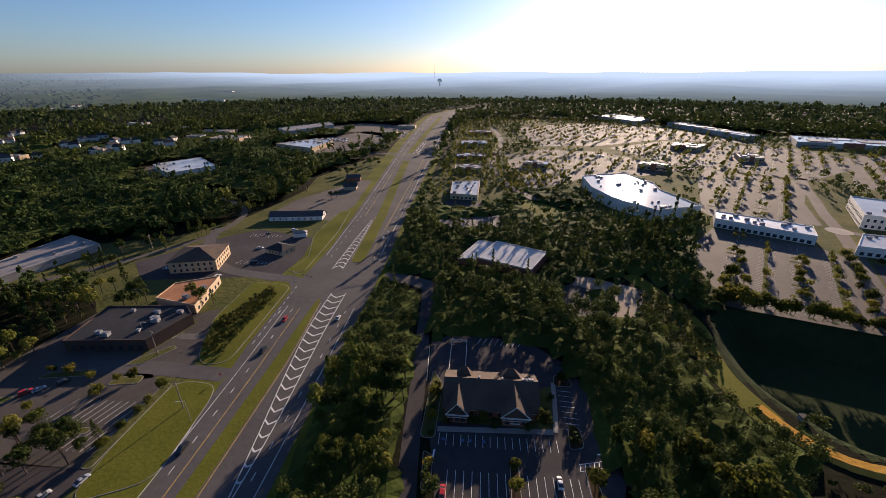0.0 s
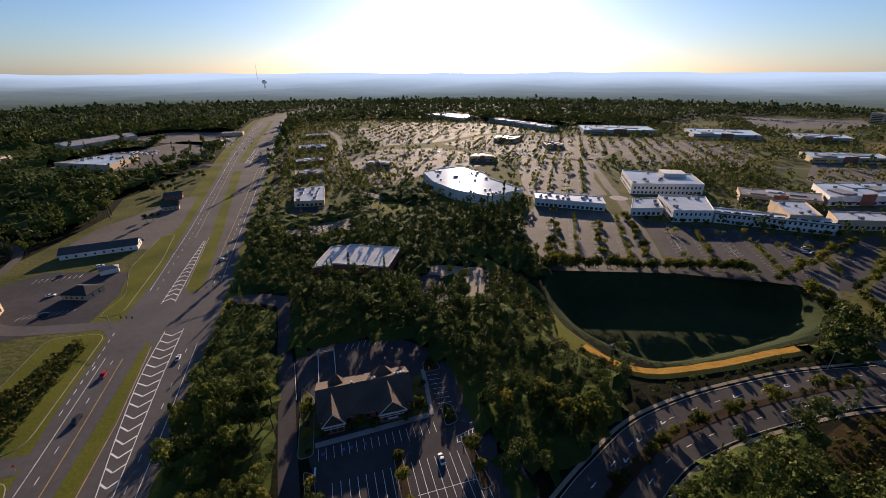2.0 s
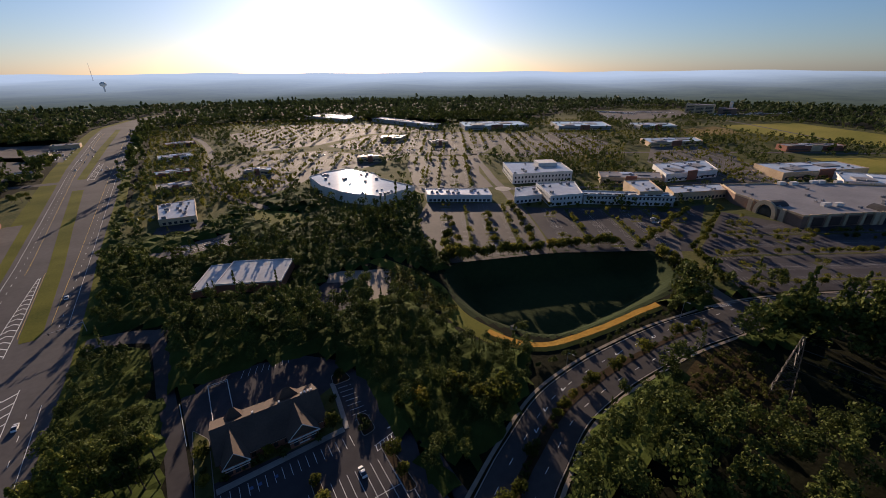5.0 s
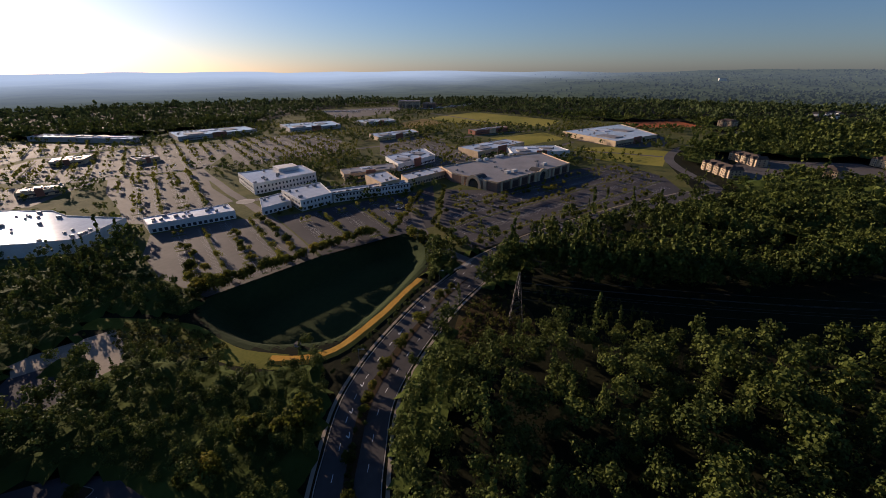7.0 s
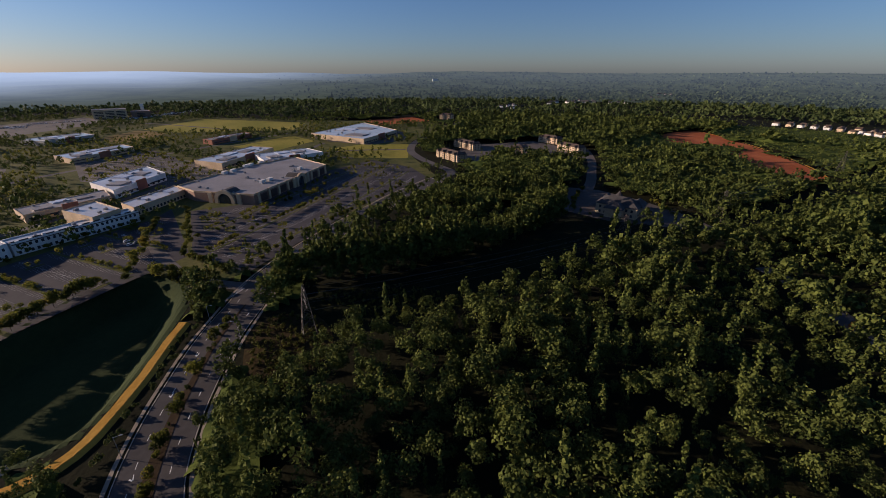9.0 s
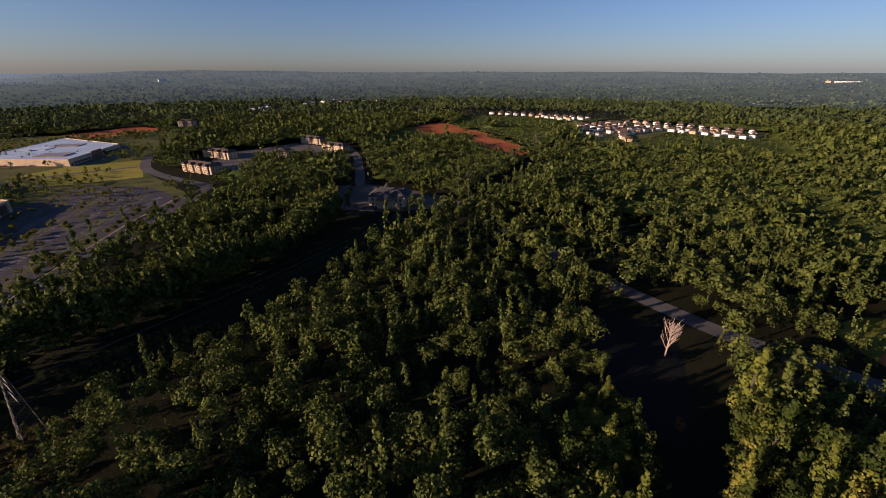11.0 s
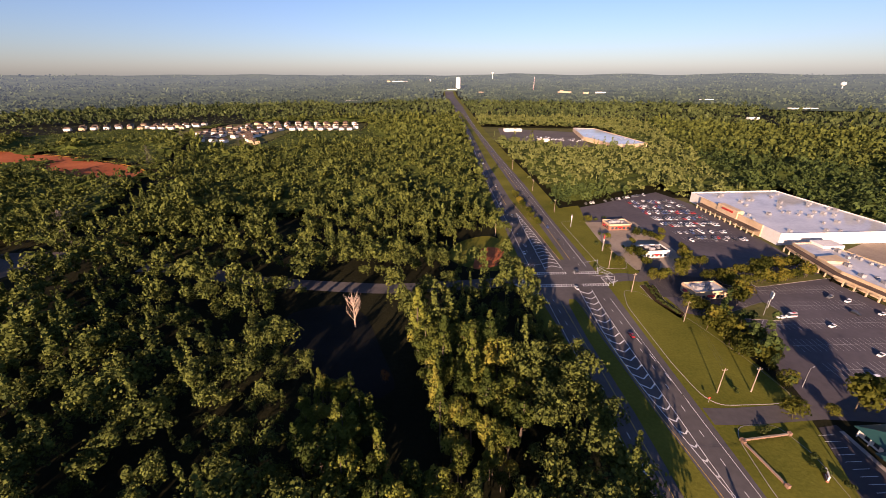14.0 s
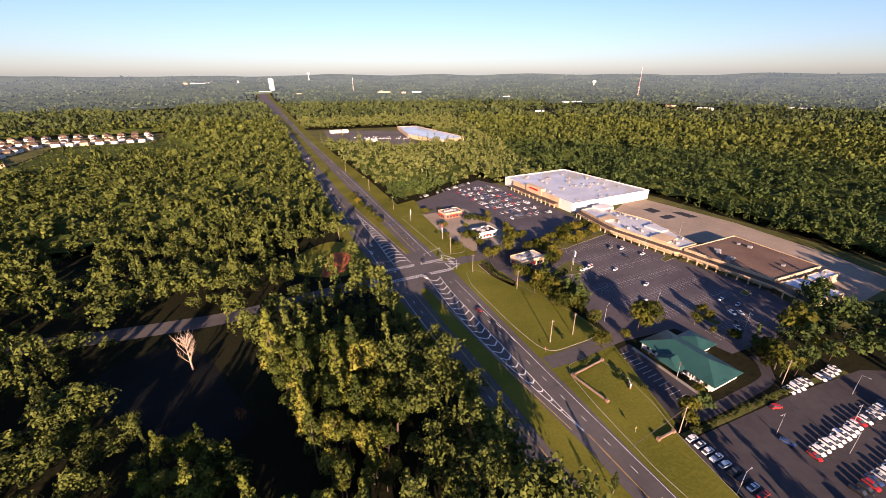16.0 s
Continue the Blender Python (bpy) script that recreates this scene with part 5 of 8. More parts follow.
CLEAR.append([(-385, -290), (-388, -80), (-270, -70), (-270, -400), (-290, -400)])
sheet("plaza_back_ground", [(-390, -415), (-392, -76), (-262, -70), (-262, -415)], 0.015, "rough_grass", "rough grass behind the plaza", "grass", clear=False)
stalls = []
for yy in np.arange(-400, -290, 17.0):
    stalls += [stroke((x, yy - 5), (x, yy + 5), 0.16) for x in np.arange(-255, -205, 2.75)] + [stroke((-255, yy), (-205, yy), 0.16)]
for yy in np.arange(-215, -120, 18.0):
    stalls += [stroke((x, yy - 5), (x + 0.8, yy + 5), 0.16) for x in np.arange(-252, -178, 2.75)] + [stroke((-252, yy), (-178, yy), 0.16)]
stalls += [stroke((x, -104), (x + 0.6, -95), 0.16) for x in np.arange(-240, -196, 2.75)]
marks("stall_line", stalls, 0.05, "worn_paint", "worn white parking bay lines of the plaza")
market = flat_building("supermarket", "wide supermarket with tan front, pale side wall and white roof", [(-270, -284), (-272, -402), (-364, -405), (-376, -286)], 9, "wall_white", "roof_white", 0.9, 34, category="supermarket")
mc = centre([(-270, -284), (-272, -402), (-364, -405), (-376, -286)])
part("front_gable", prism(local([(-268.5, -330), (-268.5, -356), (-274, -356), (-274, -330)], mc), 0, 12.5), M["wall_tan"], market, "raised tan entrance front")
for k in range(7):
    part("sign_bar", box(-268.2 - mc[0], -349 + 2.1 * k - mc[1], 9.4, -267.9 - mc[0], -347.6 + 2.1 * k - mc[1], 10.9), M["red"], market, "red sign letter" if k == 0 else "")
part("front", prism(local([(-269.4, -302), (-269.4, -382), (-270.4, -382), (-270.4, -302)], mc), 0, 10.2), M["wall_tan"], market, "tan front wall")
part("front_canopy", prism(local([(-264.5, -303), (-264.5, -380), (-270, -380), (-270, -303)], mc), 4.2, 5.2), M["shingle"], market, "brown canopy along the front")
for k in range(12):
    part("column", box(-265.4 - mc[0], -304 - 6.8 * k - mc[1], 0, -264.6 - mc[0], -303.2 - 6.8 * k - mc[1], 4.2), M["wall_tan"], market)
part("side_annex", prism(local([(-284, -273.5), (-284, -262), (-300, -262), (-300, -273.5)], mc), 0, 8.5), M["wall_white"], market, "white side annex")
SHOPROW = [(-270, -272), (-262, -225), (-270, -172), (-288, -172), (-302, -222), (-292, -272)]
row_of_shops = flat_building("shop_row", "tan strip of shops with a white roof", SHOPROW, 6.5, "wall_tan", "roof_white", 0.8, 14, category="shops")
BROWN = [(-272, -170), (-278, -114), (-326, -112), (-330, -170)]
flat_building("brown_roofed_store", "vacant store with a brown gravel roof", BROWN, 6.5, "wall_tan", "roof_brown", 0.6, 7, category="store")
flat_building("blue_roofed_shop", "end shop with a pale blue roof", [(-280, -112), (-280, -90), (-298, -88), (-298, -110)], 5.5, "wall_tan", "roof_blue", 0.5, 2, category="shop")
wing = flat_building("blue_roofed_wing", "narrow back wing with a pale blue roof", [(-299, -110), (-326, -109), (-326, -102), (-299, -103)], 5.5, "wall_tan", "roof_blue", 0.5, 1, category="shop")


def walkway(points, name="covered_walkway"):
    """A covered walk before shops: a tan canopy with a dark roof edge on square columns."""
    t = thing(name, "tan colonnade with a brown canopy before the shops", "walkway", (*points[0], 0))
    pts = [(x - points[0][0], y - points[0][1]) for x, y in points]
    left, right = ribbon_outline(pts, 4.4)
    part("canopy", prism(left + right[::-1], 3.4, 4.9), M["wall_tan"], t, "tan canopy band")
    part("canopy_roof", prism(ribbon_outline(pts, 4.8)[0] + ribbon_outline(pts, 4.8)[1][::-1], 4.95, 5.3), M["shingle"], t, "brown canopy roof")
    for a, b in zip(left, left[1:]):
        n = max(1, int((Vector(b) - Vector(a)).length / 6))
        for k in range(n + 1):
            p = Vector(a).lerp(Vector(b), k / n)
            part("column", box(p.x - 0.35, p.y - 0.35, 0, p.x + 0.35, p.y + 0.35, 3.4), M["wall_tan"], t)
    return t


for pts, h, mat in (([(-264.5, -238), (-265, -246), (-280, -248), (-278, -236)], 8.2, "wall_tan"), ([(-268, -196), (-269, -182), (-284, -184), (-283, -197)], 8.0, "wall_tan"), ([(-284, -215), (-286, -200), (-294, -200), (-296, -216)], 7.8, "roof_white")):
    c = centre(SHOPROW)
    part("raised_roof", prism(local(pts, c), 6.4, h), M[mat], row_of_shops, "raised roof section")
walkway([(-270.5, -92), (-275.5, -112), (-269.5, -170), (-267.4, -173), (-259.7, -225), (-267.6, -272)])

# fast food places by the highway
for x, y, turn, w, d, wall, roof, label in (
    (-162, -328, 4, 20, 13, "wall_brick", "roof_grey", "brick burger restaurant with a flat roof"),
    (-164, -271, 4, 19, 12, "wall_white", "roof_dark", "white fried-chicken restaurant with a dark flat roof"),
    (-165, -212, 4, 21, 12.5, "wall_tan", "roof_white", "tan drive-in restaurant with a pale roof"),
):
    o = [tuple((pose(x, y, 0, 0, 0, turn) @ Vector((*p, 0))).xy) for p in rect(w, d)]
    r = flat_building("fast_food_restaurant", label, o, 4.6, wall, roof, 0.9, 5, (1, 2, 3), (0.8,), (2.0, 2.0, 3.0), trim="wall_white" if wall == "wall_white" else "wall_tan", category="restaurant", group="fast food restaurants by the highway")
    for k, (px, py) in enumerate(((w / 2 + 1, 0), (0, d / 2 + 1))):
        aw = part("awning", mesh_of("awning", [(-2.2, -0.9, 2.8), (2.2, -0.9, 2.8), (2.2, 0.5, 2.4), (-2.2, 0.5, 2.4), (-2.2, -0.9, 3.1), (2.2, -0.9, 3.1)], [(0, 1, 5, 4), (4, 5, 2, 3), (3, 2, 1, 0)]), M["red"], r, "red awning")
        aw.matrix_basis = pose(px, py, 0, 0, 0, -90 if k == 0 else 0)
sheet("food_yard", [(-136, -210), (-186, -204), (-190, -232), (-142, -240)], 0.04, "lot", "asphalt yard round the drive-in restaurant", "parking lot")
sheet("food_yard", [(-140, -246), (-182, -244), (-186, -290), (-184, -342), (-138, -342), (-136, -300)], 0.04, "tan_yard", "pale paved yard round the restaurants", "parking lot")

# the restaurant with the green roof
rest = thing("green_roofed_restaurant", "low restaurant with a green metal hipped roof and white porch", "restaurant", (-167, -91.5, 0), 2)
part("wall", prism(rect(18, 34), 0, 3.4), M["wall_white"], rest)
part("roof", hip_mesh(18, 34, 3.45, 4.2, 1.3, 1.0), M["green_metal"], rest, "green metal hipped roof")
annex = part("annex_roof", hip_mesh(12, 12, 3.4, 2.6, 0.8, 1.0), M["green_metal"], rest, "green metal roof of the annex")
annex.matrix_basis = pose(-14, -6, 0)
part("annex", prism([(-19, -11), (-10, -11), (-10, -1), (-19, -1)], 0, 3.35), M["wall_white"], rest)
part("porch_roof", mesh_of("porch_roof", [(10, -7, 3.7), (15, -7, 3.3), (15, 5, 3.3), (10, 5, 3.7), (8, -1, 6.6), (12.5, -1, 6.2)], [(0, 1, 5, 4), (1, 2, 5), (2, 3, 4, 5)]), M["green_metal"], rest, "green porch roof")
for k in range(9):
    part("porch_post", box(9.9, -16.6 + 4.1 * k, 0, 10.2, -16.3 + 4.1 * k, 3.3), M["wall_white"], rest)
windows(rest, rect(18, 34), (0, 1), (0.8,), 1.8, 1.8, 3.0)
CLEAR.append([(-190, -115), (-150, -115), (-150, -66), (-190, -66)])
sheet("restaurant_lot", [(-131, -72), (-136, -88), (-146, -112), (-154, -113), (-152, -72), (-140, -66)], 0.035, "lot", "narrow asphalt lot beside the green-roofed restaurant", "parking lot")
marks("stall_line", [stroke((-141 - 0.15 * k, -75 - 2.8 * k), (-147 - 0.15 * k, -75 - 2.8 * k), 0.15) for k in range(13)], 0.05, "paint", "white parking bay lines by the restaurant")
band("service_lane", [(-140, -68), (-165, -67.5), (-190, -69), (-200, -80)], 5, 0.04, "lot", "asphalt lane beside the green-roofed restaurant", "lane", 1)
band("sidewalk", [(-152.5, -72), (-153, -110)], 1.8, 0.12, "concrete", "pale sidewalk before the porch", "sidewalk")
band("hedge_bank", [(-127, -64), (-160, -62), (-190, -61), (-225, -56)], 2.6, 0.06, "rough_grass", "rough grass bank beside the car lot", "bank", 1)
for a, b in (((-112.5, -107), (-132, -109)), ((-112.5, -106), (-114.5, -89)), ((-117, -67), (-125, -67))):
    w = thing("entrance_wall", "low brown brick entrance wall on the grass", "wall", (*a, 0.17), math.degrees(math.atan2(b[1] - a[1], b[0] - a[0])), "low entrance walls")
    n = math.hypot(b[0] - a[0], b[1] - a[1])
    part("wall", box(0, -0.25, 0, n, 0.25, 0.75), M["wall_brown"], w)
    part("coping", box(-0.1, -0.3, 0.75, n + 0.1, 0.3, 0.85), M["tan_yard"], w, "pale stone coping")
    for e in (0, n):
        part("pier", box(e - 0.6, -0.6, 0, e + 0.6, 0.6, 1.3, 0.05), M["wall_brown"], w, "square brick pier")
board = thing("monument_sign", "low white roadside sign among round bushes", "sign", (-130, -92, 0.17), 60)
part("base", box(-2.2, -0.4, 0, 2.2, 0.4, 0.6), M["wall_brick"], board, "brick base")
part("panel", box(-2.0, -0.2, 0.6, 2.0, 0.2, 2.4), M["wall_white"], board, "white sign panel")
for k in range(3):
    part("lettering", box(-1.5 + 1.05 * k, -0.23, 1.3, -0.7 + 1.05 * k, -0.2, 1.8), M["red"], board, "red sign bar")


def post_sign(x, y, turn, h, w, mat, label, tilt=0):
    t = thing("road_sign", label, "road sign", (x, y, 0.1), turn, "road signs")
    part("post", rod((0, 0, 0), (0, 0, h), 0.06, None, 6), M["steel"], t)
    p = part("sign_plate", box(-w / 2, -0.1, -w / 2, w / 2, -0.06, w / 2), M[mat], t)
    p.matrix_basis = pose(0, 0, h - 0.2, 0, tilt, 0)
    return t


post_sign(-112, -73, 20, 2.6, 1.0, "yellow", "yellow diamond warning sign on a post", 45)
post_sign(-112.5, -126, 0, 2.4, 0.8, "red", "small red stop sign on a post")
post_sign(-107, 127, 0, 2.4, 0.8, "red", "small red stop sign on a post")
for x, y, h, w, d, mat in ((-192, -195, 9, 3.0, 0.6, "wall_white"), (-130, -279, 11, 3.4, 0.8, "red"), (-123, -331, 9, 3.0, 0.8, "wall_white")):
    t = thing("pole_sign", "tall roadside pole sign with a plain coloured panel", "sign", (x, y, 0.1), 70, "tall pole signs")
    part("pole", rod((0, 0, 0), (0, 0, h), 0.22, 0.18, 8), M["steel"], t)
    part("panel", box(-w / 2, -d / 2, h - 1, w / 2, d / 2, h + 1.4), M[mat], t)
    part("lower_panel", box(-w * 0.4, -d / 2, h - 2.4, w * 0.4, d / 2, h - 1.3), M["wall_white"], t, "white lower panel")
flag = thing("flagpole", "white flagpole with a small hanging flag", "flagpole", (-152.5, -86, 0.1))
part("pole", rod((0, 0, 0), (0, 0, 9), 0.07, 0.04, 6), M["wall_white"], flag)
part("flag", mesh_of("flag", [(0, 0, 8.9), (0.7, 0.2, 8.4), (0.9, 0.5, 7.0), (0, 0.1, 7.4)], [(0, 1, 2, 3)]), M["red"], flag, "red and white hanging flag")


def signal_mast(x, y, turn, reach):
    """A steel mast whose arm holds signal heads over the lanes."""
    t = thing("traffic_signal", "steel signal mast with dark signal heads over the road", "traffic signal", (x, y, 0.05), turn, "traffic signals of the crossing")
    part("mast", rod((0, 0, 0), (0, 0, 7.2), 0.16, 0.12, 8), M["steel"], t)
    part("arm", rod((0, 0, 6.4), (reach, 0, 6.9), 0.1, 0.06, 6), M["steel"], t)
    for k in range(3):
        head = part("signal_head", box(-0.2, -0.16, -0.6, 0.2, 0.16, 0.6), M["dark_steel"], t)
        head.matrix_basis = pose(reach * (0.5 + 0.22 * k), 0, 6.5)
    return t


for x, y, turn, reach in ((-115, -224, -10, 16), (-57, -224, 190, 16), (-114, -249, 20, 16), (-59, -246, 165, 16), (-112, 214, -20, 14), (-58, 238, 200, 14)):
    signal_mast(x, y, turn, reach)
CARLOT = [(-124, -66), (-127, -62), (-190, -58.5), (-232, -54), (-262, -38), (-300, 30), (-124, 30), (-122, -35)]
sheet("car_lot", CARLOT, 0.03, "lot", "dark asphalt lot of a car dealer", "parking lot")

# ---- the lodge, the apartments and the building site in the eastern woods ----
sheet("lodge_lot", [(345, -185), (420, -228), (400, -260), (358, -280), (312, -291), (262, -292), (262, -278), (290, -240), (306, -212)], 0.03, "brown_lot", "parking area round the lodge", "parking lot")
band("lodge_road", [(405, -250), (440, -275), (485, -302), (540, -335), (591, -360), (640, -380)], 12, 0.035, "old_lot", "road leading up to the apartments", "road", 4)
lodge = house("lodge", "tan clubhouse with steep dark roofs and a turret", 322, -233, 40, 28, 15, 8, 5.5, "wall_tan", "shingle_grey", 1.0, (0, 1, 2, 3), (1.0, 4.6), (1.5, 2.0, 3.2), category="clubhouse")
for x, y, w, d in ((-11, -7, 9, 9), (11, -7.5, 8, 8), (0, 8.5, 12, 8)):
    part("wing", prism([(x - w / 2, y - d / 2), (x + w / 2, y - d / 2), (x + w / 2, y + d / 2), (x - w / 2, y + d / 2)], 0, 7.4), M["wall_tan"], lodge, "tan projecting wing")
    r = part("wing_roof", hip_mesh(w, d + 4, 7.5, 4.6, 0.5, 1.0), M["shingle_grey"], lodge, "steep dark wing roof")
    r.matrix_basis = pose(x, y, 0)
part("turret", prism([(3 + 3 * math.cos(a), -8 + 3 * math.sin(a)) for a in np.linspace(0, 2 * math.pi, 9)[:-1]], 0, 10), M["wall_tan"], lodge)
cone = bmesh.new()
add_rod(cone, (3, -8, 10), (3, -8, 15.5), 3.8, 0.1, 8)
part("turret_roof", cone, M["shingle_grey"], lodge, "steep pointed turret roof")
lodge.matrix_basis = pose(322, -233, 0, 0, 0, 40) @ Matrix.Diagonal((1.3, 1.3, 1.25, 1))


def apartment_block(x, y, turn, w, d, storeys):
    """Apartments: a long body, gabled bays with balconies and a dark hipped roof."""
    h = 3.1 * storeys + 0.6
    t = house("apartment_block", "tan apartment block with gabled bays and dark roof", x, y, turn, w, d, h, 4.0, "wall_tan", "shingle", 1.0, (0, 1, 2, 3), tuple(1.0 + 3.1 * k for k in range(storeys)), (1.8, 1.6, 4.6), "apartment blocks in the woods", "apartments")
    n = max(2, int(w / 13))
    for k in range(n):
        bx0 = -w / 2 + (k + 0.5) * w / n
        for s in (-1, 1):
            part("bay", prism([(bx0 - 2.6, s * (d / 2 - 0.2)), (bx0 + 2.6, s * (d / 2 - 0.2)), (bx0 + 2.6, s * (d / 2 + 1.8)), (bx0 - 2.6, s * (d / 2 + 1.8))], 0, h + 0.4), M["wall_tan"], t, "pale projecting bay" if k == 0 else "")
            g = part("bay_roof", hip_mesh(5.2, 7.6, h + 0.45, 2.6, 0.5, 0.2), M["shingle"], t)
            g.matrix_basis = pose(bx0, s * (d / 2 - 1.6), 0)
            for j in range(storeys):
                for e in (-1.2, 1.2):
                    q = part("window", pane_mesh(1.3, 1.7), None, t)
                    q.matrix_basis = pose(bx0 + e, s * (d / 2 + 1.8), 0.9 + 3.1 * j, 0, 0, 0 if s < 0 else 180)
    CLEAR.append([(x + p[0], y + p[1]) for p in rect(w + 22, w + 10)])
    return t


for x, y, turn, w, d, storeys in ((607, -138, 22, 56, 17, 3), (694, -186, 22, 56, 16, 3), (632, -258, 58, 24, 28, 3), (718, -354, 24, 44, 17, 3), (624, -346, 14, 50, 16, 3), (1150, -250, 60, 36, 18, 4)):
    apartment_block(x, y, turn, w, d, storeys)
sheet("apartment_lot", [(580, -170), (640, -150), (720, -190), (740, -330), (680, -350), (560, -345), (590, -300), (640, -285), (660, -230), (600, -200)], 0.025, "old_lot", "parking courts between the apartment blocks", "parking lot")
sheet("building_site", [(764, -630), (800, -745), (685, -718), (530, -655), (411, -586), (376, -535), (366, -510), (451, -510), (585, -560), (667, -577)], 0.03, "clay", "bare red clay building site", "building site", True, False)
CLEAR += [[(764, -630), (795, -732), (690, -702), (610, -640), (667, -580)], [(570, -650), (420, -585), (378, -532), (420, -527), (540, -590)], [(640, -700), (560, -665), (580, -640), (660, -670)]]
band("silt_fence", [(800, -748), (690, -724), (530, -660), (412, -590), (376, -540)], 3, 0.06, "straw", "orange silt fence and straw round the building site", "bank", 0)
sheet("ball_field", [(-14, -268), (-22, -298), (-48, -312), (-62, -290), (-60, -258), (-38, -248)], 0.03, "grass", "shaded grass plot beside the highway", "field", True)
sheet("clay_patch", [(-30, -252), (-40, -286), (-55, -284), (-51, -260)], 0.05, "clay", "red clay patch on the grass plot", "clay patch", True)
sheet("valley_pond", [(80, -196), (56, -208), (38, -198), (24, -164), (16, -138), (30, -134), (52, -152), (70, -170)], 0.03, "water", "dark still water in the wooded valley", "pond", True)
CLEAR.append([(86, -205), (60, -224), (24, -218), (22, -165), (12, -136), (30, -130), (54, -150), (72, -168)])
CLEAR.append([(69, -180), (32, -131), (18, -107), (11, -91), (-4, -96), (0, -125), (9, -164), (23, -199)])
# near-black sheet standing in for the deep shade under the trees
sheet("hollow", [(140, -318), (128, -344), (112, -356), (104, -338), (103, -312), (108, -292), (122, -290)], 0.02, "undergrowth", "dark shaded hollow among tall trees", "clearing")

# houses of the far estate
house_count = 0
for x0, y0, dx, dy, n in ((180, -1032, 23, 0, 14), (186, -1006, 23, 0, 7), (352, -1004, 4, 24, 6), (384, -1004, 4, 24, 6), (420, -1004, 5, 24, 6), (452, -1004, 5, 24, 6), (484, -1000, 5, 24, 4), (578, -1110, 22, 4, 6), (585, -1080, 22, 4, 6), (600, -1042, 22, 2, 5), (722, -1092, 24, 8, 6), (730, -1058, 24, 8, 6), (402, -826, 24, -6, 3), (352, -830, 10, -22, 5), (330, -800, 14, -24, 6), (185, -1075, 24, 0, 12), (195, -1120, 25, 0, 11)):
    for k in range(n):
        x, y = x0 + dx * k + rng.uniform(-3, 3), y0 + dy * k + rng.uniform(-3, 3)
        w = rng.uniform(11, 14)
        house("estate_house", "pale two-storey house with a pitched grey roof", x, y, rng.choice([0, 90]) + math.degrees(math.atan2(dy, dx)), w, 11, 6, 3.4, "wall_white" if rng.random() < 0.6 else "wall_tan", "shingle", 0.3, (), group="houses of the far estate")
        house_count += 1
for pts in ([(165, -1140), (525, -1140), (512, -940), (490, -860), (400, -790), (325, -770), (318, -900), (325, -985), (165, -990)], [(562, -1130), (725, -1112), (725, -1022), (572, -1028)], [(520, -1010), (580, -1060), (570, -960), (500, -900)]):
    sheet("estate_ground", pts, 0.02, "rough_grass", "lawns of the far housing estate", "grass")
for pts in ([(170, -1019), (350, -1019), (520, -1020)], [(368, -1015), (390, -860)], [(436, -1015), (465, -860)], [(570, -1095), (720, -1075)]):
    band("estate_street", pts, 9, 0.04, "road", "pale street through the far estate", "road", 2)

# the next plaza down the highway
sheet("far_plaza_lot", [(-170, -1020), (-330, -940), (-312, -820), (-290, -720), (-240, -735), (-150, -850)], 0.03, "old_lot", "far parking lot of a plaza", "parking lot")
flat_building("far_plaza", "long far plaza with a white roof", [(-333, -958), (-378, -947), (-394, -733), (-330, -716), (-308, -820)], 7, "wall_tan", "roof_white", 0.8, 10, category="shops")
flat_building("far_plaza_shop", "small far white shop beside the highway", [(-175, -960), (-215, -960), (-215, -975), (-175, -975)], 5, "wall_white", "roof_white", 0.5, 2, category="shop")
flat_building("far_plaza_shop", "small far shop in the plaza lot", [(-215, -800), (-235, -800), (-235, -815), (-215, -815)], 5, "wall_white", "roof_white", 0.5, 2, category="shop")
CLEAR.append([(-120, -1050), (-390, -1000), (-400, -710), (-240, -700), (-120, -830)])
sheet("far_plaza_ground", CLEAR[-1], 0.015, "rough_grass", "rough grass round the far plaza", "grass", clear=False)

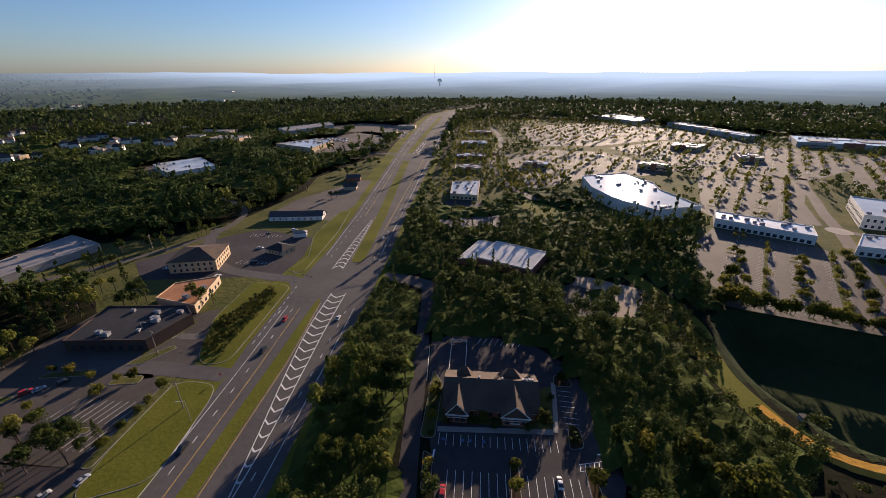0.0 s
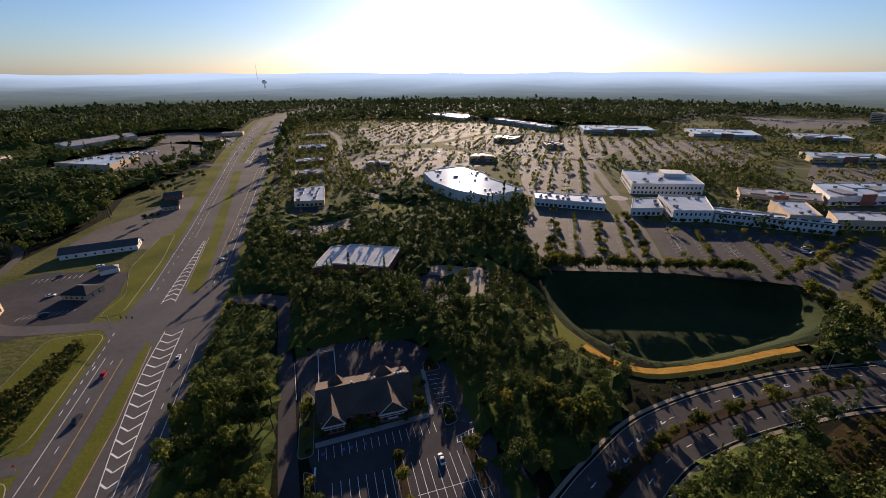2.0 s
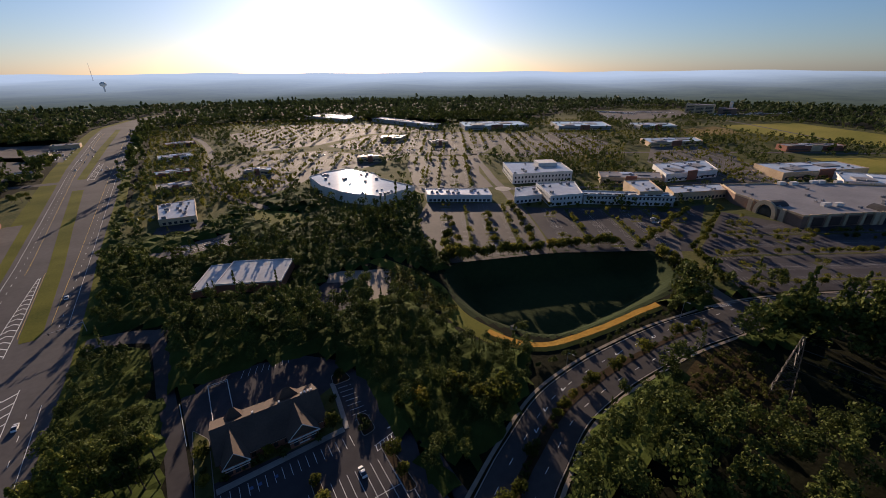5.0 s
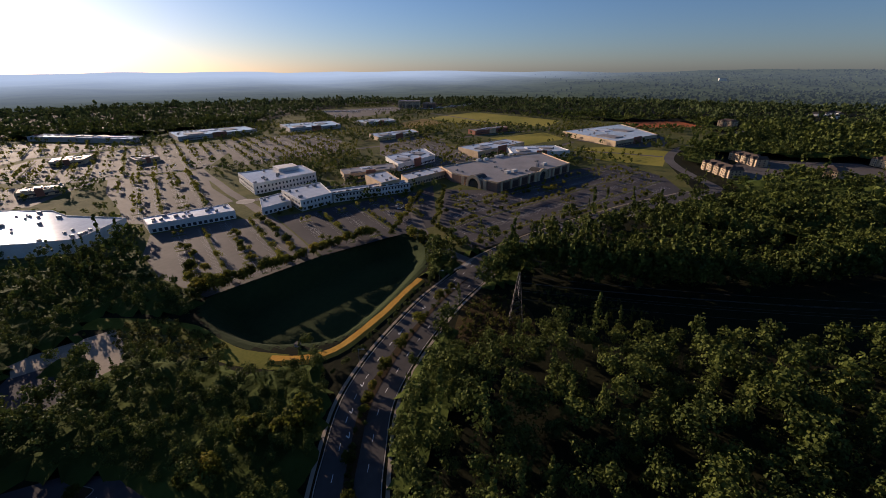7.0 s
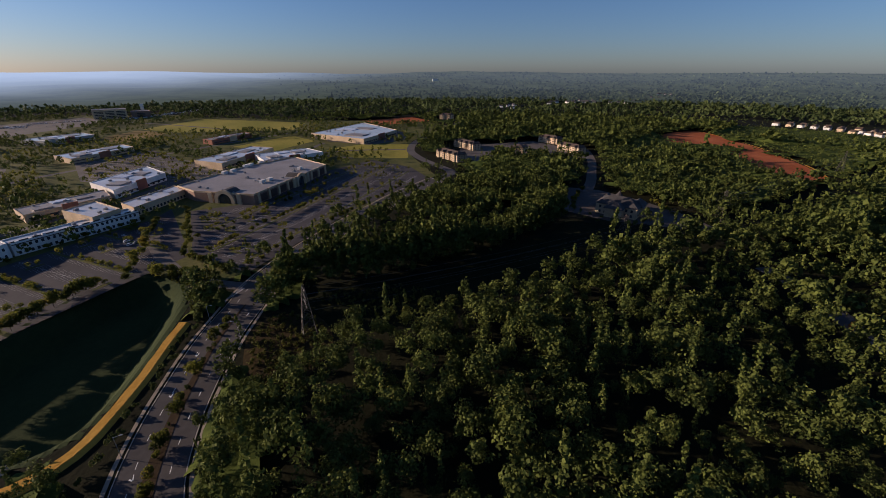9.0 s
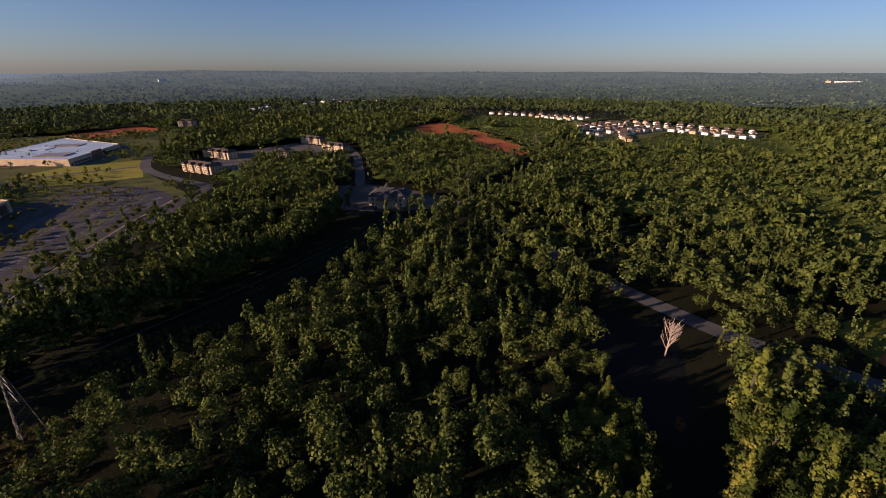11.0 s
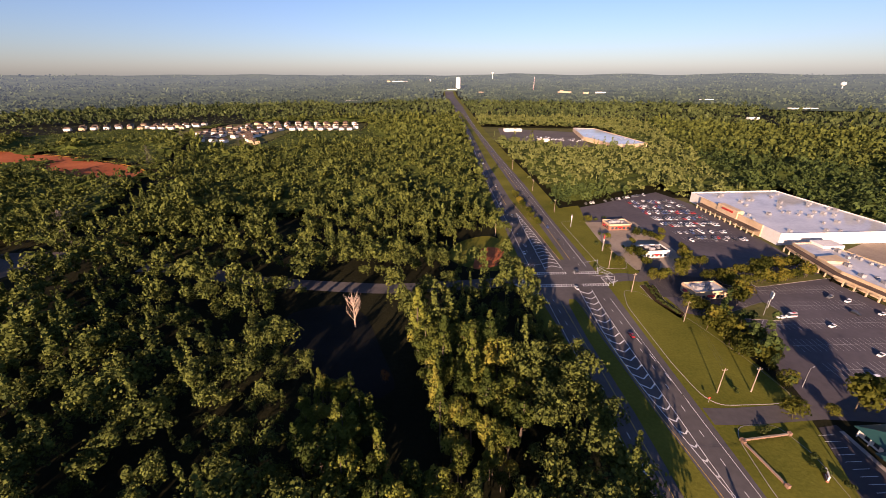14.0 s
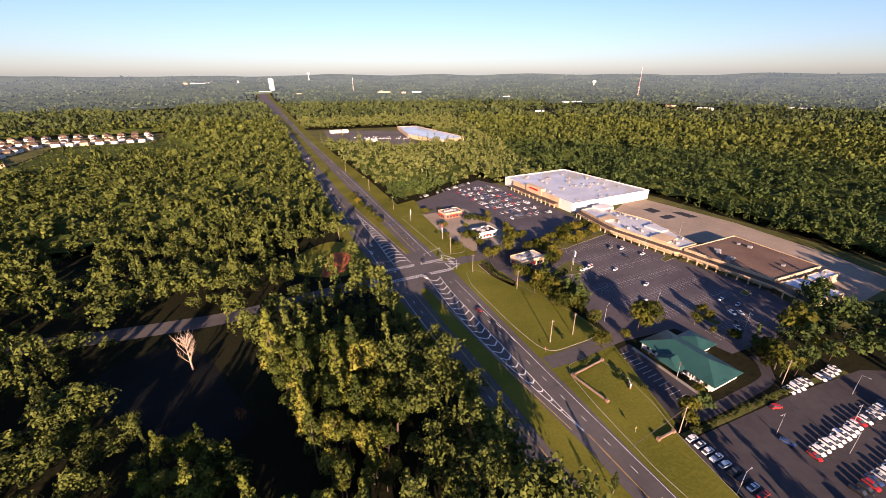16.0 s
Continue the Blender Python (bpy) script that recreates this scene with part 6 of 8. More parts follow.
# bright roofs far off in the haze
for x, y, w, d, h, wall, roof in ((-1480, 2300, 420, 60, 20, "wall_white", "roof_white"), (-1180, 1770, 300, 30, 18, "wall_white", "roof_white"), (-860, 990, 80, 50, 8, "wall_grey", "roof_grey"), (-570, 790, 60, 40, 7, "wall_grey", "roof_grey"), (-455, 770, 40, 26, 7, "wall_grey", "roof_grey"), (235, -3700, 260, 30, 20, "wall_white", "roof_white"), (330, -3690, 50, 40, 30, "wall_tan", "roof_grey"), (-20, -3690, 24, 20, 40, "wall_white", "roof_white"), (330, -1960, 110, 20, 12, "wall_white", "roof_white"), (-1320, -1460, 190, 40, 16, "wall_white", "roof_white"), (-940, -1195, 60, 24, 10, "wall_white", "roof_white"), (-1525, -1130, 40, 60, 14, "wall_tan", "roof_white"), (-1510, -980, 60, 90, 14, "wall_white", "roof_white"), (-1270, -1920, 120, 30, 16, "wall_white", "roof_white"), (-840, -2640, 160, 30, 22, "wall_tan", "roof_white"), (-1060, -2630, 120, 30, 22, "wall_white", "roof_white"), (-830, -2670, 40, 30, 28, "wall_tan", "roof_white"), (-960, -2605, 60, 30, 22, "wall_tan", "roof_white"), (-1790, -820, 70, 110, 12, "wall_white", "roof_white"), (360, -2035, 110, 20, 14, "wall_white", "roof_white"), (-160, -2950, 140, 40, 18, "wall_white", "roof_white"), (3560, -676, 60, 90, 46, "wall_white", "roof_white"), (-330, -2700, 60, 30, 14, "wall_tan", "roof_white")):
    o = [(x + p[0] * 0.5, y + p[1] * 0.5) for p in rect(w, d)]
    LOW.append((x, y, max(w, d) * 0.3, 160, 0.5))
    flat_building("distant_building", "distant pale building with a bright flat roof", o, h * 0.5, wall, roof, 0.8, 0, category="building", group="distant buildings", base=float(hills(np.array(float(x)), np.array(float(y)))))
for x, y in ((-900, 705), (-975, 810), (-710, 644), (-612, 638), (-760, 745), (-575, 717), (-698, 527), (-1500, 1345), (-1412, 1344), (-1526, 1500), (-840, 640), (-660, 720), (-1010, 700), (1666, -856), (1640, -900), (1610, -960), (1584, -1063), (1605, -777), (1560, -1110), (1780, -1398), (1987, -1594), (2030, -1640), (1740, -1340), (2060, -1800), (1480, -540), (1520, -600), (1700, -1000), (1690, -950)):
    for k in range(3):
        hx, hy = x + rng.uniform(-35, 35), y + rng.uniform(-35, 35)
        t = house("distant_house", "distant pale house with a grey pitched roof", hx, hy, rng.uniform(0, 180), 15, 11, 7, 4, "wall_white", "shingle_grey", 0.3, (), group="distant houses")
        t.location.z = float(hills(np.array(hx), np.array(hy)))
    LOW.append((x, y, 40, 130, 0.35))
for t in ((612, -138, 34, 90, 0.5), (690, -178, 30, 60, 0.5), (650, -262, 24, 70, 0.5), (700, -330, 34, 80, 0.45), (606, -330, 30, 70, 0.5), (1150, -250, 30, 150, 0.4), (326, -226, 26, 45, 0.45), (420, -560, 60, 60, 0.5), (590, -640, 150, 130, 0.42), (740, -690, 60, 60, 0.6), (320, -1040, 170, 300, 0.3), (400, -930, 80, 260, 0.3), (700, -1090, 220, 300, 0.3), (960, -980, 90, 140, 0.4), (-400, 510, 60, 70, 0.4), (-310, 690, 70, 90, 0.4), (-390, 900, 80, 110, 0.4), (-350, -840, 90, 110, 0.45), (-200, -960, 60, 100, 0.45), (-860, 990, 60, 140, 0.4), (-520, 780, 90, 110, 0.4), (330, -1960, 90, 260, 0.5), (-1320, -1460, 120, 260, 0.5), (-940, -1195, 50, 160, 0.5), (-1510, -1050, 110, 220, 0.5), (-840, -2640, 300, 260, 0.6), (-60, 245, 60, 40, 0.6)):
    LOW.append(t)


# ---- trees ----
def crown_arrays(seed, leaves, radius, base, top, size, kind="broad", puffs=14, droop=0.25):
    """Corner places of many small leaf sprays: on clumps set round a broad crown, or on whorls of a pine."""
    g = np.random.default_rng(seed)
    mid, half = (base + top) / 2, (top - base) / 2
    if kind == "broad":
        way = g.normal(size=(puffs, 3))
        way[:, 2] = np.abs(way[:, 2]) * (0.65 + droop) - droop
        way /= np.linalg.norm(way, axis=1, keepdims=True)
        hub = way * g.uniform(0.35, 0.76, (puffs, 1)) * [radius, radius, half] + [0, 0, mid]
        size_of = (g.uniform(0.31, 0.5, puffs) if droop < 0.5 else g.uniform(0.38, 0.58, puffs)) * radius
    else:
        h = np.linspace(0, 1, puffs)
        a = g.uniform(0, 2 * np.pi, puffs)
        out = radius * (1 - h) ** 0.8 * 0.6
        hub = np.stack([np.cos(a) * out, np.sin(a) * out, base + h * (top - base)], 1)
        size_of = radius * (0.52 - 0.32 * h)
    pick = g.integers(0, puffs, leaves)
    n = g.normal(size=(leaves, 3))
    n[:, 2] += 0.35
    n /= np.linalg.norm(n, axis=1, keepdims=True)
    at = hub[pick] + n * (size_of[pick] * g.uniform(0.75, 1.08, leaves))[:, None]
    n = n + g.normal(size=(leaves, 3)) * 0.27
    n /= np.linalg.norm(n, axis=1, keepdims=True)
    u = np.cross(n, g.normal(size=(leaves, 3)))
    u /= np.linalg.norm(u, axis=1, keepdims=True)
    v = np.cross(n, u)
    s = (size * g.uniform(0.6, 1.3, leaves) / 2)[:, None]
    e = g.uniform(0.55, 0.95, leaves)[:, None]
    bend = n * s * 0.35
    return np.stack([at - u * s - bend, at - v * s * e, at + u * s - bend, at + v * s * e], 1)


def quads_mesh(name, corners, mat):
    """One mesh of four-cornered sprays, from an array (count, 4, 3)."""
    me = bpy.data.meshes.new(name)
    n = len(corners)
    me.vertices.add(4 * n)
    me.vertices.foreach_set("co", corners.astype(np.float32).ravel())
    me.loops.add(4 * n)
    me.loops.foreach_set("vertex_index", np.arange(4 * n, dtype=np.int32))
    me.polygons.add(n)
    me.polygons.foreach_set("loop_start", np.arange(0, 4 * n, 4, dtype=np.int32))
    me.update(calc_edges=True)
    me.materials.append(mat)
    return me


def trunk_bm(h, r, base, seed, limbs=4):
    g = np.random.default_rng(seed)
    bm = bmesh.new()
    bend = g.uniform(-0.3, 0.3, 2)
    add_rod(bm, (0, 0, -0.2), (bend[0], bend[1], h * 0.5), r, r * 0.7, 6)
    add_rod(bm, (bend[0], bend[1], h * 0.5), (0, 0, h * 0.9), r * 0.7, r * 0.2, 5)
    for k in range(limbs):
        a = k * 2.4 + g.uniform(0, 1)
        z = h * g.uniform(0.35, 0.6)
        add_rod(bm, (bend[0], bend[1], z), (math.cos(a) * h * 0.2, math.sin(a) * h * 0.2, z + h * 0.2), r * 0.4, r * 0.12, 4)
    return bm


def tree(seed, label, h, radius, leaves, size, mat, kind="broad", base=None, bark="bark", category="tree", name="tree", puffs=14):
    t = thing(name, label, category)
    base = h * 0.2 if base is None else base
    part("trunk", trunk_bm(h, 0.02 * h, base, seed, 4 if kind == "broad" else 0), M[bark], t)
    part("crown", quads_mesh("crown", crown_arrays(seed, leaves, radius, base, h, size, kind, puffs, 0.25 if h > 10 else 0.7), M[mat]), None, t)
    return t


WOOD = [
    tree(1, "tall broadleaf tree with an uneven dark green crown", 17, 4.5, 1150, 0.78, "leaf_thing", base=5, puffs=20),
    tree(2, "broad leafy tree with clumped olive green crown", 15, 5.1, 1250, 0.8, "leaf_thing", base=4, puffs=22),
    tree(3, "slender broadleaf tree with an irregular crown", 19, 3.6, 1050, 0.74, "leaf_thing", base=6, puffs=20),
    tree(4, "tall pine with a narrow tapering crown", 21, 3.2, 800, 0.74, "leaf_thing", "pine", 7, puffs=22),
    tree(5, "rounded leafy tree with a dense crown", 13, 4.2, 1050, 0.74, "leaf_thing", base=3, puffs=18),
]
STREET = [
    tree(11, "small street tree with a rounded yellow-green crown", 6.8, 3.0, 640, 0.72, "leaf_street", base=0.9, puffs=16, name="street_tree"),
    tree(12, "young street tree with a narrow crown", 6.2, 2.3, 500, 0.68, "leaf_street", base=0.9, puffs=14, name="street_tree"),
    tree(13, "low ornamental tree with a wide crown", 5.4, 3.4, 660, 0.72, "leaf_street", base=0.7, puffs=17, name="street_tree"),
]
BUSH = [tree(21, "low rounded dark green shrub", 1.8, 1.4, 160, 0.5, "shrub", base=0.1, puffs=6, name="shrub", category="shrub")]
for k, t in enumerate(WOOD + STREET + BUSH):
    t.matrix_basis = pose(-40 + 9 * k, -30, 0)


def plant(kinds, x, y, scale=1.0, group=""):
    t = kinds[int(rng.integers(len(kinds)))]
    s = scale * rng.uniform(0.78, 1.28)
    ob = copy_thing(t, pose(x, y, 0, rng.uniform(-2, 2), rng.uniform(-2, 2), rng.uniform(0, 360)) @ Matrix.Diagonal((s, s, s * rng.uniform(0.9, 1.12), 1)))
    return tagged(ob, group=group)


def free(x, y):
    """Which places no road, lot, building or field takes up."""
    ok = np.ones(len(x), bool)
    for o in CLEAR:
        a = np.asarray(o)
        near = (x > a[:, 0].min()) & (x < a[:, 0].max()) & (y > a[:, 1].min()) & (y < a[:, 1].max()) & ok
        if near.any():
            i = np.where(near)[0]
            ok[i[inside(o, x[i], y[i])]] = False
    return ok


def scattered(x0, x1, y0, y1, step, jitter=0.45):
    """Places on a loose grid."""
    a, b = np.meshgrid(np.arange(x0, x1, step), np.arange(y0, y1, step))
    a, b = a.ravel() + rng.uniform(-jitter, jitter, a.size) * step, b.ravel() + rng.uniform(-jitter, jitter, b.size) * step
    return a, b


def growth(x, y):
    """How tall the woods grow at a place: scrub by the clinic, low before some clearings, full elsewhere."""
    wave = np.sin(x * 0.061 + 1.7 * np.sin(y * 0.033)) + np.sin(y * 0.073 + 1.3 * np.sin(x * 0.041)) + 0.8 * np.sin((x + y) * 0.031)
    s = (1.0 + 0.13 * wave) * np.where((x > -60) & (x < 150) & (y > 50) & (y < 480), 0.62, 1.0)
    for cx, cy, half, length, factor in LOW:
        r = math.hypot(cx, cy)
        ux, uy = -cx / r, -cy / r
        a, b = (x - cx) * ux + (y - cy) * uy, np.abs(-(x - cx) * uy + (y - cy) * ux)
        s = np.where((a > -half * 0.6) & (a < length) & (b < half), np.minimum(s, factor), s)
    return s


def stand(name, x, y, templates, low, high, mat, label, ground=None):
    """Very many trees in one mesh: template crowns turned and scaled, one for each place."""
    out = []
    n = len(x)
    kind = rng.integers(0, len(templates), n)
    turn, s, tall = rng.uniform(0, 2 * np.pi, n), rng.uniform(low, high, n), rng.uniform(0.85, 1.2, n)
    if ground is None:
        s = s * growth(x, y)
    z = hills(x, y) if ground is None else np.full(n, ground)
    for k, t in enumerate(templates):
        i = np.where(kind == k)[0]
        c, d = np.cos(turn[i])[:, None, None], np.sin(turn[i])[:, None, None]
        q = np.empty((len(i), *t.shape), np.float32)
        q[..., 0] = (t[..., 0] * c - t[..., 1] * d) * s[i][:, None, None] + x[i][:, None, None]
        q[..., 1] = (t[..., 0] * d + t[..., 1] * c) * s[i][:, None, None] + y[i][:, None, None]
        q[..., 2] = t[..., 2] * (s[i] * tall[i])[:, None, None] + z[i][:, None, None]
        out.append(q.reshape(-1, 4, 3))
    return tagged(new(name, quads_mesh(name, np.concatenate(out), mat)), label, "woods", kind="stuff")


# woods near the camera: single trees first, then the stand behind them
x, y = scattered(45, 430, -360, 50, 7.0, 0.6)
wx, wy = scattered(-70, 45, -360, 50, 5.9, 0.6)
x, y = np.concatenate([x, wx]), np.concatenate([y, wy])
sx, sy = scattered(-62, 430, 50, 330, 5.2, 0.6)
x, y = np.concatenate([x, sx]), np.concatenate([y, sy])
r = np.hypot(x, y)
ok = free(x, y) & (r > 60) & (r < 470) & (rng.random(len(x)) > 0.04)
x, y, r = x[ok], y[ok], r[ok]
order = np.argsort(np.where(y < 40, np.hypot(x - 8, y + 120), np.hypot(x + 35, y - 110) * 1.6))
single, rest_of = order[:165], order[165:]
for i in single:
    plant(WOOD, x[i], y[i], float(growth(x[i : i + 1], y[i : i + 1])[0]), "trees of the near woods")
near_templates = [crown_arrays(31, 130, 4.6, 4, 17, 1.75, puffs=16), crown_arrays(32, 140, 5.2, 4, 15, 1.8, puffs=16), crown_arrays(33, 110, 3.5, 5, 20, 1.65), crown_arrays(34, 90, 3.0, 5, 22, 1.6, "pine"), crown_arrays(35, 120, 4.2, 3, 12.5, 1.7), crown_arrays(36, 60, 2.7, 1, 8.5, 1.5, puffs=8)]
fine_templates = [crown_arrays(81, 250, 4.6, 4, 17, 1.24, puffs=20), crown_arrays(82, 270, 5.2, 4, 15, 1.28, puffs=20), crown_arrays(83, 220, 3.7, 5, 20, 1.2, puffs=18), crown_arrays(84, 170, 3.0, 5, 22, 1.15, "pine", 20), crown_arrays(85, 230, 4.3, 3, 12.5, 1.22, puffs=18), crown_arrays(86, 110, 2.8, 1, 8.5, 1.1, puffs=10)]
closest, close = r[rest_of] < 175, (r[rest_of] >= 175) & (r[rest_of] < 265)
leafy_templates = [crown_arrays(81, 420, 4.8, 4, 17, 0.98, puffs=22), crown_arrays(82, 450, 5.4, 4, 15, 1.0, puffs=22), crown_arrays(83, 360, 3.8, 5, 20, 0.95, puffs=20), crown_arrays(84, 280, 3.0, 5, 22, 0.92, "pine", 22), crown_arrays(85, 380, 4.5, 3, 12.5, 0.96, puffs=20)]
stand("nearest_woods", x[rest_of][closest], y[rest_of][closest], leafy_templates, 0.62, 1.35, M["leaf"], "dense mixed broadleaf woods with dark gaps")
stand("near_woods", x[rest_of][close], y[rest_of][close], fine_templates, 0.6, 1.42, M["leaf"], "dense mixed broadleaf woods round the valley")
close |= closest
stand("wooded_slope", x[rest_of][~close], y[rest_of][~close], near_templates, 0.6, 1.42, M["leaf"], "dense mixed broadleaf woods beyond the near trees")
edge_x, edge_y = [], []
for k, (ex, ey) in enumerate(smooth([(214, 52), (232, 30), (236, -20), (259, -84), (292, -148), (322, -180)], 4.0)):
    for off in (4, 9, 14, 19):
        edge_x.append(ex + off + rng.uniform(-2, 2)), edge_y.append(ey + rng.uniform(-2, 2))
stand("swathe_edge_woods", np.array(edge_x), np.array(edge_y), near_templates[:4], 1.0, 1.4, M["leaf"], "tall trees along the edge of the power line swathe")
western_templates = [crown_arrays(36, 120, 3.4, 2, 19, 1.7, "pine", 18), crown_arrays(37, 120, 4.6, 2, 15, 1.8), crown_arrays(38, 110, 3.8, 2, 18, 1.7), crown_arrays(39, 100, 4.4, 1, 12, 1.8)]
x, y = scattered(-470, -66, -420, 330, 7.8, 0.6)
r = np.hypot(x, y)
ok = (r < 470) & free(x, y) & ((x < -70) | (y < -360))
stand("western_woods", x[ok], y[ok], western_templates, 0.6, 1.25, M["leaf_pine"], "dense dark pine woods west of the highway")
# woods round about, to about a kilometre
x, y = scattered(-1250, 1250, -1250, 1250, 10.2, 0.6)
r = np.hypot(x, y)
ok = (r < 1250) & ((r >= 470) | (x > 430) | ((y < -360) & (x > -66)) | (y > 330))
x, y, r = x[ok], y[ok], r[ok]
ok = free(x, y)
x, y, r = x[ok], y[ok], r[ok]
light = (y < -370) & (x < -105) & (x > -330 + 0.35 * (y + 400))
mid_templates = [crown_arrays(41, 54, 5.0, 3, 16, 2.6, puffs=13), crown_arrays(42, 56, 5.6, 3, 14, 2.7, puffs=13), crown_arrays(43, 44, 3.8, 4, 20, 2.4, "pine", 14), crown_arrays(47, 30, 3.6, 1, 10, 2.3, puffs=8)]
pines = (x < -250) & (r < 760) & ~light
stand("pine_woods", x[pines], y[pines], mid_templates, 0.62, 1.3, M["leaf_pine"], "dark pine woods behind the plaza")
i = (r < 720) & ~light & ~pines
stand("surrounding_woods", x[i], y[i], mid_templates, 0.62, 1.38, M["leaf"], "mixed woods round the town")
outer_templates = [crown_arrays(44, 13, 5.2, 2, 16, 4.7, puffs=9), crown_arrays(45, 13, 5.6, 2, 14, 4.8, puffs=9), crown_arrays(46, 11, 4.2, 3, 19, 4.3, "pine", 9)]
i = (r >= 720) & ~light & ~pines
stand("outer_woods", x[i], y[i], outer_templates, 0.68, 1.38, M["leaf"], "mixed woods stretching away from the town")
i = light
stand("young_woods", x[i], y[i], mid_templates, 0.6, 1.15, M["leaf_light"], "bright young broadleaf woods along the highway")
# the understorey that closes the gaps between those trees
STEP = 13.0
ux, uy = np.meshgrid(np.arange(-1250, 1251, STEP), np.arange(-1250, 1251, STEP))
ur = np.hypot(ux, uy)
leafy = free(ux.ravel(), uy.ravel()).reshape(ux.shape) & (ur > 380) & (ur < 1260) & ~inside(SWATHE, ux, uy)
uz = (6.5 + rng.uniform(-3.0, 3.0, ux.shape)) * growth(ux.ravel(), uy.ravel()).reshape(ux.shape)
ux, uy = ux + rng.uniform(-3, 3, ux.shape), uy + rng.uniform(-3, 3, uy.shape)
cells = leafy[:-1, :-1] & leafy[1:, :-1] & leafy[:-1, 1:] & leafy[1:, 1:]
wide = ux.shape[1]
faces = [(r_ * wide + k, r_ * wide + k + 1, (r_ + 1) * wide + k + 1, (r_ + 1) * wide + k) for r_, k in zip(*(v.tolist() for v in np.where(cells)))]
tagged(new("understorey", mesh_of("understorey", np.stack([ux, uy, uz], -1).reshape(-1, 3).tolist(), faces, M["understorey"])), "dense low growth under the woods", "woods", kind="stuff")
STEP = 5.0
ux, uy = np.meshgrid(np.arange(-60, 330, STEP), np.arange(40, 480, STEP))
leafy = free(ux.ravel(), uy.ravel()).reshape(ux.shape)
uz = np.where(leafy, 1.9 + rng.uniform(-1.3, 1.5, ux.shape), -0.3)
ux, uy = ux + rng.uniform(-1.5, 1.5, ux.shape), uy + rng.uniform(-1.5, 1.5, uy.shape)
cells = (leafy[:-1, :-1].astype(int) + leafy[1:, :-1] + leafy[:-1, 1:] + leafy[1:, 1:]) >= 2
wide = ux.shape[1]
faces = [(r_ * wide + k, r_ * wide + k + 1, (r_ + 1) * wide + k + 1, (r_ + 1) * wide + k) for r_, k in zip(*(v.tolist() for v in np.where(cells)))]
tagged(new("thicket", mesh_of("thicket", np.stack([ux, uy, uz], -1).reshape(-1, 3).tolist(), faces, M["understorey"])), "tangled low growth under the trees of the slope", "woods", kind="stuff")
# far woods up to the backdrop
far_templates = [crown_arrays(51, 8, 7, 0, 13, 7.0, puffs=6), crown_arrays(52, 8, 8, 0, 15, 7.4, puffs=6), crown_arrays(53, 7, 6, 0, 17, 6.4, puffs=6)]
x, y = scattered(-2000, 2000, -2000, 2000, 18, 0.7)
r = np.hypot(x, y)
ok = (r > 1235) & (r < 1980)
x, y = x[ok], y[ok]
ok = free(x, y)
stand("far_woods", x[ok], y[ok], far_templates, 0.7, 1.3, M["leaf_far"], "far woods fading towards the horizon")
# the backdrop: far woods that rise to low ridges on the skyline
AROUND = 540
rr = np.geomspace(1900, 4900, 80)
tt = np.linspace(0, 2 * np.pi, AROUND + 1)[:-1]
rx, ry = np.outer(rr, np.cos(tt)), np.outer(rr, np.sin(tt))
lump = np.sin(rx * 0.006 + 2 * np.sin(ry * 0.003)) * np.sin(ry * 0.007 + 2 * np.sin(rx * 0.004))
rz = hills(rx, ry) + 7 + 4 * lump
rz[(ry < 0) & (np.abs(rx + 130) < 75) & (rr[:, None] < 2900)] -= 30
faces = [(i * AROUND + k, (i + 1) * AROUND + k, (i + 1) * AROUND + (k + 1) % AROUND, i * AROUND + (k + 1) % AROUND) for i in range(len(rr) - 1) for k in range(AROUND)]
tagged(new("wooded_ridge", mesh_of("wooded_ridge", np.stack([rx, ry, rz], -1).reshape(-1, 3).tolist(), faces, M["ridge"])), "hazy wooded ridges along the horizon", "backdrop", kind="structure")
ring_templates = [crown_arrays(54, 4, 10, 4, 16, 11.0, puffs=4), crown_arrays(55, 4, 11, 4, 19, 12.0, puffs=4), crown_arrays(56, 4, 8, 4, 14, 10.0, puffs=4)]
a, b = rng.uniform(0, 2 * np.pi, 46000), 1950 * (4700 / 1950) ** rng.random(46000)
x, y = b * np.cos(a), b * np.sin(a)
sunward = (x * sun_way.x + y * sun_way.y) / b
ok = ((y > 0) | (np.abs(x + 130) > 40) | (b > 2900)) & (rng.random(len(x)) > np.clip((sunward - 0.1) / 0.4, 0, 1))
# these treetops share the ridge material and its painted haze glow
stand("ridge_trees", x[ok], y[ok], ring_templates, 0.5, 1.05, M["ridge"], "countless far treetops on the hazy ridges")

# low scrub by the pylon and on the cleared strip
scrub_templates = [crown_arrays(91, 34, 1.3, 0, 1.8, 0.8, puffs=6, droop=0.7), crown_arrays(92, 30, 1.0, 0, 2.6, 0.7, puffs=6, droop=0.7), crown_arrays(93, 26, 1.5, 0, 1.2, 0.8, puffs=6, droop=0.7)]
sx, sy = [], []
for o, step in (([(190, 62), (205, 51), (198, 28), (172, 20), (148, 34), (150, 54)], 3.0), ([(100, 225), (118, 205), (110, 150), (95, 165), (88, 200)], 3.0), ([(210, 96), (236, 95), (250, 100), (270, 130), (266, 132), (248, 106), (226, 100)], 2.6), ([(-124, 140), (-116, 142), (-116, 198), (-124, 207), (-129, 182), (-134, 168), (-130, 150)], 2.4), ([(200, 20), (182, -10), (196, -60), (225, -20), (226, 34)], 4.0)):
    a, b = scattered(min(p[0] for p in o), max(p[0] for p in o), min(p[1] for p in o), max(p[1] for p in o), step, 0.6)
    i = inside(o, a, b)
    sx.append(a[i]), sy.append(b[i])
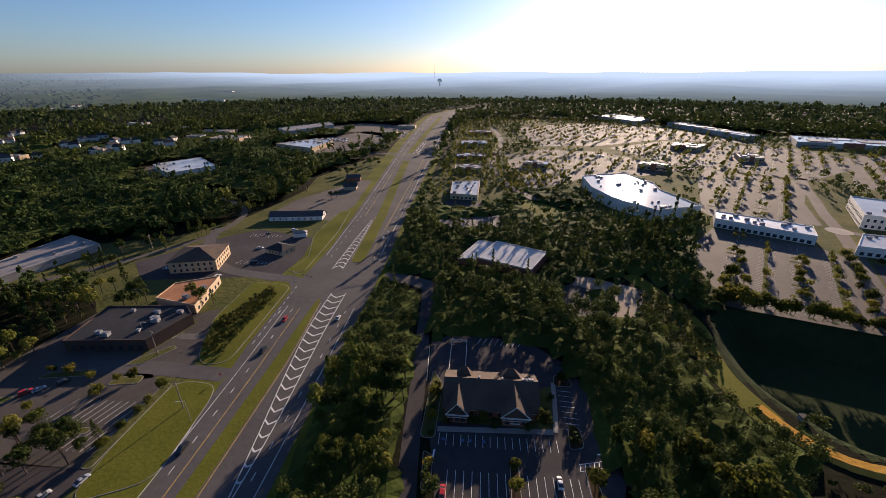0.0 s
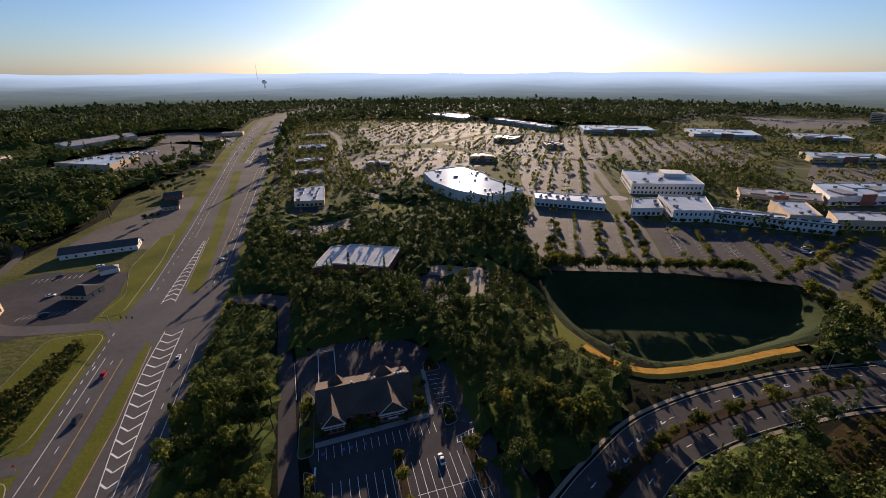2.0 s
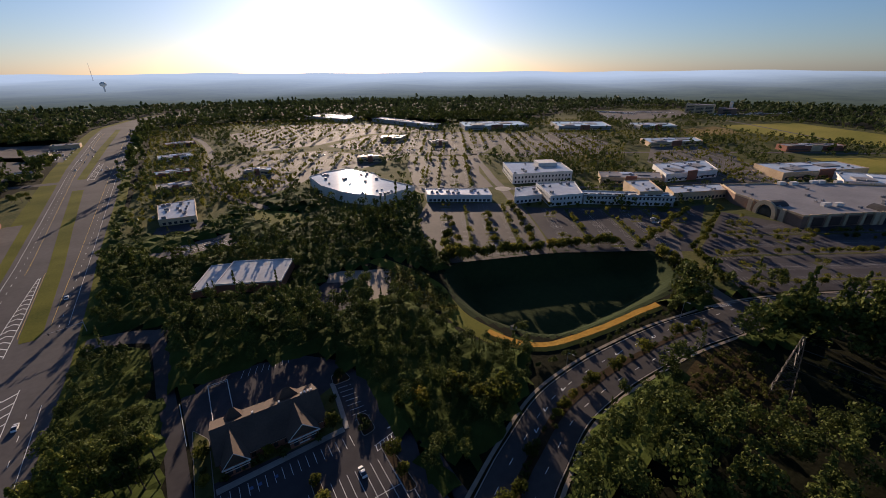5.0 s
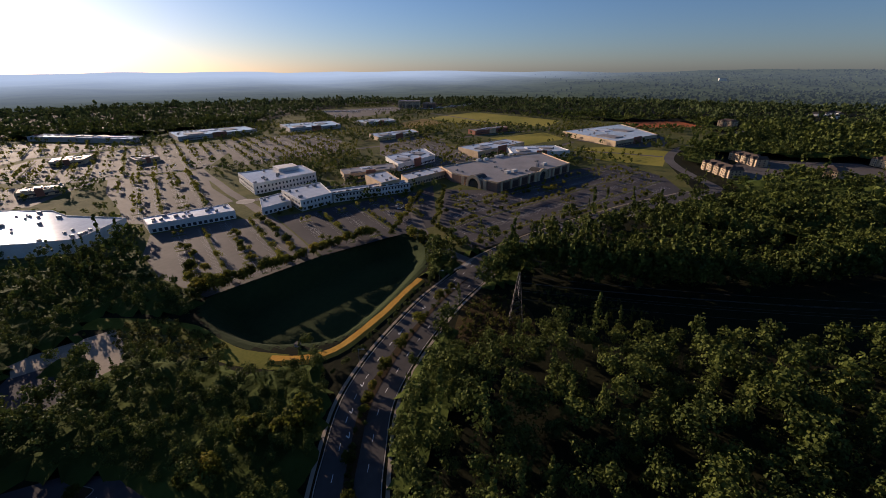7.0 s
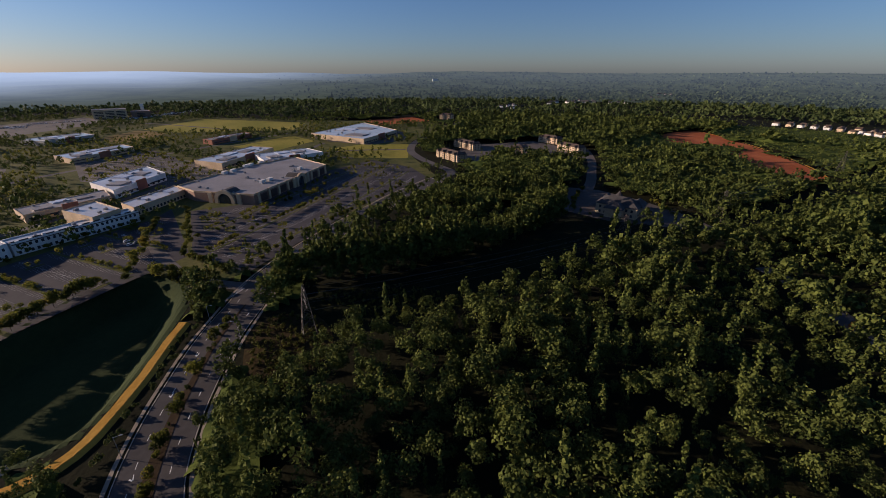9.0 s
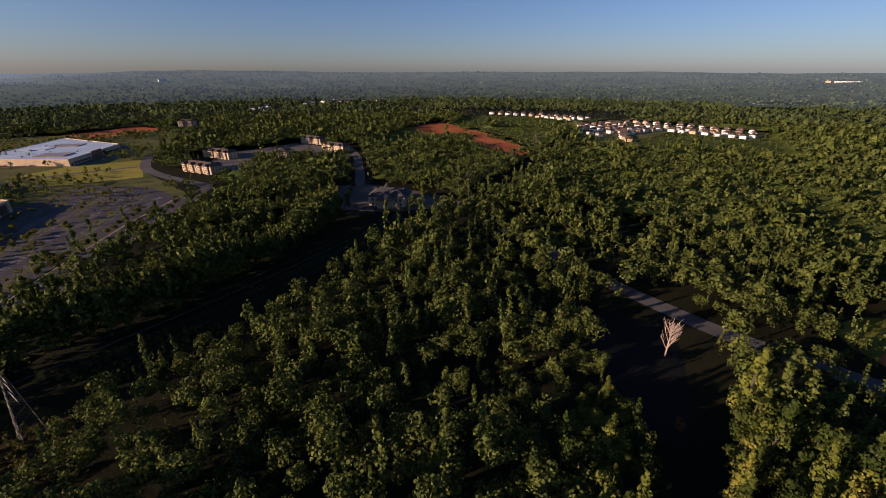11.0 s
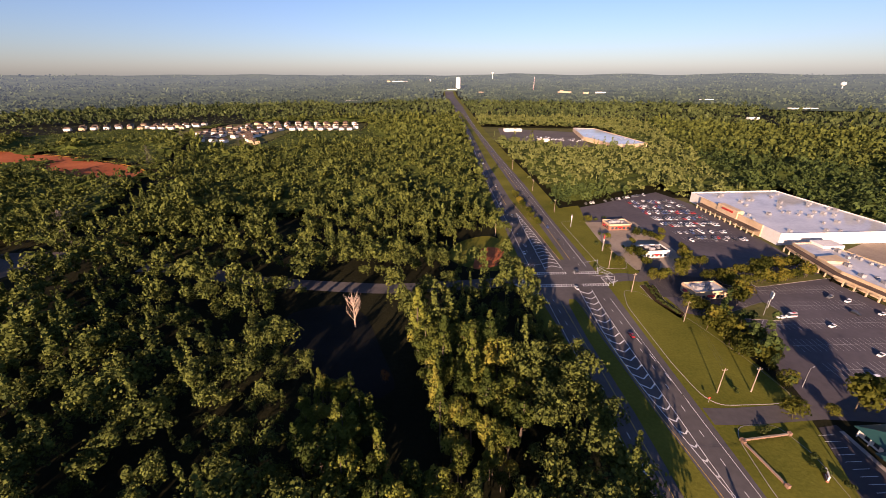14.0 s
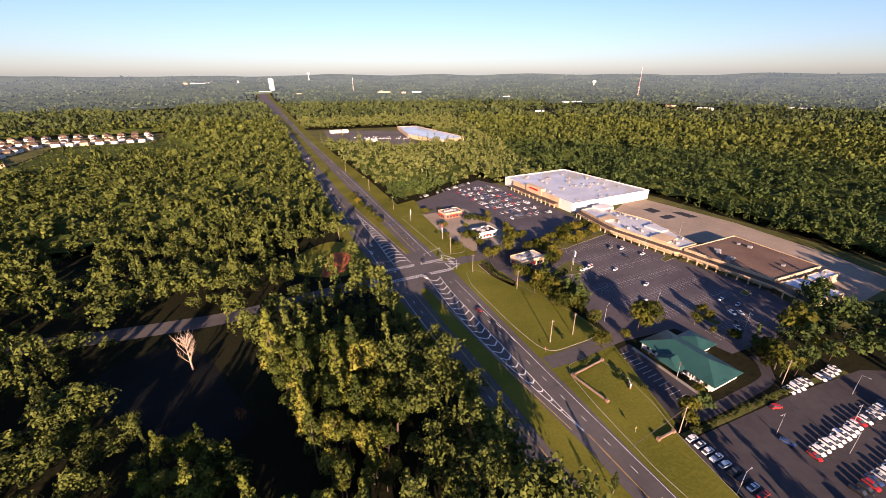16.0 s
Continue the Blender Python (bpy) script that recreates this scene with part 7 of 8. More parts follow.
stand("scrub", np.concatenate(sx), np.concatenate(sy), scrub_templates, 0.7, 1.6, M["scrub_leaf"], "low olive and brown scrub on cleared ground", 0.0)

# ---- street and parking-lot trees ----
def free_of_buildings(x, y):
    ok = np.ones(len(x), bool)
    for o in FOOTPRINTS:
        ok &= ~inside(o, x, y)
    return ok


street_templates = [crown_arrays(61, 170, 2.6, 0.9, 6.2, 0.85, puffs=13, droop=0.7), crown_arrays(62, 140, 2.1, 0.9, 5.8, 0.8, puffs=12, droop=0.7), crown_arrays(63, 170, 2.9, 0.7, 5.2, 0.85, puffs=13, droop=0.7)]
lot_x, lot_y = [np.array([p[0] for p in LOT_TREES])], [np.array([p[1] for p in LOT_TREES])]
for o, step in (([(-52, 400), (50, 450), (40, 600), (20, 1000), (-45, 1100)], 10), ([(400, 320), (460, 300), (640, 420), (560, 480), (440, 440)], 10), ([(640, 660), (900, 470), (1010, 400), (960, 250), (760, 350), (700, 480)], 13), ([(820, 90), (1000, 140), (1130, 100), (1040, -40), (900, -110), (780, -100)], 13), ([(560, 900), (760, 830), (1000, 700), (900, 620), (600, 760)], 14), ([(20, 1000), (240, 1090), (420, 1010), (560, 900), (420, 1090), (200, 1190), (-40, 1180)], 14), ([(30, 420), (60, 430), (100, 480), (110, 500), (60, 520), (20, 480)], 8), ([(560, 130), (640, -30), (700, -60), (720, 60), (640, 160)], 13)):
    xs, ys = [p[0] for p in o], [p[1] for p in o]
    a, b = scattered(min(xs), max(xs), min(ys), max(ys), step, 0.3)
    i = inside(o, a, b) & free_of_buildings(a, b)
    lot_x.append(a[i]), lot_y.append(b[i])
a, b = scattered(-50, 1450, -200, 1150, 10.5, 0.6)
i = inside(RETAIL, a, b)
for o in RETAIL_LOTS:
    i &= ~inside(o, a, b)
i &= free_of_buildings(a, b) & (rng.random(len(a)) < 0.45 + 0.45 * np.sin(a * 0.021 + 2 * np.sin(b * 0.013)))
belt_x, belt_y = a[i], b[i]
lot_x, lot_y = np.concatenate(lot_x), np.concatenate(lot_y)
far = np.hypot(lot_x, lot_y) > 470
thin_templates = [crown_arrays(64, 16, 3.0, 0.9, 6.4, 2.0, puffs=7, droop=0.7), crown_arrays(65, 16, 3.3, 0.8, 5.6, 2.1, puffs=7, droop=0.7)]
belt_templates = [crown_arrays(66, 26, 3.1, 0.8, 7.4, 1.9, puffs=9, droop=0.7), crown_arrays(67, 28, 3.6, 0.8, 6.6, 2.0, puffs=9, droop=0.7), crown_arrays(68, 22, 2.4, 0.8, 8.0, 1.7, puffs=8, droop=0.7)]
stand("tree_belts", belt_x, belt_y, belt_templates, 0.8, 1.7, M["leaf"], "belts of green trees between shops and lots", 0)
stand("far_parking_lot_trees", lot_x[far], lot_y[far], thin_templates, 0.8, 1.35, M["leaf_lot"], "small trees dotted over far parking lots", 0)
stand("parking_lot_trees", lot_x[~far], lot_y[~far], street_templates, 0.65, 1.1, M["leaf_yellow"], "small trees dotted over the parking lots", 0)


def row(kinds, a, b, n, scale=1.0, wander=1.0, group="street trees"):
    for k in range(n):
        t = (k + 0.5) / n
        plant(kinds, a[0] + (b[0] - a[0]) * t + rng.uniform(-wander, wander), a[1] + (b[1] - a[1]) * t + rng.uniform(-wander, wander), scale, group)


row(STREET, (262, 150), (385, 178), 14, 1.0, 2)
row(STREET, (262, 86), (300, 130), 8, 0.95, 1.5)
row(STREET, (305, 128), (412, 162), 14, 1.0, 2)
row(STREET, (146, 208), (264, 166), 34, 1.35, 2)
row(STREET, (136, 212), (150, 206), 6, 1.5, 3)
row(STREET, (252, 98), (275, 140), 12, 1.3, 2.5)
row(BUSH, (205, 92), (236, 92), 10, 1.6, 2, "shrubs")
row(STREET, (270, 84), (460, -48), 22, 0.9, 3)
row(STREET, (310, 112), (450, 26), 16, 0.7, 3)
row(STREET, (330, 130), (480, 40), 16, 0.7, 3)
row(STREET, (160, 230), (190, 285), 7, 0.9, 3)
row(STREET, (185, 215), (225, 275), 8, 0.9, 3)
row(STREET, (208, 195), (262, 285), 9, 1.0, 2)
row(STREET, (135, 205), (165, 240), 7, 1.3, 5)
row(STREET, (270, 272), (315, 240), 6, 0.8, 1)
row(STREET, (330, 235), (390, 188), 9, 0.7, 1)
for kinds, scale, group, places in (
    (WOOD, 0.72, "trees beside the lots", [(-162, 84), (-156, 88), (-144, 87), (-142, 93), (-151, 181), (-145, 182), (-158, 184), (-194, 186), (-240, 163), (-238, 175), (-266, 178), (-252, 201), (-246, 236), (-125, 62), (-131, 64), (-138, 66), (-146, 68), (-208, 92), (-212, 104), (-211, 118), (-215, 133)]),
    (STREET, 0.75, "young trees of the western lots", [(-162, 122), (-150, 122), (-144, 124), (-127, 119), (-127, 111), (-127, 106), (-127, 98), (-127, 90), (-172, 104), (-150, 113), (-182, 124), (-174, 125)]),
    (WOOD, 0.72, "trees beside the lots", [(-208, 196), (-214, 193), (-221, 191), (-228, 188), (-236, 186), (-205, 170), (-212, 175), (-220, 179)]),
    (STREET, 0.9, "young trees of the clinic", [(5, 113.5), (27, 113), (38, 137), (-13.5, 92), (-13, 86), (15, 94), (14.5, 86), (15, 76), (40, 90), (40, 82), (-15, 112), (-15, 124)]),
    (STREET, 1.7, "bright trees by the clinic", [(53, 108), (78, 95), (74, 101), (86, 89), (58, 104)]),
    (BUSH, 1.3, "shrubs of the clinic", [(36, 106), (38, 108), (37, 111), (30, 114), (29, 120), (31, 126), (-9, 111), (-3, 113), (1, 112), (9, 111), (21, 111), (-14, 130), (-14, 106), (-14.5, 118)]),
    (STREET, 1.45, "trees before the plaza", [(-156, -184), (-150, -172), (-150, -162), (-146, -155), (-157, -151), (-152, -144), (-150, -133), (-148, -168), (-144, -176), (-153, -178), (-184, -246), (-186, -231), (-190, -226), (-196, -220), (-163, -235), (-143, -230), (-146, -236), (-167, -241), (-140, -117)]),
    (STREET, 1.6, "trees before the plaza", [(-153, -158), (-156, -170), (-152, -180), (-154, -150), (-159, -163), (-147, -163), (-158, -178)]),
    (STREET, 2.1, "large trees by the restaurant", [(-173, -120), (-167, -119), (-201, -78), (-198, -71), (-231, -80)]),
    (WOOD, 0.6, "trees beside the car lot", [(-206, -72), (-229, -68), (-139, -72), (-86, -59)]),
    (STREET, 1.7, "trees round the drive-in", [(-147, -228), (-152, -232), (-178, -228), (-184, -222), (-186, -214), (-182, -204), (-176, -198), (-146, -196), (-150, -190)]),
    (STREET, 0.95, "small trees by the restaurant", [(-156, -118), (-199, -110), (-200, -101), (-202, -92), (-195, -74), (-210, -110), (-211, -115), (-152, -76)]),
    (BUSH, 1.1, "round bushes by the sign", [(-129, -96), (-134, -88), (-132, -99), (-127, -131), (-131, -93), (-122, -110), (-125, -111)]),
    (STREET, 1.2, "trees round the restaurants", [(-150, -262), (-146, -268), (-152, -276), (-182, -262), (-178, -300), (-168, -304), (-140, -338), (-158, -290), (-175, -305), (-190, -307), (-134, -280), (-132, -254), (-142, -300), (-180, -292), (-186, -270), (-148, -250), (-178, -250)]),
    (BUSH, 1.2, "shrubs round the restaurants", [(-114, -249), (-150, -256), (-156, -258), (-148, -283), (-170, -284), (-176, -258), (-188, -256), (-190, -240), (-130, -290), (-140, -310), (-150, -345), (-160, -350), (-176, -348)]),
):
    for x, y in places:
        plant(kinds, x, y, scale, group)
for (cx, cy), spread_, count, scale in (((-240, 176), 15, 9, 0.85), ((-216, 160), 9, 4, 0.8), ((-190, 178), 7, 4, 0.7), ((-248, 220), 8, 5, 0.7), ((-207, 130), 7, 4, 0.7), ((-152, 84), 12, 9, 0.75), ((-134, 88), 6, 4, 0.65), ((-240, 262), 14, 7, 0.6), ((-220, 285), 10, 5, 0.6), ((-216, 340), 12, 6, 0.75), ((-218, 390), 14, 8, 0.85), ((-196, 420), 12, 6, 0.8), ((-150, 395), 10, 4, 0.55), ((-165, 500), 14, 6, 0.7), ((-150, 560), 14, 6, 0.7), ((-300, 240), 12, 5, 0.8)):
    for k in range(count):
        a = k * 2.4
        q = spread_ * math.sqrt((k + 0.5) / count)
        px, py = cx + q * math.cos(a), cy + q * math.sin(a)
        if bool(free_of_buildings(np.array([px]), np.array([py]))[0]):
            plant(WOOD, px, py, scale, "trees beside the lots")
row(BUSH, (-136, -223), (-134, -205), 9, 0.95, 0.4, "hedge bushes")
row(BUSH, (-134, -205), (-138, -190), 8, 0.95, 0.4, "hedge bushes")
row(BUSH, (-139, -222), (-137, -206), 7, 0.85, 0.4, "hedge bushes")
row(STREET, (-204, -222), (-250, -231), 10, 1.5, 1.2)
row(STREET, (-200, -234), (-252, -245), 11, 1.45, 1.2)
row(WOOD, (-190, -68), (-240, -66), 7, 0.5, 3, "trees beside the car lot")
row(BUSH, (-130, -64), (-188, -61), 26, 0.9, 0.8, "hedge bushes")
plant(STREET, -132, -67, 1.5, "large trees by the restaurant")
plant(STREET, -136, -70, 1.5, "large trees by the restaurant")
row(STREET, (-94, -330), (-93, -430), 12, 1.0, 2)
row(STREET, (352, -290), (300, -280), 6, 0.8, 2, "trees of the lodge")
row(STREET, (360, -205), (400, -240), 6, 0.9, 2, "trees of the lodge")
row(BUSH, (112, 96), (205, 90), 14, 1.4, 2.0, "shrubs")
for p in smooth(BOULEVARD):
    if 58 < p[0] < 205:
        for k in range(2):
            plant(STREET if rng.random() < 0.3 else BUSH, p[0] + rng.uniform(-2.6, 2.6), p[1] + rng.uniform(-0.7, 0.7), rng.uniform(0.7, 1.05), "median plants")

# ---- vehicles ----
PAINTS = {name: material(name + "_car_paint", tuple(0.85 * v for v in c), c, 0.28, 3, 0.3, spec=0.6) for name, c in dict(white=(0.75, 0.75, 0.74), silver=(0.42, 0.43, 0.45), black=(0.02, 0.02, 0.022), red=(0.4, 0.02, 0.02), blue=(0.03, 0.06, 0.18), grey=(0.13, 0.135, 0.14)).items()}


def lofted(sections, closed=True):
    """A hull through cross-sections of equal count."""
    bm = bmesh.new()
    rings = [[bm.verts.new(p) for p in s] for s in sections]
    for r, s in zip(rings, rings[1:]):
        for k in range(len(r)):
            j = (k + 1) % len(r)
            bm.faces.new((r[k], r[j], s[j], s[k]))
    bm.faces.new(rings[0][::-1])
    bm.faces.new(rings[-1])
    bmesh.ops.recalc_face_normals(bm, faces=bm.faces)
    return bm


def hull(profile, half, low, tumble=0.0):
    """A car hull: along x, each profile entry (x, height, width factor)."""
    return lofted([[(x, -half * f, low), (x, -half * f, low + (h - low) * 0.6), (x, -half * f * (0.86 - tumble), h), (x, half * f * (0.86 - tumble), h), (x, half * f, low + (h - low) * 0.6), (x, half * f, low)] for x, h, f in profile])


def car(kind, paint, label, wheels=True):
    t = thing(kind, label, "car" if kind != "pickup_truck" else "pickup truck", group="parked and passing cars")
    L, W, tall = {"sedan": (4.7, 0.9, 1.45), "suv": (4.8, 0.96, 1.75), "pickup_truck": (5.6, 0.98, 1.85), "van": (6.2, 1.05, 2.5)}[kind]
    a = L / 2
    deck = {"sedan": 0.92, "suv": 1.05, "pickup_truck": 1.1, "van": 1.15}[kind]
    part("body", hull([(-a, deck * 0.75, 0.8), (-a + 0.15, deck * 0.96, 0.95), (-a * 0.5, deck, 1), (a * 0.4, deck, 1), (a * 0.8, deck * 0.86, 0.97), (a, deck * 0.6, 0.8)], W, 0.28), PAINTS[paint], t)
    cab = {"sedan": (-a * 0.8, -a * 0.4, a * 0.1, a * 0.54), "suv": (-a * 0.97, -a * 0.8, a * 0.16, a * 0.54), "pickup_truck": (-a * 0.28, -a * 0.14, a * 0.2, a * 0.54), "van": (-a * 0.97, -a * 0.93, a * 0.55, a * 0.78)}[kind]
    part("window", hull([(cab[0], deck, 0.9), (cab[1], tall - 0.06, 0.86), (cab[2], tall - 0.06, 0.86), (cab[3], deck, 0.9)], W, deck - 0.1), M["glass"], t, "dark glass")
    part("roof", hull([(cab[1] + 0.08, tall - 0.04, 0.74), (cab[1] + 0.25, tall, 0.77), (cab[2] - 0.25, tall, 0.77), (cab[2] - 0.08, tall - 0.04, 0.74)], W, tall - 0.1), PAINTS[paint], t)
    for sx in (-0.62, 0.62) if wheels else ():
        for sy in (-1, 1):
            part("wheel", rod((a * sx, sy * (W - 0.2), 0.33), (a * sx, sy * (W + 0.01), 0.33), 0.33, None, 10), M["tyre"], t)
    return t


FLEET = [car("sedan", "white", "white sedan standing on the asphalt"), car("suv", "white", "white sport utility vehicle standing on the asphalt"), car("sedan", "silver", "silver sedan standing on the asphalt"), car("suv", "black", "black sport utility vehicle standing on the asphalt"), car("sedan", "red", "red sedan standing on the asphalt"), car("sedan", "blue", "dark blue sedan standing on the asphalt"), car("suv", "grey", "grey sport utility vehicle standing on the asphalt"), car("pickup_truck", "white", "white pickup truck standing on the asphalt"), car("pickup_truck", "black", "black pickup truck standing on the asphalt"), car("van", "white", "white delivery van standing on the asphalt"), car("suv", "red", "red sport utility vehicle standing on the asphalt")]
FAR_FLEET = [car(kind, paint, "far " + paint + " car standing on the asphalt", False) for kind, paint in (("suv", "white"), ("sedan", "silver"), ("suv", "grey"), ("sedan", "black"), ("sedan", "red"), ("suv", "blue"))]
for k, c in enumerate(FAR_FLEET):
    c.matrix_basis = pose(-175 - 3 * k, 880, 0.06, 0, 0, 90)
for k, c in enumerate(FLEET):
    c.matrix_basis = pose(-128.5 + 0 * k, 2 + 3 * k, 0.03, 0, 0, 180)


def park(x, y, turn, which=None):
    i = int(rng.choice([0, 1, 2, 2, 3, 3, 5, 6, 6, 7, 8, 4])) if which is None else which
    return copy_thing(FLEET[i] if math.hypot(x, y) < 330 else FAR_FLEET[i % 6], pose(x, y, 0.06, 0, 0, turn + rng.uniform(-2, 2)))


# dealer's lot
for k in range(9):
    park(-128.5, -62 + 3.0 * k, 178, [1, 0, 1, 7, 1, 8, 3, 0, 4][k])
for x0, yy, n, colours in ((-188, -60.5, 5, [0, 1, 7, 1, 0]), (-209, -59, 5, [1, 5, 0, 1, 0]), (-160, -39, 17, [4, 1, 0, 1, 1, 0, 7, 1, 0, 1, 10, 1, 8, 0, 2, 1, 3]), (-157, -25, 16, [8, 3, 10, 5, 2, 1, 0, 1, 0, 1, 7, 1, 0, 3, 2, 1])):
    for k in range(n):
        park(x0 - 3.3 * k, yy + rng.uniform(-0.4, 0.4), 84, colours[k % len(colours)])
for x, y, a, w in ((-173, -57.5, 160, 10), (-148, -24, 60, 10), (-158, -46, 100, 5)):
    park(x, y, a, w)
ambulance = car("van", "white", "white van with a red side stripe on the plaza's lot")
tagged(ambulance, category="van", group="parked and passing cars")
ambulance.matrix_basis = pose(-198, -186, 0.06, 0, 0, 8)
for s in (-1, 1):
    part("stripe", box(-2.4, s * 1.06 - 0.02, 0.85, 1.2, s * 1.06 + 0.02, 1.15), M["red"], ambulance, "red side stripe")
part("roof_marking", box(-2.0, -0.7, 2.5, -0.2, 0.7, 2.54), M["red"], ambulance, "red roof marking")
# plaza lot
for yy in np.arange(-400, -290, 17.0):
    for x in np.arange(-253, -206, 2.75):
        for s in (-2.7, 2.7):
            if rng.random() < (0.62 if yy < -320 else 0.3):
                park(x, yy + s, 90 if s > 0 else -90)
for x in np.arange(-160, -245, -3.0):
    if rng.random() < 0.7:
        park(x, -396 - (-160 - x) * 0.4, 90)
for x, y, a, w in ((-191.5, -185, 5, 0), (-212, -176, 20, 0), (-194, -137, 10, 1), (-250, -186, 10, 0), (-236, -187, 100, 3), (-213, -152, 20, 0), (-237, -120, 10, 0), (-228, -108, 70, 1), (-232, -106, 70, 0), (-240, -112, 10, 2), (-220, -100, 60, 3), (-216, -98, 60, 0), (-244, -200, 20, 1), (-238, -205, 20, 6), (-158, -206, 95, 8), (-163, -205, 95, 3), (-172, -243, 30, 2), (-170, -200, 10, 2)):
    park(x, y, a, w)
# on the highway
for x, y, a, w in ((-70.8, -97, 90, 1), (-74.8, -70, 92, 8), (-102.3, -172, -88, 4), (-91, -222, -88, 0), (-98.5, -245, -88, 3), (-103, -300, -90, 3), (-102, -330, -90, 5), (-74, -290, 90, 2), (-70, -276, 90, 0), (-77, -360, 90, 2), (-73, -400, 90, 1), (-79, -470, 90, 0), (-75, -520, 90, 2), (-80, -600, 90, 0), (-84, -680, 90, 1), (-80, -760, 90, 2), (-86, -860, 90, 0), (-106, -420, -90, 3), (-106, -560, -90, 2), (-108, -700, -90, 5), (-92, -1000, 90, 1), (-88, -1100, 90, 0), (-71.8, 176, 92, 0), (-99.5, 172, -90, 10), (-98.2, 146, -90, 8), (-99.5, 92, -90, 8), (-73, 288, 90, 1), (-125, 720, -90, 0), (-122, 780, -90, 2), (-129, 800, -90, 1), (-126, 850, -90, 0), (-120, 880, -90, 2), (-118, 830, -90, 9), (-90, 690, 90, 3), (-88, 705, 90, 2), (-126, 905, -90, 1), (-131, 930, -90, 0), (-95, 700, 90, 0), (-91, 720, 90, 1)):
    park(x, y, a, w)
# western lots
for x, y, a, w in ((-163, 212, 70, 0), (-161.5, 208, 70, 2), (-164.5, 216, 70, 1), (-154, 72, 40, 3), (-123.5, 78, 80, 2), (-123.5, 69, 80, 0), (-205, 224, 30, 0), (-203, 232, 30, 3), (-152, 238, 40, 3), (-160, 262, 10, 0), (-168, 290, 60, 9), (-150, 300, 30, 0), (-140, 345, 60, 2), (-182, 112, 60, 10), (-178, 114, 60, 2), (-172, 119, 60, 3), (-190, 104, 60, 5), (-139, 64, 40, 1), (-142, 60, 40, 0), (-131, 72, 70, 2), (-130, 62, 70, 1), (-27, 420, 0, 2), (-33, 430, 90, 1), (29, 90, 90, 0), (-8, 84, 90, 10), (330, 176, -34, 0), (334, 173, -34, 2), (338, 182, -34, 0), (352, 190, 60, 1)):
    park(x, y, a, w)
for k in range(40):
    park(rng.uniform(-190, -150), rng.uniform(820, 960), 90)
    park(rng.uniform(1000, 1300), rng.uniform(720, 800), 30)

far_paint = material("far_car_paint", (0.03, 0.03, 0.035), (0.7, 0.7, 0.7), 0.3, 0.2, 0.05, islands=1.6, spec=0.6)
CAR_SIDE = [(-2.3, 0.3), (-2.3, 0.95), (-1.9, 1.05), (-1.3, 1.5), (0.4, 1.5), (1.1, 0.98), (2.2, 0.8), (2.3, 0.3)]
verts, faces = [], []
for a, b, rows_, count, fill in (((1100, 935), (1165, 765), 5, 60, 0.6), ((1330, 600), (1640, 480), 6, 90, 0.6), ((1230, 800), (1290, 700), 3, 34, 0.6), ((640, 560), (700, 520), 2, 18, 0.4), ((300, 610), (390, 560), 2, 26, 0.35), ((120, 620), (190, 640), 2, 24, 0.35), ((840, 20), (900, -60), 2, 26, 0.4), ((-330, 770), (-250, 760), 4, 28, 0.6), ((-200, -860), (-300, -800), 4, 30, 0.4)):
    a, b = Vector(a), Vector(b)
    d = (b - a).normalized()
    side = Vector((-d.y, d.x))
    for r_ in range(rows_):
        for k in range(count):
            if rng.random() < fill:
                c = a.lerp(b, (k + 0.5) / count) + side * (r_ * 9.0)
                n = len(verts)
                for s_ in (-0.9, 0.9):
                    verts += [(c.x + side.x * px + d.x * s_, c.y + side.y * px + d.y * s_, 0.05 + pz) for px, pz in CAR_SIDE]
                faces += [tuple(range(n, n + 8)), tuple(range(n + 15, n + 7, -1))] + [(n + k_, n + 8 + k_, n + 8 + (k_ + 1) % 8, n + (k_ + 1) % 8) for k_ in range(8)]
tagged(new("far_parked_cars", mesh_of("far_parked_cars", verts, faces, far_paint)), "rows of far parked cars glinting in the sun", "cars", kind="stuff")

# ---- poles, lamps, pylons and masts ----
def utility_pole(x, y, h=12.0, turn=0.0):
    t = thing("utility_pole", "weathered wooden utility pole with a crossarm", "utility pole", (x, y, 0), turn, "utility poles")
    part("pole", rod((0, 0, -0.3), (0, 0, h), 0.24, 0.17, 8), M["timber"], t)
    part("crossarm", box(-1.2, -0.08, h - 1.0, 1.2, 0.08, h - 0.8), M["timber"], t)
    for k in (-1.0, 0, 1.0):
        part("insulator", rod((k, 0, h - 0.8), (k, 0, h - 0.55), 0.06, 0.04, 6), M["wall_white"], t)
    return t


POLES = [(-119.5, -131), (-134, -131), (-136, -183), (-127, -66), (-190, -64), (-235, -64), (-123, -250), (-123, -216), (-120, -371), (-130, -278), (-118, -450), (-116, -560), (-54, -313), (-112, 110), (-146, 140), (-236, 251)]
for x, y in POLES:
    utility_pole(x, y, 13.0, 90 if x < -180 else 0)


def street_lamp(x, y, turn, h=10.0):
    t = thing("street_lamp", "slim steel street lamp with a bent arm", "street lamp", (x, y, 0), turn, "street lamps")
    part("pole", rod((0, 0, 0), (0, 0, h), 0.11, 0.07, 8), M["steel"], t)
    part("arm", rod((0, 0, h - 0.1), (2.2, 0, h + 0.2), 0.06, 0.05, 6), M["steel"], t)
    part("lamp_head", box(1.9, -0.18, h + 0.12, 2.9, 0.18, h + 0.32, 0.04), M["steel"], t)
    return t


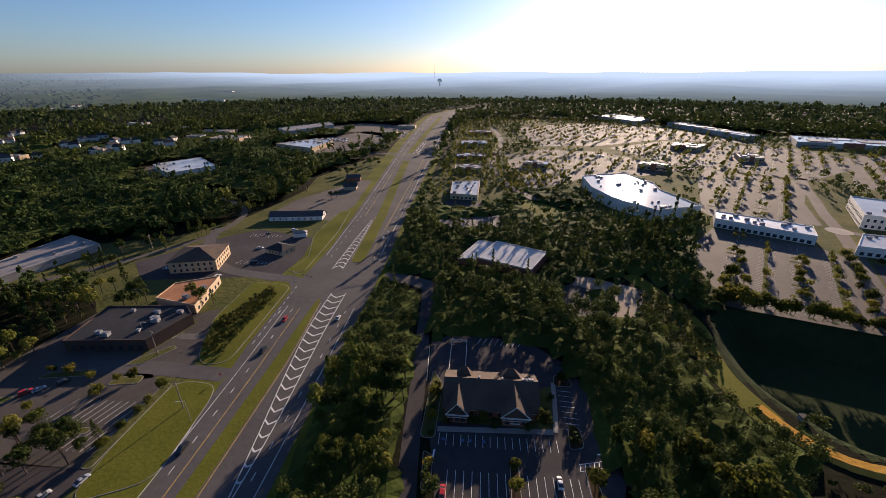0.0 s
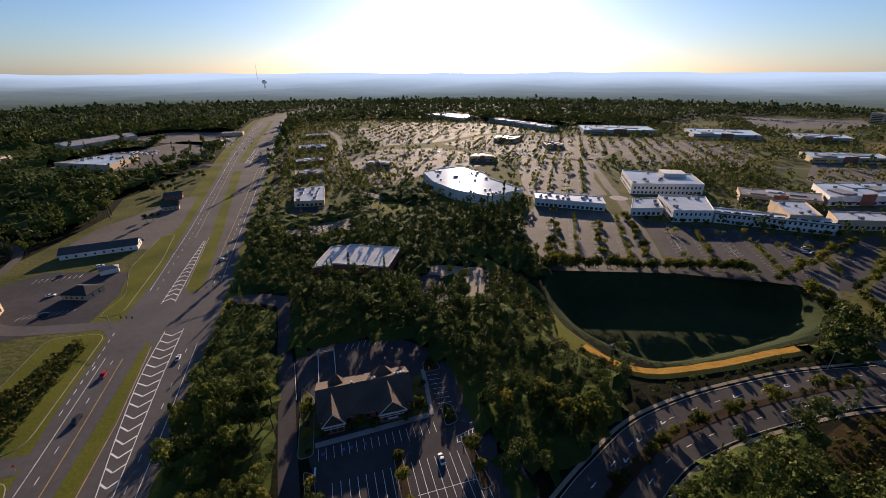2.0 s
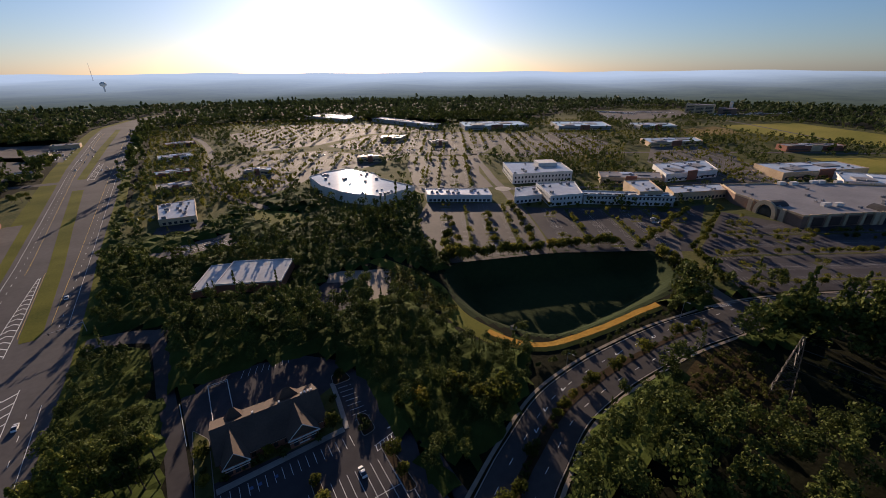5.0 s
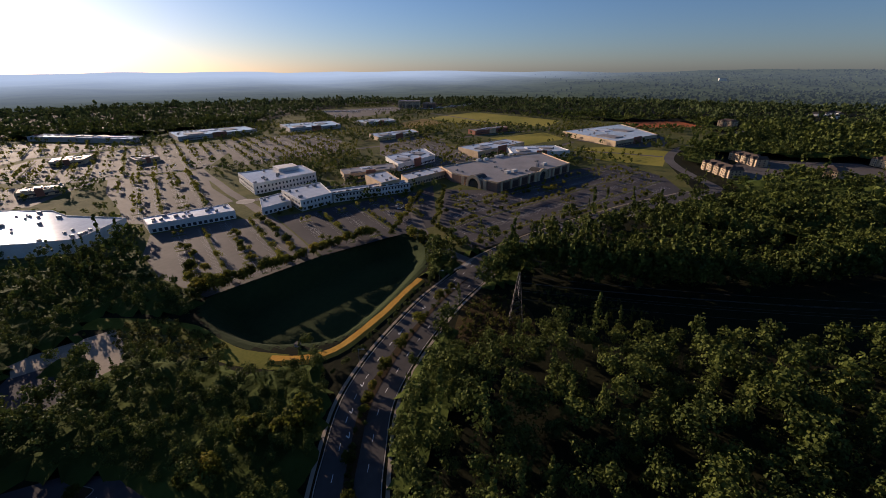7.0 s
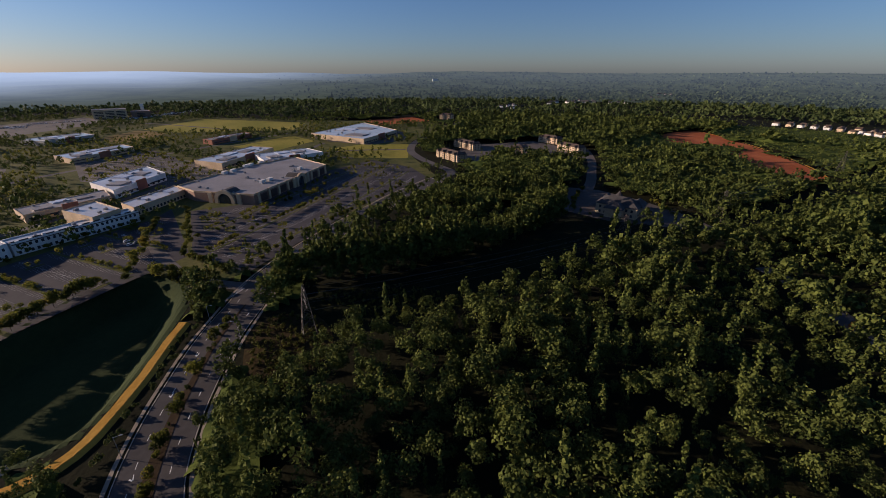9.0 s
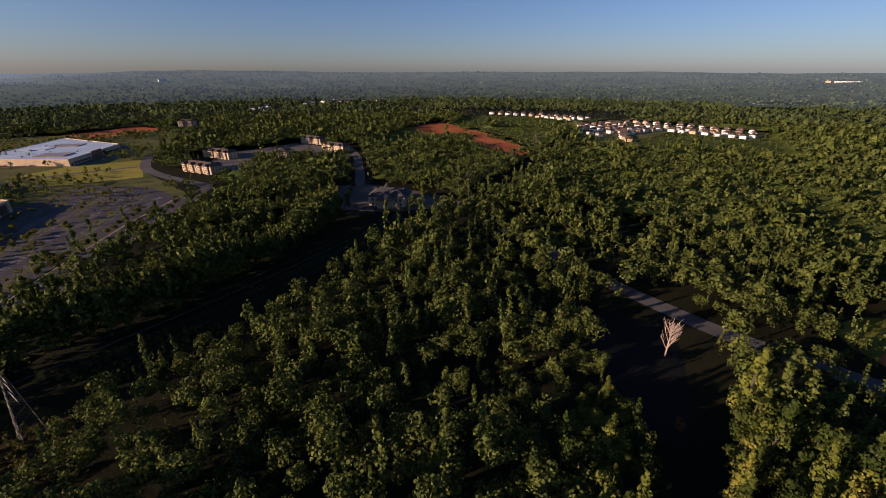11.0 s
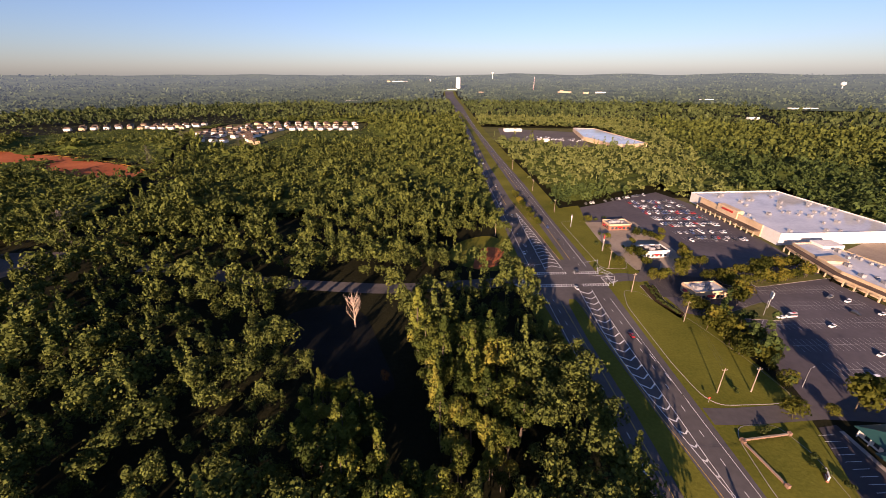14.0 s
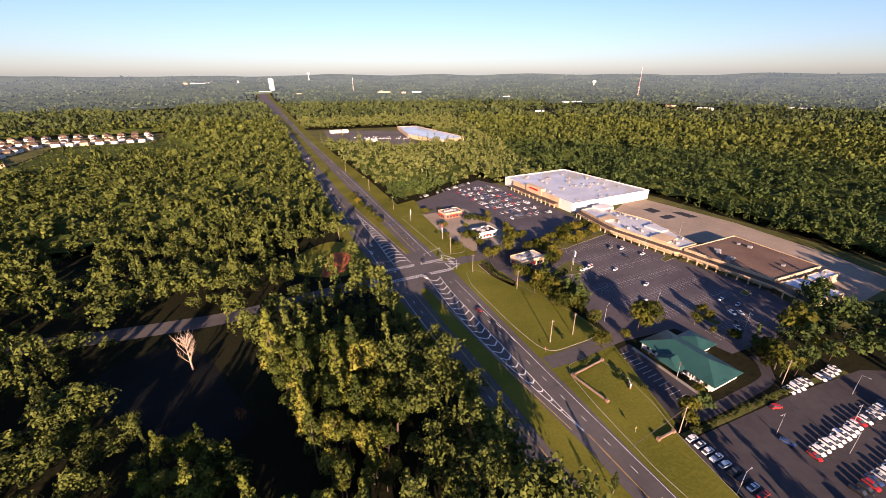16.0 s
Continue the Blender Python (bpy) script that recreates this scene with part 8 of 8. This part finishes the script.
for x, y, a in ((122, 88, -80), (205, 84, -90), (187, 65, 90), (348, 29, 120), (238, 90, 180), (300, 30, 120), (400, -36, 120), (470, -92, 120), (-158, -133, 200), (-159, -50, 0), (-122, -42, 180), (-173, -34, 0), (-190, -40, 0), (-210, -48, 90), (-184, -188, 45), (-166, -169, 45), (-196, -131, 45), (-219, -96, 45), (-256, -190, 45), (-314, -203, 45), (-104.6, 104, 200), (-160, 150, 0)):
    street_lamp(x, y, a)


def pylon(x, y, turn, h=30.0):
    """A lattice tower: four battered legs, bracing and three crossarms."""
    t = thing("pylon", "dark steel lattice transmission pylon", "pylon", (x, y, 0), turn, "pylons of the power line")
    corner = [(-1, -1), (1, -1), (1, 1), (-1, 1)]

    def at(k, z):
        w = 3.2 * (1 - z / h) ** 0.9 + 0.45
        return corner[k % 4][0] * w, corner[k % 4][1] * w, z

    for k in range(4):
        part("leg", rod(at(k, 0), at(k, h), 0.12, 0.08, 4), M["dark_steel"], t)
    bm = bmesh.new()
    zs = [h * v for v in (0, 0.17, 0.32, 0.45, 0.57, 0.67, 0.76, 0.84, 0.92, 1)]
    for a, b in zip(zs, zs[1:]):
        for k in range(4):
            add_rod(bm, at(k, a), at(k + 1, b), 0.05, None, 4)
            add_rod(bm, at(k + 1, a), at(k, b), 0.05, None, 4)
            add_rod(bm, at(k, b), at(k + 1, b), 0.07, None, 4)
    part("bracing", bm, M["dark_steel"], t)
    for z, w in ((h * 0.67, 5.2), (h * 0.8, 4.4), (h * 0.93, 3.6)):
        bm = bmesh.new()
        for s in (-1, 1):
            add_rod(bm, (0, 0, z + 1.0), (s * w, 0, z), 0.1, 0.06, 4)
            add_rod(bm, (0, 0, z), (s * w, 0, z), 0.1, 0.06, 4)
            add_rod(bm, (s * w, 0, z), (s * w, 0, z - 1.4), 0.07, 0.07, 4)
        part("crossarm", bm, M["dark_steel"], t)
    return t


PYLONS = [(180, 31), (279, -302), (404, -604), (461, -793)]
for x, y in PYLONS:
    pylon(x, y, 16)
pylon(277, -209, 16, 16.0)


def cable(a, b, sag, r=0.04, name="cable", label="thin sagging overhead cable"):
    n = 16
    a, b = Vector(a), Vector(b)
    bm = bmesh.new()
    pts = [a.lerp(b, k / n) - Vector((0, 0, sag * 4 * (k / n) * (1 - k / n))) for k in range(n + 1)]
    side = (b - a).cross(Vector((0, 0, 1))).normalized() * r
    rings = [[bm.verts.new(p + s) for s in (side, -side, Vector((0, 0, 1.6 * r)))] for p in pts]
    for p, q in zip(rings, rings[1:]):
        for k in range(3):
            bm.faces.new((p[k], p[(k + 1) % 3], q[(k + 1) % 3], q[k]))
    ob = part(name, bm, M["dark_steel"], None)
    return tagged(ob, label, "cable", "overhead cables")


for (ax, ay), (bx, by) in zip(PYLONS, PYLONS[1:]):
    for s in (-1, 1):
        for z, w in ((18.6, 5.2), (22.6, 4.4), (26.6, 3.6)):
            c, d = math.cos(radians(16)), math.sin(radians(16))
            cable((ax + s * w * c, ay + s * w * d, z), (bx + s * w * c, by + s * w * d, z), 7)
for k in (-1.0, 0.0, 1.0):
    cable((-127 + k, -66, 12.4), (-60 + k, -60, 12.4), 1.2, 0.03)
    cable((-119.5 + k, -131, 12.4), (-136 + k, -183, 12.4), 0.8, 0.03)
    cable((-136 + k, -183, 12.4), (-124 + k, -248, 12.4), 0.8, 0.03)


def water_tower(x, y, h, r, label, squat=False):
    t = thing("water_tower", label, "water tower", (x, y, hills(np.array(float(x)), np.array(float(y))) + 0), 0, "far water towers")
    if squat:
        part("tank", rod((0, 0, 0), (0, 0, h), r, r, 20), M["wall_white"], t)
        part("cap", rod((0, 0, h), (0, 0, h + r * 0.3), r, r * 0.3, 20), M["wall_white"], t)
    else:
        bm = bmesh.new()
        bmesh.ops.create_uvsphere(bm, u_segments=18, v_segments=10, radius=r, matrix=Matrix.Translation((0, 0, h)) @ Matrix.Diagonal((1, 1, 0.75, 1)))
        part("tank", bm, M["wall_white"], t)
        part("stem", rod((0, 0, 0), (0, 0, h - r * 0.5), r * 0.28, r * 0.2, 12), M["wall_white"], t)
    return t


def mast(x, y, h):
    t = thing("radio_mast", "far red and white lattice radio mast", "mast", (x, y, float(hills(np.array(float(x)), np.array(float(y))))), 0, "far radio masts")
    for k in range(3):
        a = k * 2.094
        part("leg", rod((3 * math.cos(a), 3 * math.sin(a), 0), (0.4 * math.cos(a), 0.4 * math.sin(a), h), 0.5, 0.35, 4), M["wall_white"], t)
    bm = bmesh.new()
    for z in np.arange(0, h - 8, 8.0):
        for k in range(3):
            a, b, w0, w1 = k * 2.094, (k + 1) * 2.094, 3 - 2.6 * z / h, 3 - 2.6 * (z + 8) / h
            add_rod(bm, (w0 * math.cos(a), w0 * math.sin(a), z), (w1 * math.cos(b), w1 * math.sin(b), z + 8), 0.3, None, 3)
    part("bracing", bm, M["red"], t)


water_tower(-215, -3100, 74, 17, "white cylindrical water tank on the skyline", True)
water_tower(-2440, -2480, 34, 15, "far white globe water tower on the skyline")
water_tower(-600, -4050, 60, 13, "far white globe water tower on the skyline")
water_tower(-300, 3150, 42, 17, "far dark globe water tower on the skyline")
mast(-1851, -1569, 150)
mast(-700, -2859, 85)
mast(-420, 3900, 120)
# the bare tree and the rusty one in the valley
bare = thing("bare_tree", "leafless grey-brown tree standing in the valley", "tree", (39, -183, 0))
bm = bmesh.new()
bare.matrix_basis = pose(40, -185, 0) @ Matrix.Diagonal((1.6, 1.6, 1.5, 1))
g = np.random.default_rng(5)
add_rod(bm, (0, 0, -0.2), (0, 0, 9), 0.28, 0.12, 6)
twigs = []
for k in range(26):
    z, a = g.uniform(2.5, 9), g.uniform(0, 6.28)
    tip = (math.cos(a) * 2.4, math.sin(a) * 2.4, z + g.uniform(3, 5))
    add_rod(bm, (0, 0, z), tip, 0.1, 0.04, 4)
    for j in range(6):
        t = g.uniform(0.3, 1)
        s = (tip[0] * t, tip[1] * t, z + (tip[2] - z) * t)
        add_rod(bm, s, (s[0] + g.uniform(-1.2, 1.2), s[1] + g.uniform(-1.2, 1.2), s[2] + g.uniform(0.8, 2.2)), 0.045, 0.02, 3)
part("trunk", bm, M["pale_bark"], bare)
rusty = tree(71, "small tree with rust-brown withered leaves", 8, 2.4, 200, 0.8, "leaf_rust", base=1.5)
rusty.matrix_basis = pose(20, -142, 0)
copy_thing(rusty, pose(128, -236, 0))
copy_thing(rusty, pose(-26, -118, 0) @ Matrix.Diagonal((1.2, 1.2, 1.9, 1)))
